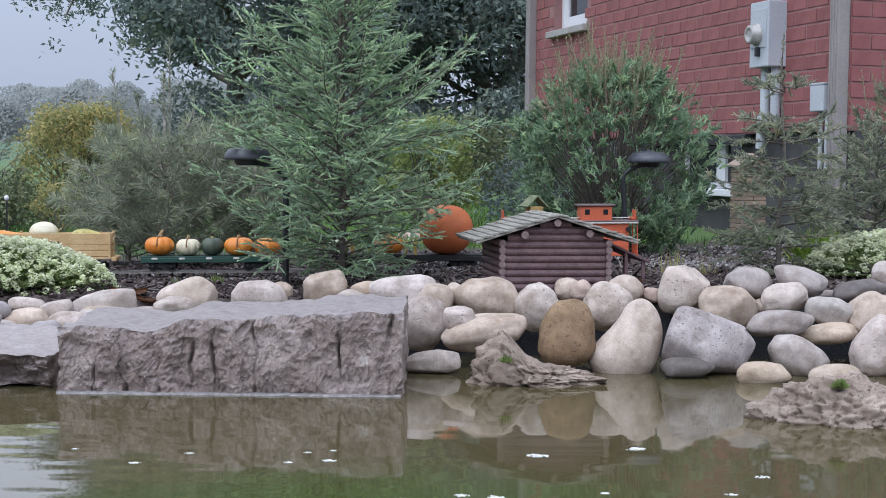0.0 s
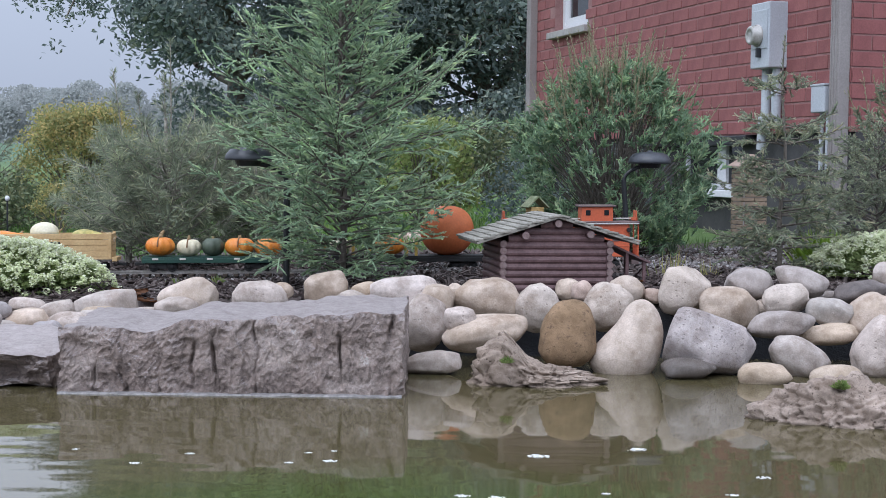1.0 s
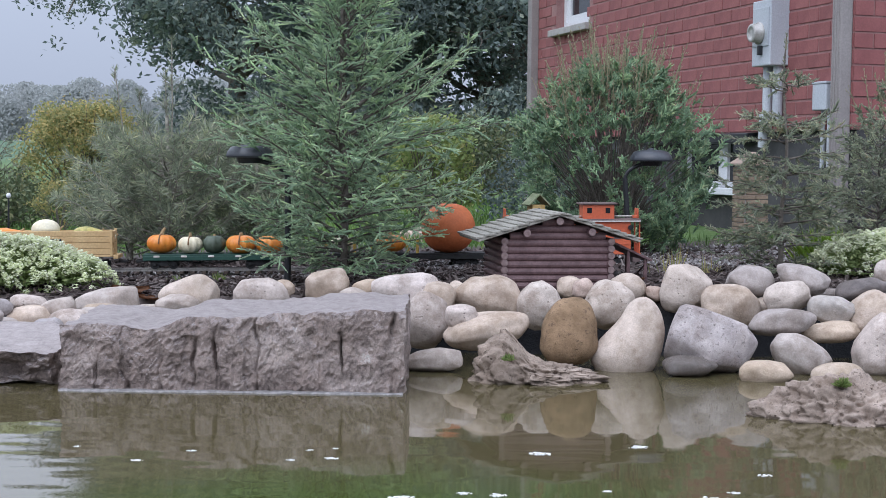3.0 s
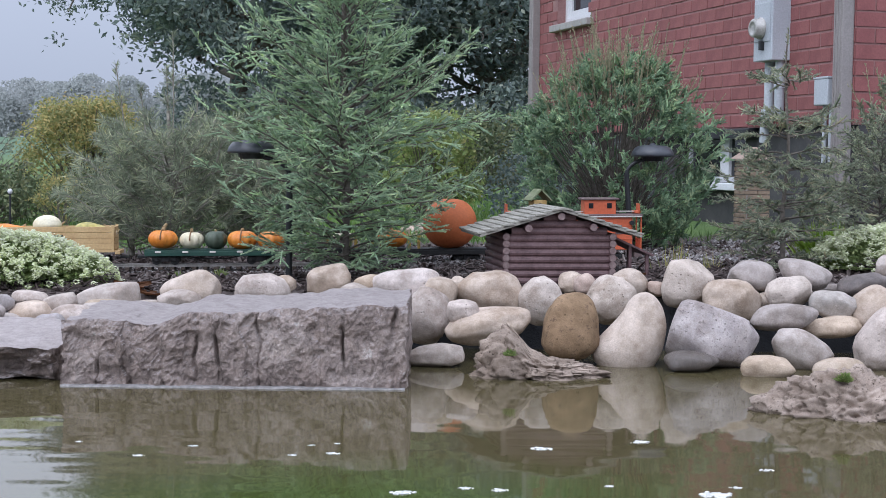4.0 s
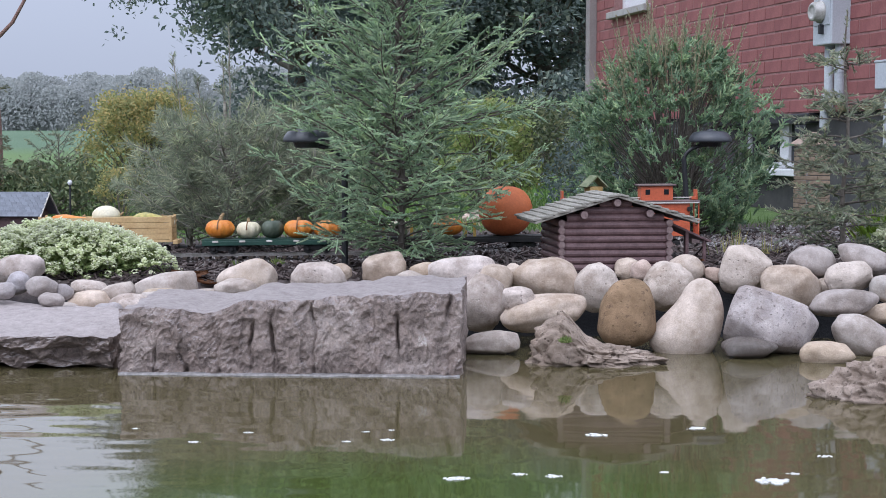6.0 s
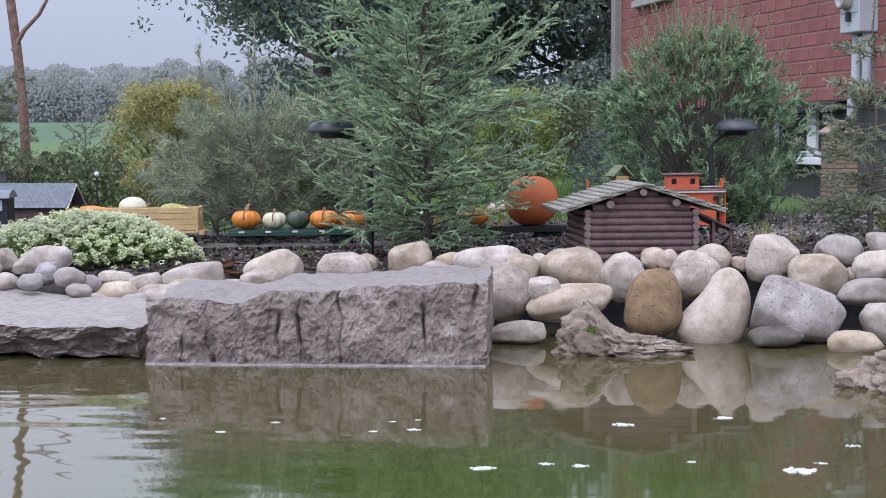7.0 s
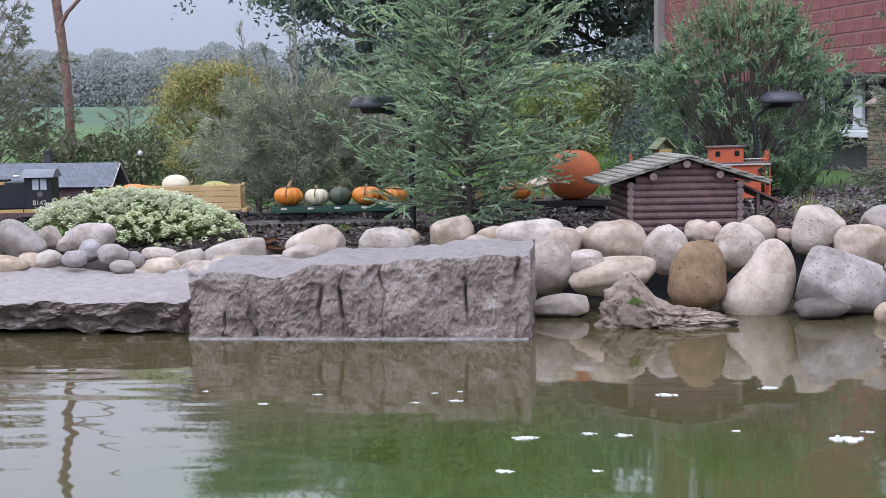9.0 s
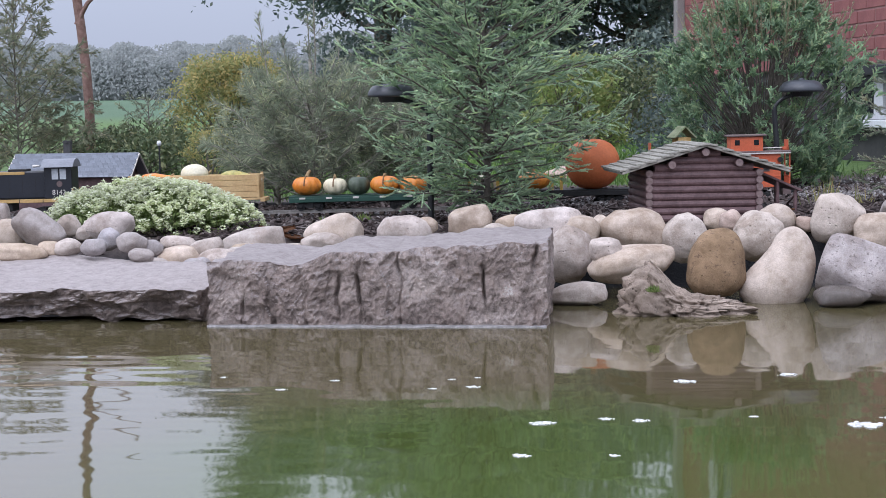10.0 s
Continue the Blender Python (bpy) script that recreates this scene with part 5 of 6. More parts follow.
# ---------------------------------------------------------------- plants
class Plant:
    """Collects the wood and the leaves of one plant; limbs taper, needles are slim slivers."""

    def __init__(self, seed):
        self.rnd = random.Random(seed)
        self.wv, self.wf, self.lv, self.lf = [], [], [], []

    def limb(self, pts, r0, r1, seg=6):
        n, base = len(pts), len(self.wv)
        for k, p in enumerate(pts):
            d = (pts[min(k + 1, n - 1)] - pts[max(k - 1, 0)]).normalized()
            a = d.orthogonal().normalized()
            b = d.cross(a)
            r = r0 + (r1 - r0) * k / (n - 1)
            for s in range(seg):
                t = 2 * math.pi * s / seg
                self.wv.append(p + (a * math.cos(t) + b * math.sin(t)) * r)
        for k in range(n - 1):
            for s in range(seg):
                q = base + k * seg
                self.wf.append((q + s, q + (s + 1) % seg, q + seg + (s + 1) % seg, q + seg + s))

    def core(self, a, b, r):
        """The green body of a shoot, clothed too closely to see between its needles."""
        d = (b - a).normalized()
        u = d.orthogonal().normalized()
        w = d.cross(u)
        i = len(self.lv)
        for q, rr in ((a, r * 0.75), (a.lerp(b, 0.6), r), (b, r * 0.3)):
            for k in range(4):
                t = math.pi * k / 2
                self.lv.append(q + (u * math.cos(t) + w * math.sin(t)) * rr)
        for j in (0, 4):
            for k in range(4):
                self.lf.append((i + j + k, i + j + (k + 1) % 4, i + j + 4 + (k + 1) % 4, i + j + 4 + k))

    def sliver(self, p, d, length, width):
        s = d.orthogonal()
        s.rotate(Matrix.Rotation(self.rnd.uniform(0, 6.28), 3, d))
        s = s.normalized() * width / 2
        i = len(self.lv)
        m = p + d * length * 0.5
        self.lv += [p, m + s, p + d * length, m - s]
        self.lf.append((i, i + 1, i + 2, i + 3))

    def needles(self, a, b, n, length, width, spread=0.9, forward=0.8):
        d = (b - a).normalized()
        o = d.orthogonal().normalized()
        for _ in range(n):
            t = self.rnd.random()
            s = o.copy()
            s.rotate(Matrix.Rotation(self.rnd.uniform(0, 6.28), 3, d))
            v = (d * forward + s * spread * self.rnd.uniform(0.6, 1.2)).normalized()
            self.sliver(a.lerp(b, t), v, length * self.rnd.uniform(0.7, 1.2), width)

    def leaf(self, p, size, flat=0.0, out=0.0):
        r = self.rnd
        n = Vector((r.uniform(-1, 1), r.uniform(-1, 1) - out, r.uniform(-1, 1) + flat))
        if n.length < 0.1:
            n = Vector((0, 0, 1))
        n.normalize()
        a = n.orthogonal().normalized()
        a.rotate(Matrix.Rotation(r.uniform(0, 6.28), 3, n))
        b = n.cross(a)
        i = len(self.lv)
        s = size * r.uniform(0.7, 1.3)
        self.lv += [p - a * s * 0.6, p + b * s * 0.28 + n * s * 0.06, p + a * s * 0.6, p - b * s * 0.28 + n * s * 0.06]
        self.lf.append((i, i + 1, i + 2, i + 3))

    def finish(self, name, at, label, category, leaf_mat, bark=None, group="", crown="crown"):
        ob = thing(name, Matrix.Translation(at), label, category, group)
        if self.wv:
            put("trunk", mesh_of("trunk", self.wv, self.wf, bark or M_BARK, True), ob)
        if self.lv:
            put(crown, mesh_of(crown, self.lv, self.lf, leaf_mat), ob)
        return ob


def shoot(p, a, b, nlen, nwid, dens, sag=0.0):
    """A brush of needles round a thin shoot from a to b."""
    mid = a.lerp(b, 0.55) + Vector((0, 0, sag))
    p.limb([a, mid, b], 0.0014, 0.0007, 3)
    n = max(8, int((b - a).length * dens))
    p.needles(a, mid, n // 2, nlen, nwid, 0.75, 0.9)
    p.needles(mid, b, n - n // 2, nlen * 0.85, nwid, 0.65, 1.1)


def conifer(name, seed, at, height, radius, mat, label, branches=60, twigs=9, dens=420, nlen=0.012, nwid=0.003, rise=0.35, droop=0.12,
            shape=0.8, low=0.04, leaders=0, category="conifer", wig=0.08, thick=1.0, skirt=1.0):
    """A young conifer: whorled limbs on a slim trunk; each limb carries needle-covered shoots."""
    p = Plant(seed)
    r = p.rnd
    top = Vector((0, 0, height))
    trunk = [Vector((0.012 * noise.noise(Vector((seed, t * 3, 0))), 0.012 * noise.noise(Vector((seed, t * 3, 9))), height * t)) for t in np.linspace(0, 1, 12)]
    p.limb(trunk, (0.011 * height / 0.9 + 0.004) * thick, 0.002, 8)
    shoot(p, trunk[-3], trunk[-1], nlen, nwid, dens)
    for k in range(branches):
        t = low + (0.97 - low) * ((k + r.random()) / branches) ** 1.3
        base = trunk[0].lerp(top, t)
        ang = k * 2.4 + r.uniform(-0.4, 0.4)
        reach = radius * (1 - t) ** shape * min(1.0, skirt + 2.4 * t) * r.uniform(0.55, 1.2) + 0.03
        out = Vector((math.cos(ang), math.sin(ang), 0))
        up = rise * (0.5 + t) + r.uniform(-0.2, 0.2)
        pts = []
        for q in range(6):
            s = q / 5
            pts.append(base + out * reach * s + Vector((0, 0, reach * (up * s - droop * s * s * 2 + 0.4 * droop * s ** 4)))
                       + Vector((noise.noise(Vector((k, s * 2, 1))), noise.noise(Vector((k, s * 2, 5))), noise.noise(Vector((k, s * 2, 8))))) * wig * reach)
        p.limb(pts, 0.0042 * (1 - 0.6 * t) + 0.001, 0.0008, 5)
        shoot(p, pts[-3], pts[-1], nlen, nwid, dens)
        n_tw = max(2, int(twigs * reach / radius + 1.5))
        for w in range(n_tw):
            s = 0.22 + 0.76 * (w + r.random()) / n_tw
            a = pts[min(4, int(s * 5))].lerp(pts[min(5, int(s * 5) + 1)], s * 5 % 1)
            side = out.cross(Vector((0, 0, 1))) * (1 if w % 2 else -1)
            d = (out * r.uniform(0.5, 1.1) + side * r.uniform(0.4, 1.0) + Vector((0, 0, r.uniform(-0.6, 0.7)))).normalized()
            ln = min(0.13, reach * r.uniform(0.2, 0.4) * (1.2 - 0.6 * s) + 0.03)
            b = a + d * ln
            shoot(p, a, b, nlen, nwid, dens, r.uniform(-0.008, 0.010))
            c = a.lerp(b, r.uniform(0.25, 0.6))
            e = c + (d + Vector((r.uniform(-1, 1), r.uniform(-1, 1), r.uniform(-0.8, 0.6)))).normalized() * ln * 0.55
            shoot(p, c, e, nlen * 0.9, nwid, dens)
    for k in range(leaders):
        x0 = Vector((r.uniform(-0.35, 0.35) * radius, r.uniform(-0.35, 0.35) * radius, height * r.uniform(0.4, 0.65)))
        x1 = x0 + Vector((r.uniform(-0.04, 0.04), 0, height * r.uniform(0.28, 0.45)))
        p.limb([x0, (x0 + x1) / 2, x1], 0.003, 0.0012, 5)
        p.needles(x0.lerp(x1, 0.2), x1, 70, nlen * 0.8, nwid)
    return p.finish(name, at, label, category, mat)


def rope(p, a, b, nlen, nwid, dens, sag=0.0, spread=0.7, wood=0.0013, core=0.0031):
    """A shoot clothed all round in short needles, like a frayed rope."""
    mid = a.lerp(b, 0.5) + Vector((0, 0, sag))
    p.limb([a, mid, b], wood, wood * 0.5, 3)
    p.core(a, b, core)
    n = max(6, int((b - a).length * dens / 2))
    p.needles(a, mid, n, nlen, nwid, spread, 0.9)
    p.needles(mid, b, n, nlen * 0.9, nwid, spread * 0.85, 1.05)


def rope_conifer(name, seed, at, height, profile, mat, label, limbs, nlen=0.013, nwid=0.0042, dens=620, step=0.026, side=(0.05, 0.11),
                 rise=0.25, droop=0.25, tiers=(), strays=(), low=0.03, thick=0.012, spread=0.7, category="conifer"):
    """A young conifer whose limbs carry rope-like shoots; profile gives (height, reach) pairs, tiers the whorls, strays lone long limbs."""
    p = Plant(seed)
    r = p.rnd
    zs, rs = zip(*profile)
    trunk = [Vector((0.015 * noise.noise(Vector((seed, t * 3, 0))), 0.015 * noise.noise(Vector((seed, t * 3, 9))), height * t)) for t in np.linspace(0, 1, 12)]
    p.limb(trunk, thick, 0.002, 8)
    for a, b in zip(trunk[7:], trunk[8:]):
        rope(p, a, b, nlen, nwid, dens, spread=spread)

    def bough(base, out, reach, up, sag):
        pts = []
        for q in range(7):
            s = q / 6
            wob = Vector((noise.noise(Vector((base.z * 9, s * 2, out.x))), noise.noise(Vector((base.z * 9, s * 2, 5 + out.y))), noise.noise(Vector((base.z * 9, s * 2, 8 + out.x)))))
            pts.append(base + out * reach * s + Vector((0, 0, reach * (up * s - sag * s * s + 0.5 * sag * s ** 5))) + wob * 0.10 * reach)
        p.limb(pts, 0.0022 + 0.006 * reach, 0.0010, 5)
        for a, b in zip(pts[2:], pts[3:]):
            p.needles(a, b, max(5, int((b - a).length * dens * 0.8)), nlen, nwid, spread, 0.8)
        n = max(3, int(reach / step))
        for w in range(n):
            s = 0.16 + 0.82 * (w + r.random() * 0.8) / n
            k = min(5, int(s * 6))
            a = pts[k].lerp(pts[k + 1], s * 6 - k)
            d = (pts[k + 1] - pts[k]).normalized()
            lat = d.cross(Vector((0, 0, 1))).normalized() * (1 if w % 2 else -1)
            v = (d * r.uniform(0.7, 1.1) + lat * r.uniform(0.4, 1.0) + Vector((0, 0, r.uniform(-0.75, 0.85)))).normalized()
            ln = r.uniform(*side) * (1.15 - 0.55 * s)
            b = a + v * ln
            rope(p, a, b, nlen, nwid, dens, r.uniform(-0.006, 0.006), spread)
            if ln > 0.06:
                for e in (1, -1):
                    c = a.lerp(b, r.uniform(0.3, 0.65))
                    f = (v + v.cross(Vector((0, 0, 1))) * e * r.uniform(0.5, 0.9) + Vector((0, 0, r.uniform(-0.4, 0.3)))).normalized()
                    rope(p, c, c + f * ln * r.uniform(0.35, 0.6), nlen, nwid, dens, 0, spread)

    for k in range(limbs):
        if tiers:
            z = tiers[k % len(tiers)] * height + r.uniform(-0.012, 0.012)
        else:
            z = height * (low + (0.96 - low) * ((k + r.random()) / limbs) ** 1.15)
        ang = k * 2.4 + r.uniform(-0.4, 0.4)
        reach = float(np.interp(z, zs, rs)) * r.uniform(0.62, 1.16)
        t = z / height
        bough(Vector((0, 0, z)), Vector((math.cos(ang), math.sin(ang), 0)), reach, rise * (0.4 + 1.6 * t) + r.uniform(-0.15, 0.15), droop * (1.1 - t) * r.uniform(0.6, 1.4))
    for z, ang, reach, up in strays:
        bough(Vector((0, 0, z)), Vector((math.cos(ang), math.sin(ang), 0)), reach, up, 0.1)
    return p.finish(name, at, label, category, mat)


rope_conifer("larch", 11, (-0.345, 4.94, 0.165), 1.62, ((0, 0.30), (0.15, 0.41), (0.35, 0.47), (0.55, 0.47), (0.68, 0.33), (0.85, 0.25), (1.1, 0.23), (1.35, 0.14), (1.62, 0.03)), M_LARCH,
             "feathery green young larch with a grey-brown trunk", 235, 0.0098, 0.0044, 310, 0.030, (0.06, 0.135), 0.62, 0.22, strays=((0.42, -0.12, 0.55, 0.32), (0.52, 2.9, 0.46, 0.30), (0.60, 0.2, 0.40, 0.40)))


def tuft_pine(name, seed, at, height, body, radius, mat, label, limbs, tufts, leaders, nlen=0.052, nwid=0.0038):
    """A bushy young pine: upswept limbs that end in bursts of long needles, pale leaders standing above."""
    p = Plant(seed)
    r = p.rnd
    p.limb([Vector((0, 0, 0)), Vector((0.01, 0, body * 0.5)), Vector((0, 0, body))], 0.016, 0.007, 7)

    def burst(a, b, n, k=1.0):
        p.limb([a, b], 0.0018, 0.001, 3)
        p.needles(a, b, n, nlen * k, nwid, 0.95, 0.75)

    for k in range(limbs):
        z = body * (0.04 + 0.72 * (k + r.random()) / limbs)
        ang = k * 2.4 + r.uniform(-0.4, 0.4)
        out = Vector((math.cos(ang), math.sin(ang), 0))
        reach = radius * (1 - 0.55 * (z / body) ** 1.5) * r.uniform(0.6, 1.12)
        pts = [Vector((0, 0, z)) + out * reach * s + Vector((0, 0, reach * (0.15 * s + 0.50 * s * s) * r.uniform(0.8, 1.1))) for s in np.linspace(0, 1, 6)]
        p.limb(pts, 0.004, 0.0014, 5)
        burst(pts[-2], pts[-1], 30)
        for w in range(tufts):
            s = 0.25 + 0.7 * (w + r.random()) / tufts
            q = min(4, int(s * 5))
            a = pts[q].lerp(pts[q + 1], s * 5 - q)
            d = (out * r.uniform(0.4, 1.0) + out.cross(Vector((0, 0, 1))) * r.choice((-1, 1)) * r.uniform(0.4, 1.0) + Vector((0, 0, r.uniform(-0.1, 0.8)))).normalized()
            burst(a, a + d * r.uniform(0.03, 0.08), 22)
    for x, y, top in leaders:
        a, b = Vector((x * 0.75, y, body * 0.55)), Vector((x, y, top))
        p.limb([a, a.lerp(b, 0.5) + Vector((0.006, 0, 0)), b], 0.0042, 0.0022, 5)
        p.needles(a.lerp(b, 0.35), b, int(150 * (top - body * 0.6)), nlen * 0.62, nwid, 0.75, 0.8)
        burst(b - Vector((0, 0, 0.05)), b, 26, 0.5)
        for e in range(4):
            v = Vector((math.cos(e * 1.6 + x * 9), math.sin(e * 1.6 + x * 9), 1.0)).normalized()
            c = a.lerp(b, 0.62 + 0.02 * e)
            burst(c, c + v * 0.07, 16, 0.5)
    return p.finish(name, at, label, "conifer", mat, M_PALEBARK)


M_PALEBARK = surface("pale_pine_bark", (0.20, 0.18, 0.15), (0.38, 0.36, 0.30), 60, 0.9, bump=0.3)
tuft_pine("young_pine", 23, (-1.15, 6.0, 0.145), 0.93, 0.62, 0.42, M_SPRUCE, "bushy grey-green young pine with pale bare leaders", 84, 6,
          ((0.02, 0.0, 0.94), (-0.01, 0.02, 0.80), (-0.215, 0.0, 0.81), (-0.12, 0.03, 0.72), (0.12, 0.02, 0.70), (0.24, 0, 0.60)))
tuft_pine("young_pine", 29, (-1.38, 6.35, 0.14), 0.5, 0.42, 0.30, M_SPRUCE, "small bushy pine beside a taller one", 46, 7, ((-0.08, 0, 0.52),))
tuft_pine("young_pine", 31, (-0.82, 6.3, 0.155), 0.6, 0.46, 0.32, M_SPRUCE, "low bushy grey-green pine behind the larch", 50, 7, ((0.05, 0, 0.60), (-0.12, 0, 0.56)))
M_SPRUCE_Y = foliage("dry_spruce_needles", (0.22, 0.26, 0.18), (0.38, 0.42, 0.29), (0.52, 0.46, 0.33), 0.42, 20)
rope_conifer("spruce", 37, (1.165, 5.0, 0.205), 0.84, ((0, 0.22), (0.08, 0.28), (0.22, 0.29), (0.36, 0.22), (0.5, 0.19), (0.62, 0.17), (0.72, 0.07), (0.84, 0.02)), M_SPRUCE_Y,
             "thin young spruce with whorled limbs and olive needles", 66, 0.0165, 0.0036, 380, 0.028, (0.04, 0.09), 0.12, 0.05,
             tiers=(0.06, 0.14, 0.20, 0.27, 0.34, 0.41, 0.48, 0.56, 0.63, 0.77), thick=0.010, spread=0.9)
conifer("spruce", 41, (1.72, 5.75, 0.215), 0.56, 0.36, M_SPRUCE, "bushy young green spruce near the house", 60, 11, 460, 0.019, 0.0036, 0.5, 0.06, 0.8, 0.03, 1, thick=0.4)


def cedar_bush(name, seed, at, profile, mat, tip_mat, label, clusters, per, tips):
    """A dense evergreen bush: clusters of scaly, forked sprays on many upright stems, thin dry tips above."""
    p, dry = Plant(seed), Plant(seed + 1)
    r = p.rnd
    zs, rs = zip(*profile)
    top = zs[-1]

    def spray(a, d, ln):
        b = a + d * ln
        p.core(a, b, 0.0042)
        p.needles(a, b, int(ln * 220), 0.0115, 0.0056, 0.75, 1.0)
        lat = d.orthogonal().normalized()
        lat.rotate(Matrix.Rotation(r.uniform(0, 6.28), 3, d))
        for w in range(5):
            c = a.lerp(b, 0.2 + 0.15 * w)
            f = (d * 0.9 + lat * (0.8 if w % 2 else -0.8) + Vector((r.uniform(-0.3, 0.3), r.uniform(-0.3, 0.3), r.uniform(-0.2, 0.4)))).normalized()
            g = c + f * ln * r.uniform(0.35, 0.6)
            p.core(c, g, 0.0038)
            p.needles(c, g, int(ln * 95), 0.0105, 0.0056, 0.75, 1.0)

    for k in range(clusters):
        z = top * (0.03 + 0.95 * r.random() ** 0.9)
        ang = k * 2.4 + r.uniform(-0.5, 0.5)
        out = Vector((math.cos(ang), math.sin(ang), 0))
        rad = float(np.interp(z, zs, rs)) * r.uniform(0.55, 1.05)
        c = out * rad + Vector((0, 0, z))
        p.limb([Vector((out.x * 0.02, out.y * 0.02, 0)), Vector((c.x * 0.4, c.y * 0.4, z * 0.55)), c], 0.005, 0.0015, 5)
        lean = (out * 0.75 + Vector((0, 0, 0.8))).normalized()
        for _ in range(per):
            a = c + Vector((r.gauss(0, 0.026), r.gauss(0, 0.026), r.gauss(0, 0.03)))
            d = (lean + Vector((r.gauss(0, 0.5), r.gauss(0, 0.5), r.gauss(0, 0.4)))).normalized()
            spray(a, d, r.uniform(0.032, 0.068))
    for k in range(tips):
        z = top * r.uniform(0.70, 1.0)
        ang, q = r.uniform(0, 6.28), r.random() ** 0.5
        rad = float(np.interp(z, zs, rs)) * q
        a = Vector((math.cos(ang) * rad, math.sin(ang) * rad, z - 0.04))
        b = a + Vector((a.x * 0.28 + r.uniform(-0.04, 0.04), a.y * 0.28, r.uniform(0.13, 0.29)))
        dry.core(a, b, 0.0024)
        dry.needles(a, b, 46, 0.014, 0.0044, 0.5, 1.0)
        for _ in range(3):
            c = a.lerp(b, r.uniform(0.3, 0.8))
            dry.needles(c, c + Vector((r.uniform(-0.03, 0.03), r.uniform(-0.02, 0.02), 0.035)), 9, 0.012, 0.0034, 0.5, 1.0)
    ob = p.finish(name, at, label, "shrub", mat)
    put("dry_growth", mesh_of("dry_growth", dry.lv, dry.lf, tip_mat), ob, label="thin tan-green upright tips")


M_DRYTIP = foliage("dry_cedar_tips", (0.26, 0.27, 0.16), (0.42, 0.38, 0.25), (0.50, 0.40, 0.28), 0.4)
cedar_bush("cedar", 51, (0.745, 6.42, 0.175), ((0, 0.20), (0.12, 0.32), (0.28, 0.42), (0.46, 0.45), (0.60, 0.37), (0.72, 0.26), (0.82, 0.13)), M_CEDAR, M_DRYTIP,
           "dense green cedar bush with tan upright tips", 290, 7, 150)
M_YELLOW = foliage("autumn_leaves", (0.20, 0.24, 0.10), (0.46, 0.42, 0.17), (0.60, 0.44, 0.18), 0.45)
M_LIMESHRUB = foliage("yellow_green_leaves", (0.22, 0.30, 0.10), (0.38, 0.46, 0.17), (0.52, 0.48, 0.20), 0.45)
M_OLIVE = foliage("olive_leaves", (0.075, 0.105, 0.055), (0.15, 0.18, 0.09), (0.22, 0.22, 0.11))


def leafy(name, seed, at, height, radius, mat, label, clumps, leaves, size, category="shrub", low=0.15):
    """A rounded leafy shrub: forked stems that end in loose clumps of leaves."""
    p = Plant(seed)
    r = p.rnd
    for k in range(clumps):
        ang, q = r.uniform(0, 6.28), r.random() ** 0.5
        z = height * (low + (1 - low) * r.random() ** 0.8)
        w = radius * q * math.sqrt(max(0.05, 1 - (z / height - 0.4) ** 2 * 1.9))
        c = Vector((math.cos(ang) * w, math.sin(ang) * w, z))
        if k % 3 == 0:
            p.limb([Vector((c.x * 0.1, c.y * 0.1, 0)), Vector((c.x * 0.55, c.y * 0.55, z * 0.55)), c], height * 0.012, height * 0.003, 5)
        for _ in range(leaves):
            v = Vector((r.gauss(0, 1), r.gauss(0, 1), r.gauss(0, 0.8))) * radius * 0.11
            p.leaf(c + v, size, 0.5)
    return p.finish(name, at, label, category, mat)


leafy("autumn_shrub", 61, (-2.98, 12.0, 0.17), 0.80, 0.52, M_YELLOW, "rounded shrub turning yellow and orange in autumn", 240, 62, 0.028)
leafy("green_shrub", 63, (-1.55, 13.0, 0.17), 0.75, 0.8, M_OLIVE, "leafy olive-green shrub behind the spruces", 200, 30, 0.04)
leafy("green_shrub", 65, (0.05, 13.0, 0.19), 0.72, 0.9, M_OLIVE, "leafy olive-green shrub at the lawn's edge", 220, 30, 0.04)
leafy("green_shrub", 66, (-0.10, 9.3, 0.19), 0.66, 0.34, M_LIMESHRUB, "yellow-green shrub behind the larch", 130, 34, 0.030)
leafy("green_shrub", 67, (-2.75, 8.6, 0.15), 0.26, 0.5, M_OLIVE, "low dark green shrub by the lawn", 120, 30, 0.03)
leafy("green_shrub", 69, (-2.05, 8.8, 0.15), 0.30, 0.45, M_OLIVE, "low dull green shrub with dry stems", 120, 28, 0.025)
leafy("autumn_shrub", 71, (-2.18, 8.2, 0.15), 0.30, 0.16, M_YELLOW, "tall yellow-flowered weeds on the lawn", 50, 22, 0.018)
cedar_bush("juniper", 73, (2.02, 6.15, 0.22), ((0, 0.2), (0.2, 0.34), (0.45, 0.32), (0.62, 0.2), (0.72, 0.08)), M_SPRUCE_Y, M_DRYTIP, "bushy brownish-green juniper against the brick wall", 62, 5, 40)
leafy("green_shrub", 75, (0.75, 8.9, 0.2), 0.42, 0.5, M_DARKLEAF, "dark shrub at the foot of the house", 160, 30, 0.03)
conifer("young_pine", 81, (-2.78, 9.0, 0.15), 0.50, 0.24, M_SPRUCE, "small dark young pine on the lawn", 30, 7, 260, 0.025, 0.004, 0.7, 0.0, 0.6)
M_PINEN = foliage("pine_needles", (0.16, 0.19, 0.13), (0.30, 0.31, 0.20), (0.42, 0.36, 0.24), 0.5)
conifer("pine", 83, (-3.40, 8.4, 0.15), 1.10, 0.52, M_PINEN, "olive-green pine with brown inner needles", 50, 9, 240, 0.045, 0.007, 0.9, 0.0, 0.7, thick=0.4)

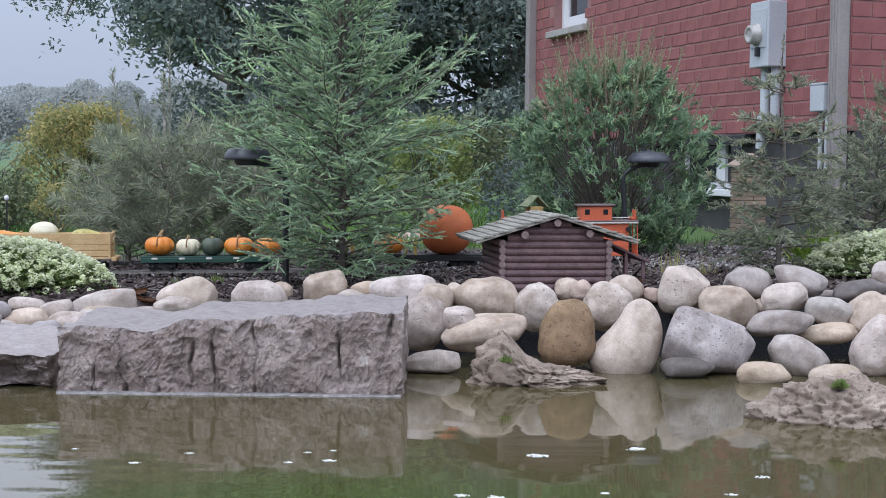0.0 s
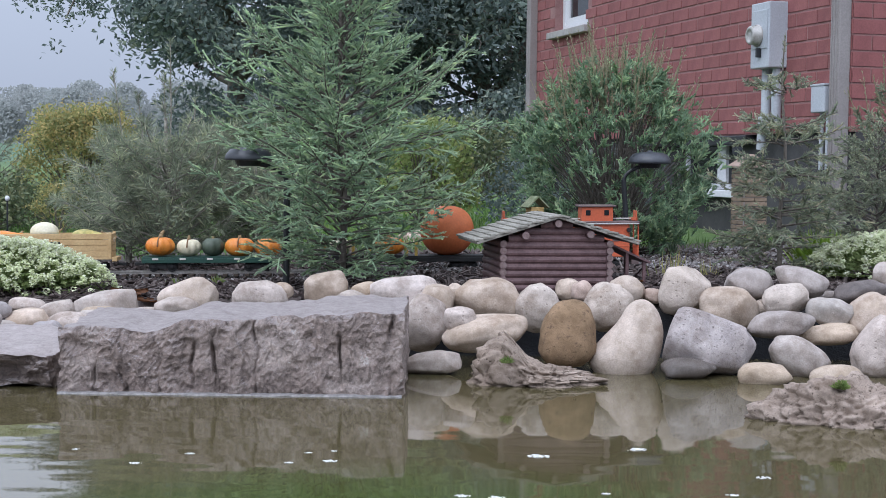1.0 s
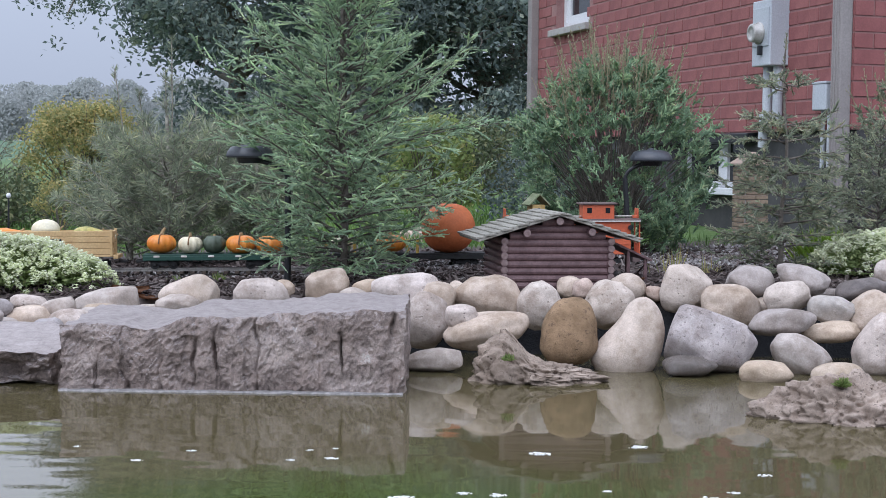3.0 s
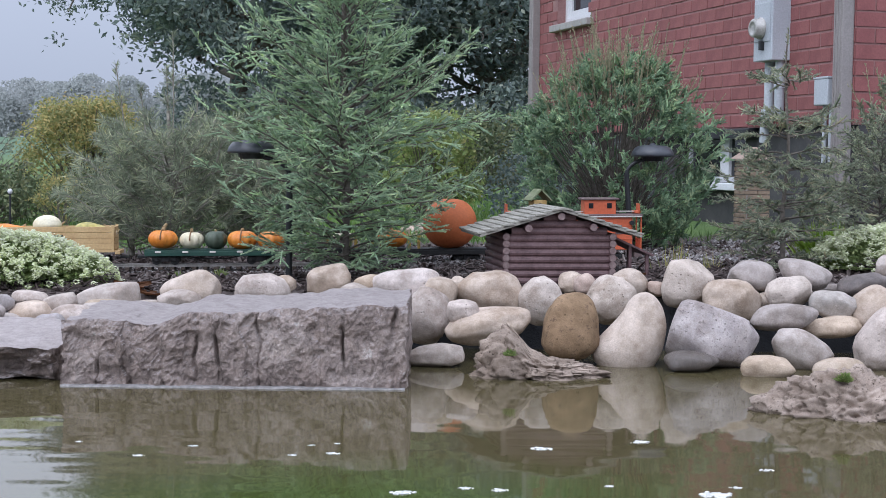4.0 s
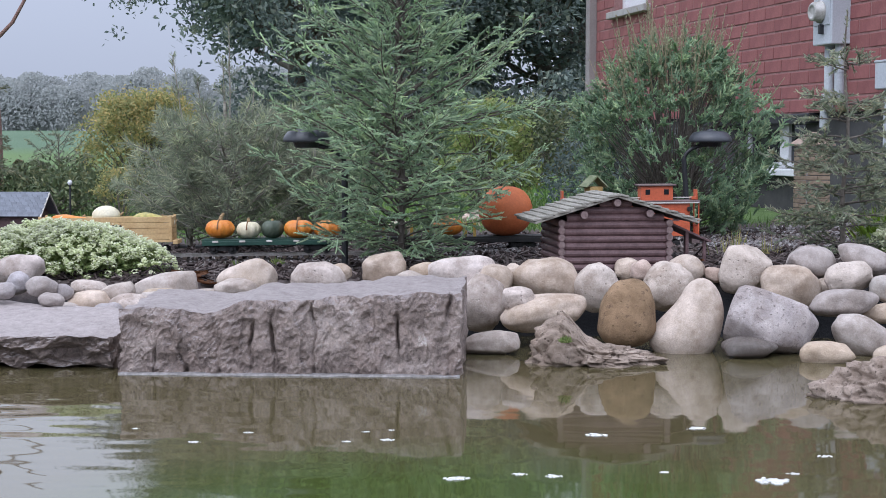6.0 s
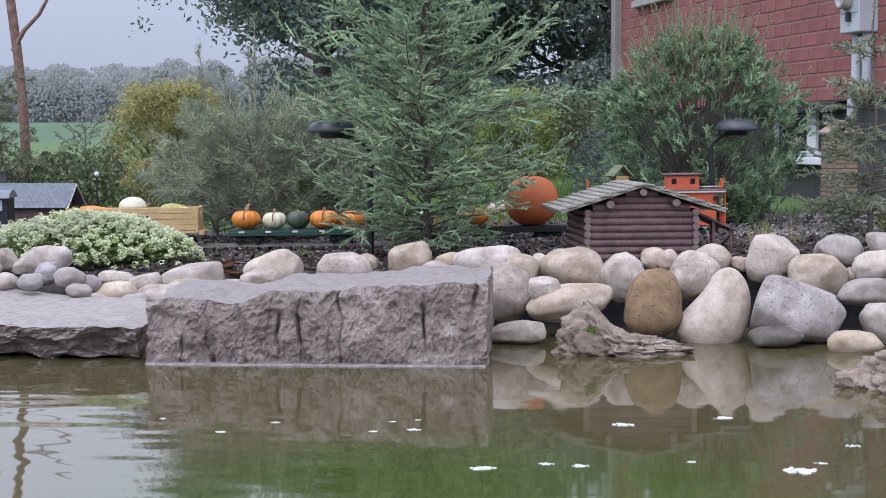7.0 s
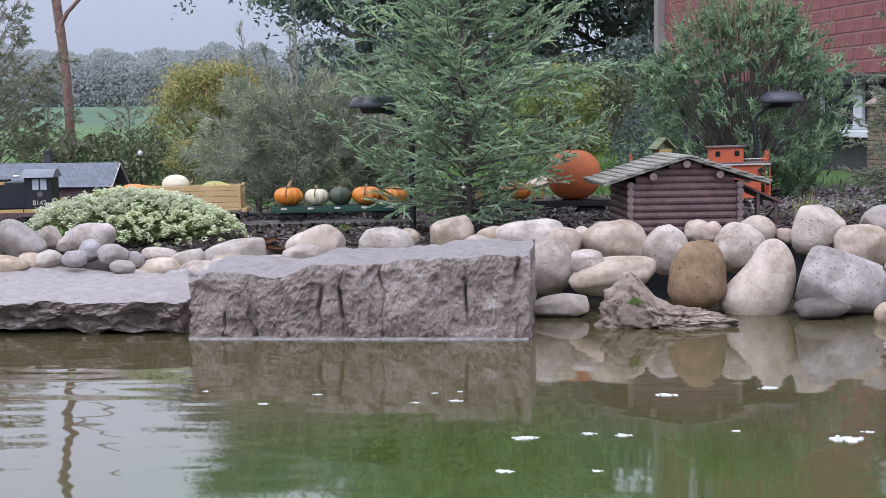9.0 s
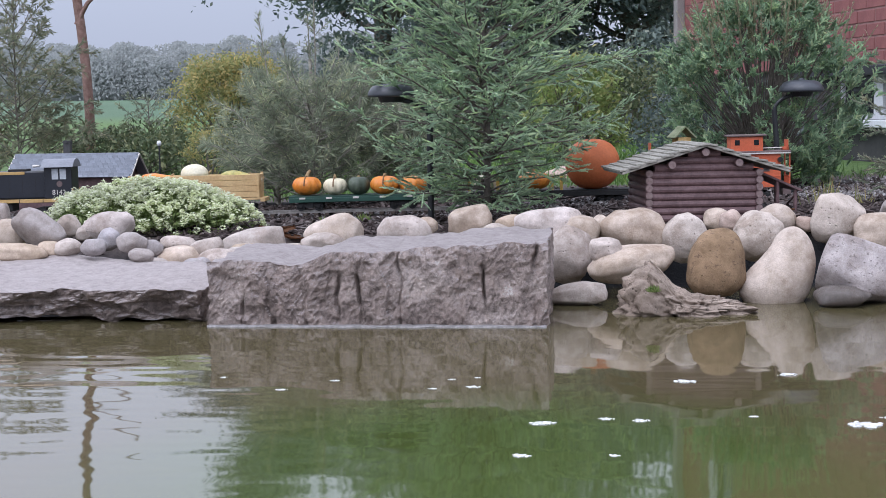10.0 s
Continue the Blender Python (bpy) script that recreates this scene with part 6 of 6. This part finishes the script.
# tall bare-stemmed pine
p = Plant(91)
pts = [Vector((0.05 * math.sin(z * 1.9 + 0.9) - 0.02 * z, 0, z)) for z in np.linspace(-0.1, 5.2, 22)]
p.limb(pts, 0.032, 0.022, 12)
p.limb([Vector((-0.02, -0.01, 0.93)), Vector((0.06, -0.02, 1.06)), Vector((0.16, -0.02, 1.16)), Vector((0.30, 0, 1.42))], 0.017, 0.010, 8)
p.limb([Vector((0.03, 0, 2.2)), Vector((-0.3, 0.1, 2.6)), Vector((-0.7, 0.1, 2.8))], 0.015, 0.006, 8)
for k in range(40):
    c = Vector((p.rnd.gauss(0, 0.7), p.rnd.gauss(0, 0.6), 5.0 + p.rnd.gauss(0, 0.5)))
    p.limb([Vector((-0.05, 0, 4.4 + p.rnd.random() * 0.7)), c], 0.012, 0.004, 5)
    p.needles(c - Vector((0, 0, 0.1)), c + Vector((0, 0, 0.1)), 60, 0.12, 0.008, 1.2, 0.4)
M_REDBARK = surface("reddish_pine_bark", (0.17, 0.095, 0.075), (0.30, 0.19, 0.16), 26, 0.9, bump=0.7, dist=0.01)
p.finish("pine", (-3.28, 9.2, 0.2), "tall slim pine with bare reddish trunk", "tree", M_PINEN, M_REDBARK)


def broadleaf(seed, at, height, radius, label, mat=M_DARKLEAF, leaves=26000, size=0.12, low=0.12, bough=None):
    """A large deciduous tree: forking limbs, leaves in uneven clumps with sky between them."""
    p = Plant(seed)
    r = p.rnd
    tips = []

    def grow(a, d, ln, rad, depth):
        b = a + d * ln
        mid = (a + b) / 2 + Vector((r.uniform(-1, 1), r.uniform(-1, 1), r.uniform(-0.5, 0.5))) * ln * 0.08
        p.limb([a, mid, b], rad, rad * 0.65, 7 if depth > 3 else 4)
        if depth <= 3:
            tips.append((b, ln))
            tips.append((mid, ln))
            tips.append((b + (b - a) * 0.35, ln))
        if depth == 0:
            return
        for _ in range(3 if depth > 1 else 2):
            e = (d + Vector((r.uniform(-0.9, 0.9), r.uniform(-0.9, 0.9), r.uniform(-0.45, 0.6)))).normalized()
            grow(b, e, ln * r.uniform(0.62, 0.82), rad * 0.6, depth - 1)

    grow(Vector((0, 0, -0.2)), Vector((0, 0, 1)), height * 0.2, height * 0.022, 5)
    for k in range(9):
        a = Vector((0, 0, height * (low + 0.05 * k)))
        ang = k * 2.3
        grow(a, Vector((math.cos(ang), math.sin(ang), r.uniform(-0.1, 0.35))).normalized(), radius * 0.36, height * 0.008, 3)
    if bough:
        a, tip = Vector((0, 0, height * 0.5)), Vector(bough)
        pts = [a.lerp(tip, s) + Vector((0, 0, 1.1 * math.sin(math.pi * s))) for s in np.linspace(0, 1, 9)]
        p.limb(pts, 0.07, 0.012, 5)
        for k in range(70):
            c = pts[-1 - (k % 3)].lerp(pts[-2 - (k % 3)], r.random()) + Vector((r.gauss(0, 0.2), r.gauss(0, 0.2), r.uniform(-0.45, 0.1)))
            for _ in range(22):
                p.leaf(c + Vector((r.gauss(0, 0.08), r.gauss(0, 0.08), r.gauss(0, 0.07))), size * 0.7, 0.5)
    per = max(4, int(leaves / len(tips)))
    for c, ln in tips:
        for _ in range(per):
            v = Vector((r.gauss(0, 1), r.gauss(0, 1), r.gauss(0, 0.75))) * max(0.2, ln * 0.34)
            p.leaf(c + v, size, 0.6)
    return p.finish("broadleaf_tree", at, label, "tree", mat, group="trees behind the garden")


broadleaf(101, (-3.15, 22.0, 0.2), 9.0, 3.2, "large dark green deciduous tree", leaves=80000, size=0.082, bough=(-2.05, -2.0, 2.3))
broadleaf(103, (-0.4, 24.0, 0.2), 10.0, 4.0, "large dark deciduous tree with spreading limbs", leaves=36000, size=0.10)
broadleaf(105, (1.9, 25.0, 0.2), 9.0, 3.8, "large dark deciduous tree behind the house", leaves=34000, size=0.10)
broadleaf(109, (0.75, 23.0, 0.2), 8.0, 3.2, "dark deciduous tree between larch and house", leaves=26000, size=0.10)
broadleaf(107, (-1.4, 30.0, 0.3), 9.0, 4.4, "dark deciduous tree standing farther back", leaves=24000, size=0.16)

# ragged scrub along the lawn and woods beyond the field
def scrub(name, seed, n, xs, ys, hs, size, mat, label, mounds):
    r = random.Random(seed)
    p = Plant(seed)
    tops = [(r.uniform(*xs), r.uniform(*ys), r.uniform(*hs), r.uniform(0.5, 1.0)) for _ in range(mounds)]
    for _ in range(n):
        x, y, h, w = tops[r.randrange(mounds)]
        a, q, s = r.uniform(0, 6.28), r.random() ** 0.5, r.random() ** 0.7
        rad = h * 0.62 * w * math.sqrt(max(0.03, 1 - (s - 0.35) ** 2 * 2.2)) * q
        px_, py_ = x + math.cos(a) * rad, y + math.sin(a) * rad
        p.leaf(Vector((px_, py_, ground_z(px_, py_) + h * s)), size, *((0.9, 2.4) if "wood" in name else (0.4, 0.0)))
    ob = put(name, mesh_of(name, p.lv, p.lf, mat))
    tagged(ob, label, "woods" if "wood" in name else "scrub", kind="stuff")


# Far leaves are greyed and paled in their colour to stand for haze.
M_HAZE_TINT = foliage("haze_paled_foliage", (0.33, 0.35, 0.343), (0.345, 0.363, 0.352), (0.36, 0.37, 0.35), 0.35)
M_SCRUB = foliage("dry_scrub", (0.075, 0.085, 0.05), (0.15, 0.145, 0.085), (0.22, 0.17, 0.10))
scrub("far_woods", 111, 150000, (-88, -8), (160, 184), (4.6, 7.4), 0.36, M_HAZE_TINT, "grey-green woods beyond the field, haze painted into their colour", 210)
scrub("far_woods", 113, 9000, (30, 220), (150, 185), (6, 9), 1.2, M_HAZE_TINT, "grey-green woods beyond the field, haze painted into their colour", 80)
scrub("scrub", 115, 16000, (-9, 3), (15, 19), (0.12, 0.30), 0.04, M_SCRUB, "ragged dry scrub along the lawn's far edge", 60)
scrub("scrub", 117, 14000, (-3.6, 4), (19.5, 21.5), (0.7, 1.5), 0.08, M_DARKLEAF, "dark undergrowth below the large trees", 45)


# ---------------------------------------------------------------- white alyssum mounds
M_PETAL = foliage("white_petals", (0.66, 0.72, 0.44), (0.82, 0.84, 0.64), (0.88, 0.88, 0.76), 0.45)
M_ALYLEAF = foliage("alyssum_leaves", (0.18, 0.25, 0.09), (0.32, 0.40, 0.16), (0.42, 0.47, 0.21), 0.4)


def alyssum(seed, at, rx, ry, h, label, heads):
    r = random.Random(seed)
    fl, lf = Plant(seed), Plant(seed + 1)
    for k in range(heads):
        a, q = r.uniform(0, 6.28), r.random() ** 0.55
        bumpy = 1 + 0.22 * noise.noise(Vector((math.cos(a) * q * 2.2 + seed, math.sin(a) * q * 2.2, 1)))
        z = h * math.sqrt(max(0.0, 1 - q * q)) * bumpy
        c = Vector((math.cos(a) * q * rx * bumpy, math.sin(a) * q * ry * bumpy, z + r.uniform(-0.004, 0.022)))
        nrm = Vector((c.x / rx ** 2, c.y / ry ** 2, c.z / h ** 2 + 4)).normalized()
        lf.limb([c * 0.55, c * 0.8, c], 0.0012, 0.0008, 3)
        size = r.uniform(0.009, 0.014)
        for _ in range(23):
            v = Vector((r.gauss(0, 1), r.gauss(0, 1), r.gauss(0, 1)))
            v = v.normalized() + nrm * 0.35
            fl.leaf(c + v * size * 0.72, 0.0100, 1.6)
        for _ in range(9):
            lf.leaf(c * r.uniform(0.6, 0.93) + Vector((r.gauss(0, 0.008), r.gauss(0, 0.008), 0)), 0.014, 0.3)
    ob = thing("alyssum", Matrix.Translation(at), label, "flowers", "alyssum mounds")
    put("leaves", mesh_of("leaves", lf.wv + lf.lv, lf.wf + [tuple(i + len(lf.wv) for i in f) for f in lf.lf], M_ALYLEAF), ob)
    put("blossoms", mesh_of("blossoms", fl.lv, fl.lf, M_PETAL), ob, label="small white blossom heads")
    return ob


alyssum(121, (-1.47, 4.80, 0.135), 0.385, 0.22, 0.175, "wide mound of white alyssum in full bloom", 1300)
alyssum(123, (1.555, 4.88, 0.22), 0.33, 0.2, 0.145, "mound of white alyssum among bright leaves", 1000)

# ---------------------------------------------------------------- dark edging between bed and lawn
M_EDGE = surface("dark_edging", (0.035, 0.028, 0.026), (0.065, 0.055, 0.052), 25, 0.8, bump=0.3)
eb = bmesh.new()
for k in range(14):
    xa, xb = -2.1 + 0.1 * k, -2.0 + 0.1 * k
    rod_bm((xa, 7.55 + 0.02 * math.sin(xa * 5), 0.168), (xb, 7.55 + 0.02 * math.sin(xb * 5), 0.168), 0.020, seg=10, bm=eb)
tagged(put("garden_edging", from_bm("garden_edging", eb, M_EDGE, True)), "low dark garden edging between mulch and lawn", "edging")

# ---------------------------------------------------------------- small plants
M_LIME = foliage("lime_leaves", (0.16, 0.28, 0.03), (0.30, 0.45, 0.06), (0.42, 0.52, 0.1))
M_MOSS = foliage("moss", (0.12, 0.18, 0.05), (0.24, 0.31, 0.10), (0.36, 0.38, 0.16), 0.4)
M_GRASS = foliage("grass_blades", (0.075, 0.15, 0.035), (0.16, 0.28, 0.07), (0.26, 0.34, 0.10))


def tuft(name, seed, at, n, length, spread, mat, label, width=0.004, bark=None):
    p = Plant(seed)
    for _ in range(n):
        a, q = p.rnd.uniform(0, 6.28), p.rnd.random()
        d = Vector((math.cos(a) * q * spread, math.sin(a) * q * spread, 1)).normalized()
        p.sliver(Vector((p.rnd.gauss(0, 1) * length * 0.18, p.rnd.gauss(0, 1) * length * 0.18, 0)), d, length * p.rnd.uniform(0.5, 1.1), width)
    p.finish(name, at, label, "plant", mat, crown="foliage")


tuft("lime_plant", 131, (1.36, 5.15, 0.21), 520, 0.165, 1.3, M_LIME, "bright lime-green leafy plant behind the alyssum", 0.011)
tuft("moss_tuft", 133, (0.172, 3.80, 0.070), 260, 0.022, 3.0, M_MOSS, "small tuft of moss in a rock hollow", 0.003)
tuft("moss_tuft", 135, (0.925, 3.33, 0.085), 420, 0.022, 3.5, M_MOSS, "small green plants growing in a rock hollow", 0.006)
tuft("weed", 137, (0.78, 4.95, 0.19), 34, 0.13, 0.45, M_YELLOW, "thin yellowing weed stalks in the mulch", 0.004)
tuft("weed", 139, (0.93, 5.05, 0.195), 30, 0.09, 1.2, M_YELLOW, "small arching dry weed in the mulch", 0.003)
tuft("weed", 141, (-0.80, 5.15, 0.155), 60, 0.035, 2.0, M_MOSS, "low green weeds beside the track", 0.005)
for k, (x, y) in enumerate(((-0.96, 5.2), (-0.62, 5.12), (-1.05, 5.65), (0.5, 5.75), (0.95, 5.8), (1.15, 5.3))):
    tuft("weed", 143 + k, (x, y, ground_z(x, y) - 0.01), 50, 0.04, 1.8, M_MOSS, "low green weeds in the mulch", 0.006)


# ---------------------------------------------------------------- model buildings and loose rocks
M_SLATE = surface("blue_grey_slate", (0.13, 0.145, 0.175), (0.21, 0.225, 0.26), 20, 0.6, vary=0.3, bump=0.1)
shed = thing("model_shed", pose(-2.18, 6.05, 0.14, 0, 0, 3), "low miniature shed with blue-grey slate roof", "model house")
part("wall", box_bm(0.46, 0.24, 0.16, (0, 0.0, 0.08), 0.002), M_LOG, shed)
gb = bmesh.new()
for x in (-0.228, 0.228):
    vs = [gb.verts.new(q) for q in ((x, -0.119, 0.159), (x, 0.119, 0.159), (x, 0, 0.233))]
    gb.faces.new(vs)
bmesh.ops.solidify(gb, geom=list(gb.faces), thickness=0.006)
part("gable", gb, M_LOG, shed)
sl_len = math.hypot(0.145, 0.09)
slate_me = from_bm("slate", box_bm(0.0215, sl_len / 9 * 1.4, 0.003, (0, 0, 0), 0.0005), M_SLATE)
for s in (-1, 1):
    rot = Matrix.Rotation(-s * math.atan2(0.09, 0.145), 3, "X")
    mid = Vector((0, s * 0.0725, 0.193))
    rf = part("roof", box_bm(0.53, sl_len, 0.005, mid, 0.0005, rot=rot), M_SLATE, shed)
    for r in range(9 if s < 0 else 0):
        for c in range(24):
            pos = Vector((-0.253 + c * 0.022 + (0.005 if r % 2 else -0.005), s * (-sl_len / 2 + (r + 0.5) * sl_len / 9), 0.0048))
            put("slate", slate_me, rf, Matrix.Translation(mid + rot @ pos) @ rot.to_4x4() @ pose(0, 0, 0, -s * 5, 0, 0))
part("ridge", rod_bm((-0.268, 0, 0.2415), (0.268, 0, 0.2415), 0.005, seg=8), M_SLATE, shed)
for x in (-0.268, 0.268):
    for s in (-1, 1):
        part("bargeboard", rod_bm((x, s * 0.15, 0.146), (x, 0, 0.241), 0.0035, seg=6), M_LETTER, shed)
ch = part("chimney", box_bm(0.03, 0.03, 0.07, (-0.06, 0.06, 0.255), 0.002), M_FOUND, shed)
part("chimney_pot", rod_bm((-0.06, 0.06, 0.288), (-0.06, 0.06, 0.30), 0.02, seg=10), M_FOUND, ch)
post = thing("model_lamp_post", pose(-1.88, 6.25, 0.14), "tiny lamp post with a white globe", "model lamp")
part("pole", rod_bm((0, 0, 0), (0, 0, 0.27), 0.004, seg=8), M_BLACK, post)
part("globe", lathe_bm([(0.001, 0.268), (0.008, 0.271), (0.011, 0.28), (0.008, 0.289), (0.001, 0.292)], 14), M_WHITE, post, smooth=True)

grey = thing("model_house", pose(1.96, 5.75, 0.215, 0, 0, 4), "miniature grey model house with a pale roof", "model house")
part("wall", box_bm(0.28, 0.24, 0.19, (0, 0, 0.095), 0.003), M_GREYROOF, grey)
for s in (-1, 1):
    part("roof", box_bm(0.19, 0.28, 0.008, (s * 0.075, 0, 0.245), 0.002, rot=Matrix.Rotation(s * 0.72, 3, "Y")), M_SILL, grey, "pale grey roof")

def boulder(x, y, z, sx, sy, sz, seed, mat, label):
    bm = lump(5)
    off = Vector((seed, seed * 2.1, seed * 0.7))
    for v in bm.verts:
        d = v.co.normalized()
        n = 1 + 0.22 * noise.noise(d * 1.2 + off) + 0.08 * noise.noise(d * 3 + off) + 0.02 * noise.noise(d * 9 + off)
        v.co = Vector((d.x * sx, d.y * sy, d.z * sz)) * n
    tagged(put("boulder", from_bm("boulder", bm, mat, True), m=pose(x, y, z)), label, "rock")


boulder(-0.05, 7.5, 0.195, 0.17, 0.12, 0.065, 4, STONE["pink"], "smooth tan boulder lying on the lawn")
boulder(0.02, 7.75, 0.2, 0.10, 0.09, 0.05, 7, STONE["beige"], "small tan boulder lying on the lawn")


# ---------------------------------------------------------------- mulch, gravel, dead leaves, grass, foam
def chip_field(name, seed, n, xs, ys, lens, wid, thick, mat, label, flat=0.35):
    r = random.Random(seed)
    vs, fs = [], []
    for _ in range(n):
        x, y = r.uniform(*xs), r.uniform(*ys)
        m = Matrix.Translation((x, y, ground_z(x, y) + r.uniform(0.0, 0.012))) @ Euler((r.gauss(0, flat), r.gauss(0, flat), r.uniform(0, 3.14))).to_matrix().to_4x4()
        a, b, c = r.uniform(*lens) / 2, wid * r.uniform(0.5, 1.5) / 2, thick * r.uniform(0.6, 1.4) / 2
        i = len(vs)
        k = r.uniform(0.4, 1.0)
        vs += [m @ Vector(q) for q in ((-a, -b, -c), (a, -b * k, -c), (a, b * k, -c), (-a, b, -c), (-a, -b, c), (a, -b * k, c), (a, b * k, c), (-a, b, c))]
        fs += [tuple(i + j for j in q) for q in ((0, 3, 2, 1), (4, 5, 6, 7), (0, 1, 5, 4), (1, 2, 6, 5), (2, 3, 7, 6), (3, 0, 4, 7))]
    tagged(put(name, mesh_of(name, vs, fs, mat)), label, "ground cover", kind="stuff")


M_CHIP = foliage("bark_chips", (0.030, 0.021, 0.019), (0.105, 0.080, 0.074), (0.21, 0.18, 0.165), 0.0)
M_GRAVEL = foliage("grey_gravel", (0.11, 0.10, 0.10), (0.28, 0.26, 0.25), (0.42, 0.40, 0.39), 0.0)
M_DRY = foliage("dry_leaves", (0.17, 0.075, 0.035), (0.30, 0.15, 0.08), (0.36, 0.22, 0.13), 0.2)
chip_field("mulch", 151, 13000, (-2.4, 2.2), (4.54, 6.4), (0.018, 0.065), 0.009, 0.005, M_CHIP, "shredded dark bark mulch")
chip_field("gravel", 153, 6500, (-2.6, 2.2), (5.3, 5.66), (0.008, 0.016), 0.010, 0.008, M_GRAVEL, "fine grey gravel under the track", 0.8)
chip_field("gravel", 155, 3500, (0.5, 2.0), (5.6, 6.6), (0.008, 0.018), 0.011, 0.008, M_GRAVEL, "fine grey gravel beside the bed", 0.8)


def dead_leaf(seed, x, y, size):
    r = random.Random(seed)
    bm = bmesh.new()
    grid = [[bm.verts.new((size * (i / 6 - 0.5) * 1.5, size * (j / 4 - 0.5) * math.sin(math.pi * (0.08 + 0.84 * i / 6)), size * (0.22 * abs(j / 4 - 0.5) * 2 + 0.25 * (i / 6 - 0.5) ** 2) + r.uniform(0, 0.05) * size)) for j in range(5)] for i in range(7)]
    for i in range(6):
        for j in range(4):
            bm.faces.new((grid[i][j], grid[i + 1][j], grid[i + 1][j + 1], grid[i][j + 1]))
    bmesh.ops.solidify(bm, geom=list(bm.faces), thickness=0.0008)
    ob = put("dead_leaf", from_bm("dead_leaf", bm, M_DRY, True), m=pose(x, y, ground_z(x, y) + 0.012, r.uniform(-15, 15), r.uniform(-15, 15), r.uniform(0, 180)))
    tagged(ob, "curled brown dead leaf lying on mulch", "leaf", "dead leaves")


for k, (x, y) in enumerate(((-1.0, 4.56), (-0.96, 4.60), (-1.04, 4.62), (-0.93, 4.55), (-1.08, 4.57), (-0.99, 4.66), (0.62, 4.62), (1.05, 4.7), (-0.2, 5.2))):
    dead_leaf(160 + k, x, y, 0.045 if k < 6 else 0.03)

r = random.Random(171)
p = Plant(171)
for _ in range(26000):
    x, y = r.uniform(-3.5, 2.2), 6.6 + r.random() ** 1.5 * 6
    if y < 7.1 and r.random() < 0.6 or x > 1.2 and y > 7:
        continue
    p.sliver(Vector((x, y, ground_z(x, y) - 0.004)), Vector((r.gauss(0, 0.35), r.gauss(0, 0.35), 1)).normalized(), r.uniform(0.03, 0.085), 0.006)
tagged(put("grass", mesh_of("grass", p.lv, p.lf, M_GRASS)), "green lawn grass blades", "grass", kind="stuff")

M_FOAM = surface("foam", (0.52, 0.52, 0.50), (0.72, 0.72, 0.70), 120, 0.25, bump=0.1)


def foam(seed, x, y, size):
    r = random.Random(seed)
    bm = bmesh.new()
    for _ in range(26):
        a, q = r.uniform(0, 6.28), r.random() ** 0.7
        s = size * r.uniform(0.12, 0.30) * (1.2 - 0.6 * q)
        m = Matrix.Translation((math.cos(a) * q * size, math.sin(a) * q * size * 0.7, 0.0005)) @ Matrix.Diagonal((s, s, s * 0.38, 1))
        bmesh.ops.create_icosphere(bm, subdivisions=2, radius=1, matrix=m)
    tagged(put("foam", from_bm("foam", bm, M_FOAM, True), m=pose(x, y, 0)), "small cluster of white foam bubbles on water", "foam", "foam on the pond")


for k, (x, y, q) in enumerate(((-0.07, 2.53, 0.016), (-0.10, 2.29, 0.012), (0.04, 2.57, 0.010), (0.10, 2.56, 0.012), (0.20, 2.93, 0.016), (0.41, 3.01, 0.015), (0.48, 2.54, 0.024),
                              (-0.22, 2.86, 0.010), (-0.30, 2.84, 0.007), (-0.51, 2.92, 0.007), (0.30, 2.60, 0.007), (0.05, 2.30, 0.008), (-0.60, 2.82, 0.009), (-0.27, 2.94, 0.006), (-0.22, 2.96, 0.006),
                              (0.62, 2.75, 0.010), (-0.75, 2.95, 0.006), (0.53, 2.6, 0.008))):
    foam(180 + k, x, y, 1.45 * q)


# ---------------------------------------------------------------- bricks of the house, course by course
BRICK = from_bm("brick", box_bm(0.024, 0.203, 0.0665, (0, 0, 0), 0.003), M_BRICK)
HEAD = from_bm("brick", box_bm(0.024, 0.0925, 0.0665, (0, 0, 0), 0.003), M_BRICK)
rest = bmesh.new()
rnd = random.Random(7)
COURSE, count = 0.077, 0
for c in range(40):
    z = HB + 0.038 + c * COURSE
    u = -0.1 if c % 2 else 0.0
    while u < HL:
        a, b = max(u, 0.0), min(u + 0.203, HL)
        u += 0.213
        if b - a < 0.05 or WIN[0] - 0.01 < (a + b) / 2 < WIN[1] + 0.01 and WIN[2] - 0.06 < z < WIN[3]:
            continue
        jx = rnd.uniform(-0.0015, 0.0015)
        if z < 1.95 and b - a > 0.2 and count < 300:
            put("brick", BRICK, wall_side, pose(0.006 + jx, (a + b) / 2, z, 0, 0, rnd.uniform(-0.3, 0.3)))
            count += 1
        else:
            box_bm(0.024, b - a, 0.0665, (0.006 + jx, (a + b) / 2, z), 0, rest)
    v = -0.1065 if c % 2 else 0.0
    while v < 2.4:
        a, b = max(v, 0.0), v + 0.203
        box_bm(b - a, 0.024, 0.0665, ((a + b) / 2, 0.006 + rnd.uniform(-0.0015, 0.0015), z), 0, rest)
        v += 0.213
tagged(put("bricks", from_bm("bricks", rest, M_BRICK), house), kind="stuff")
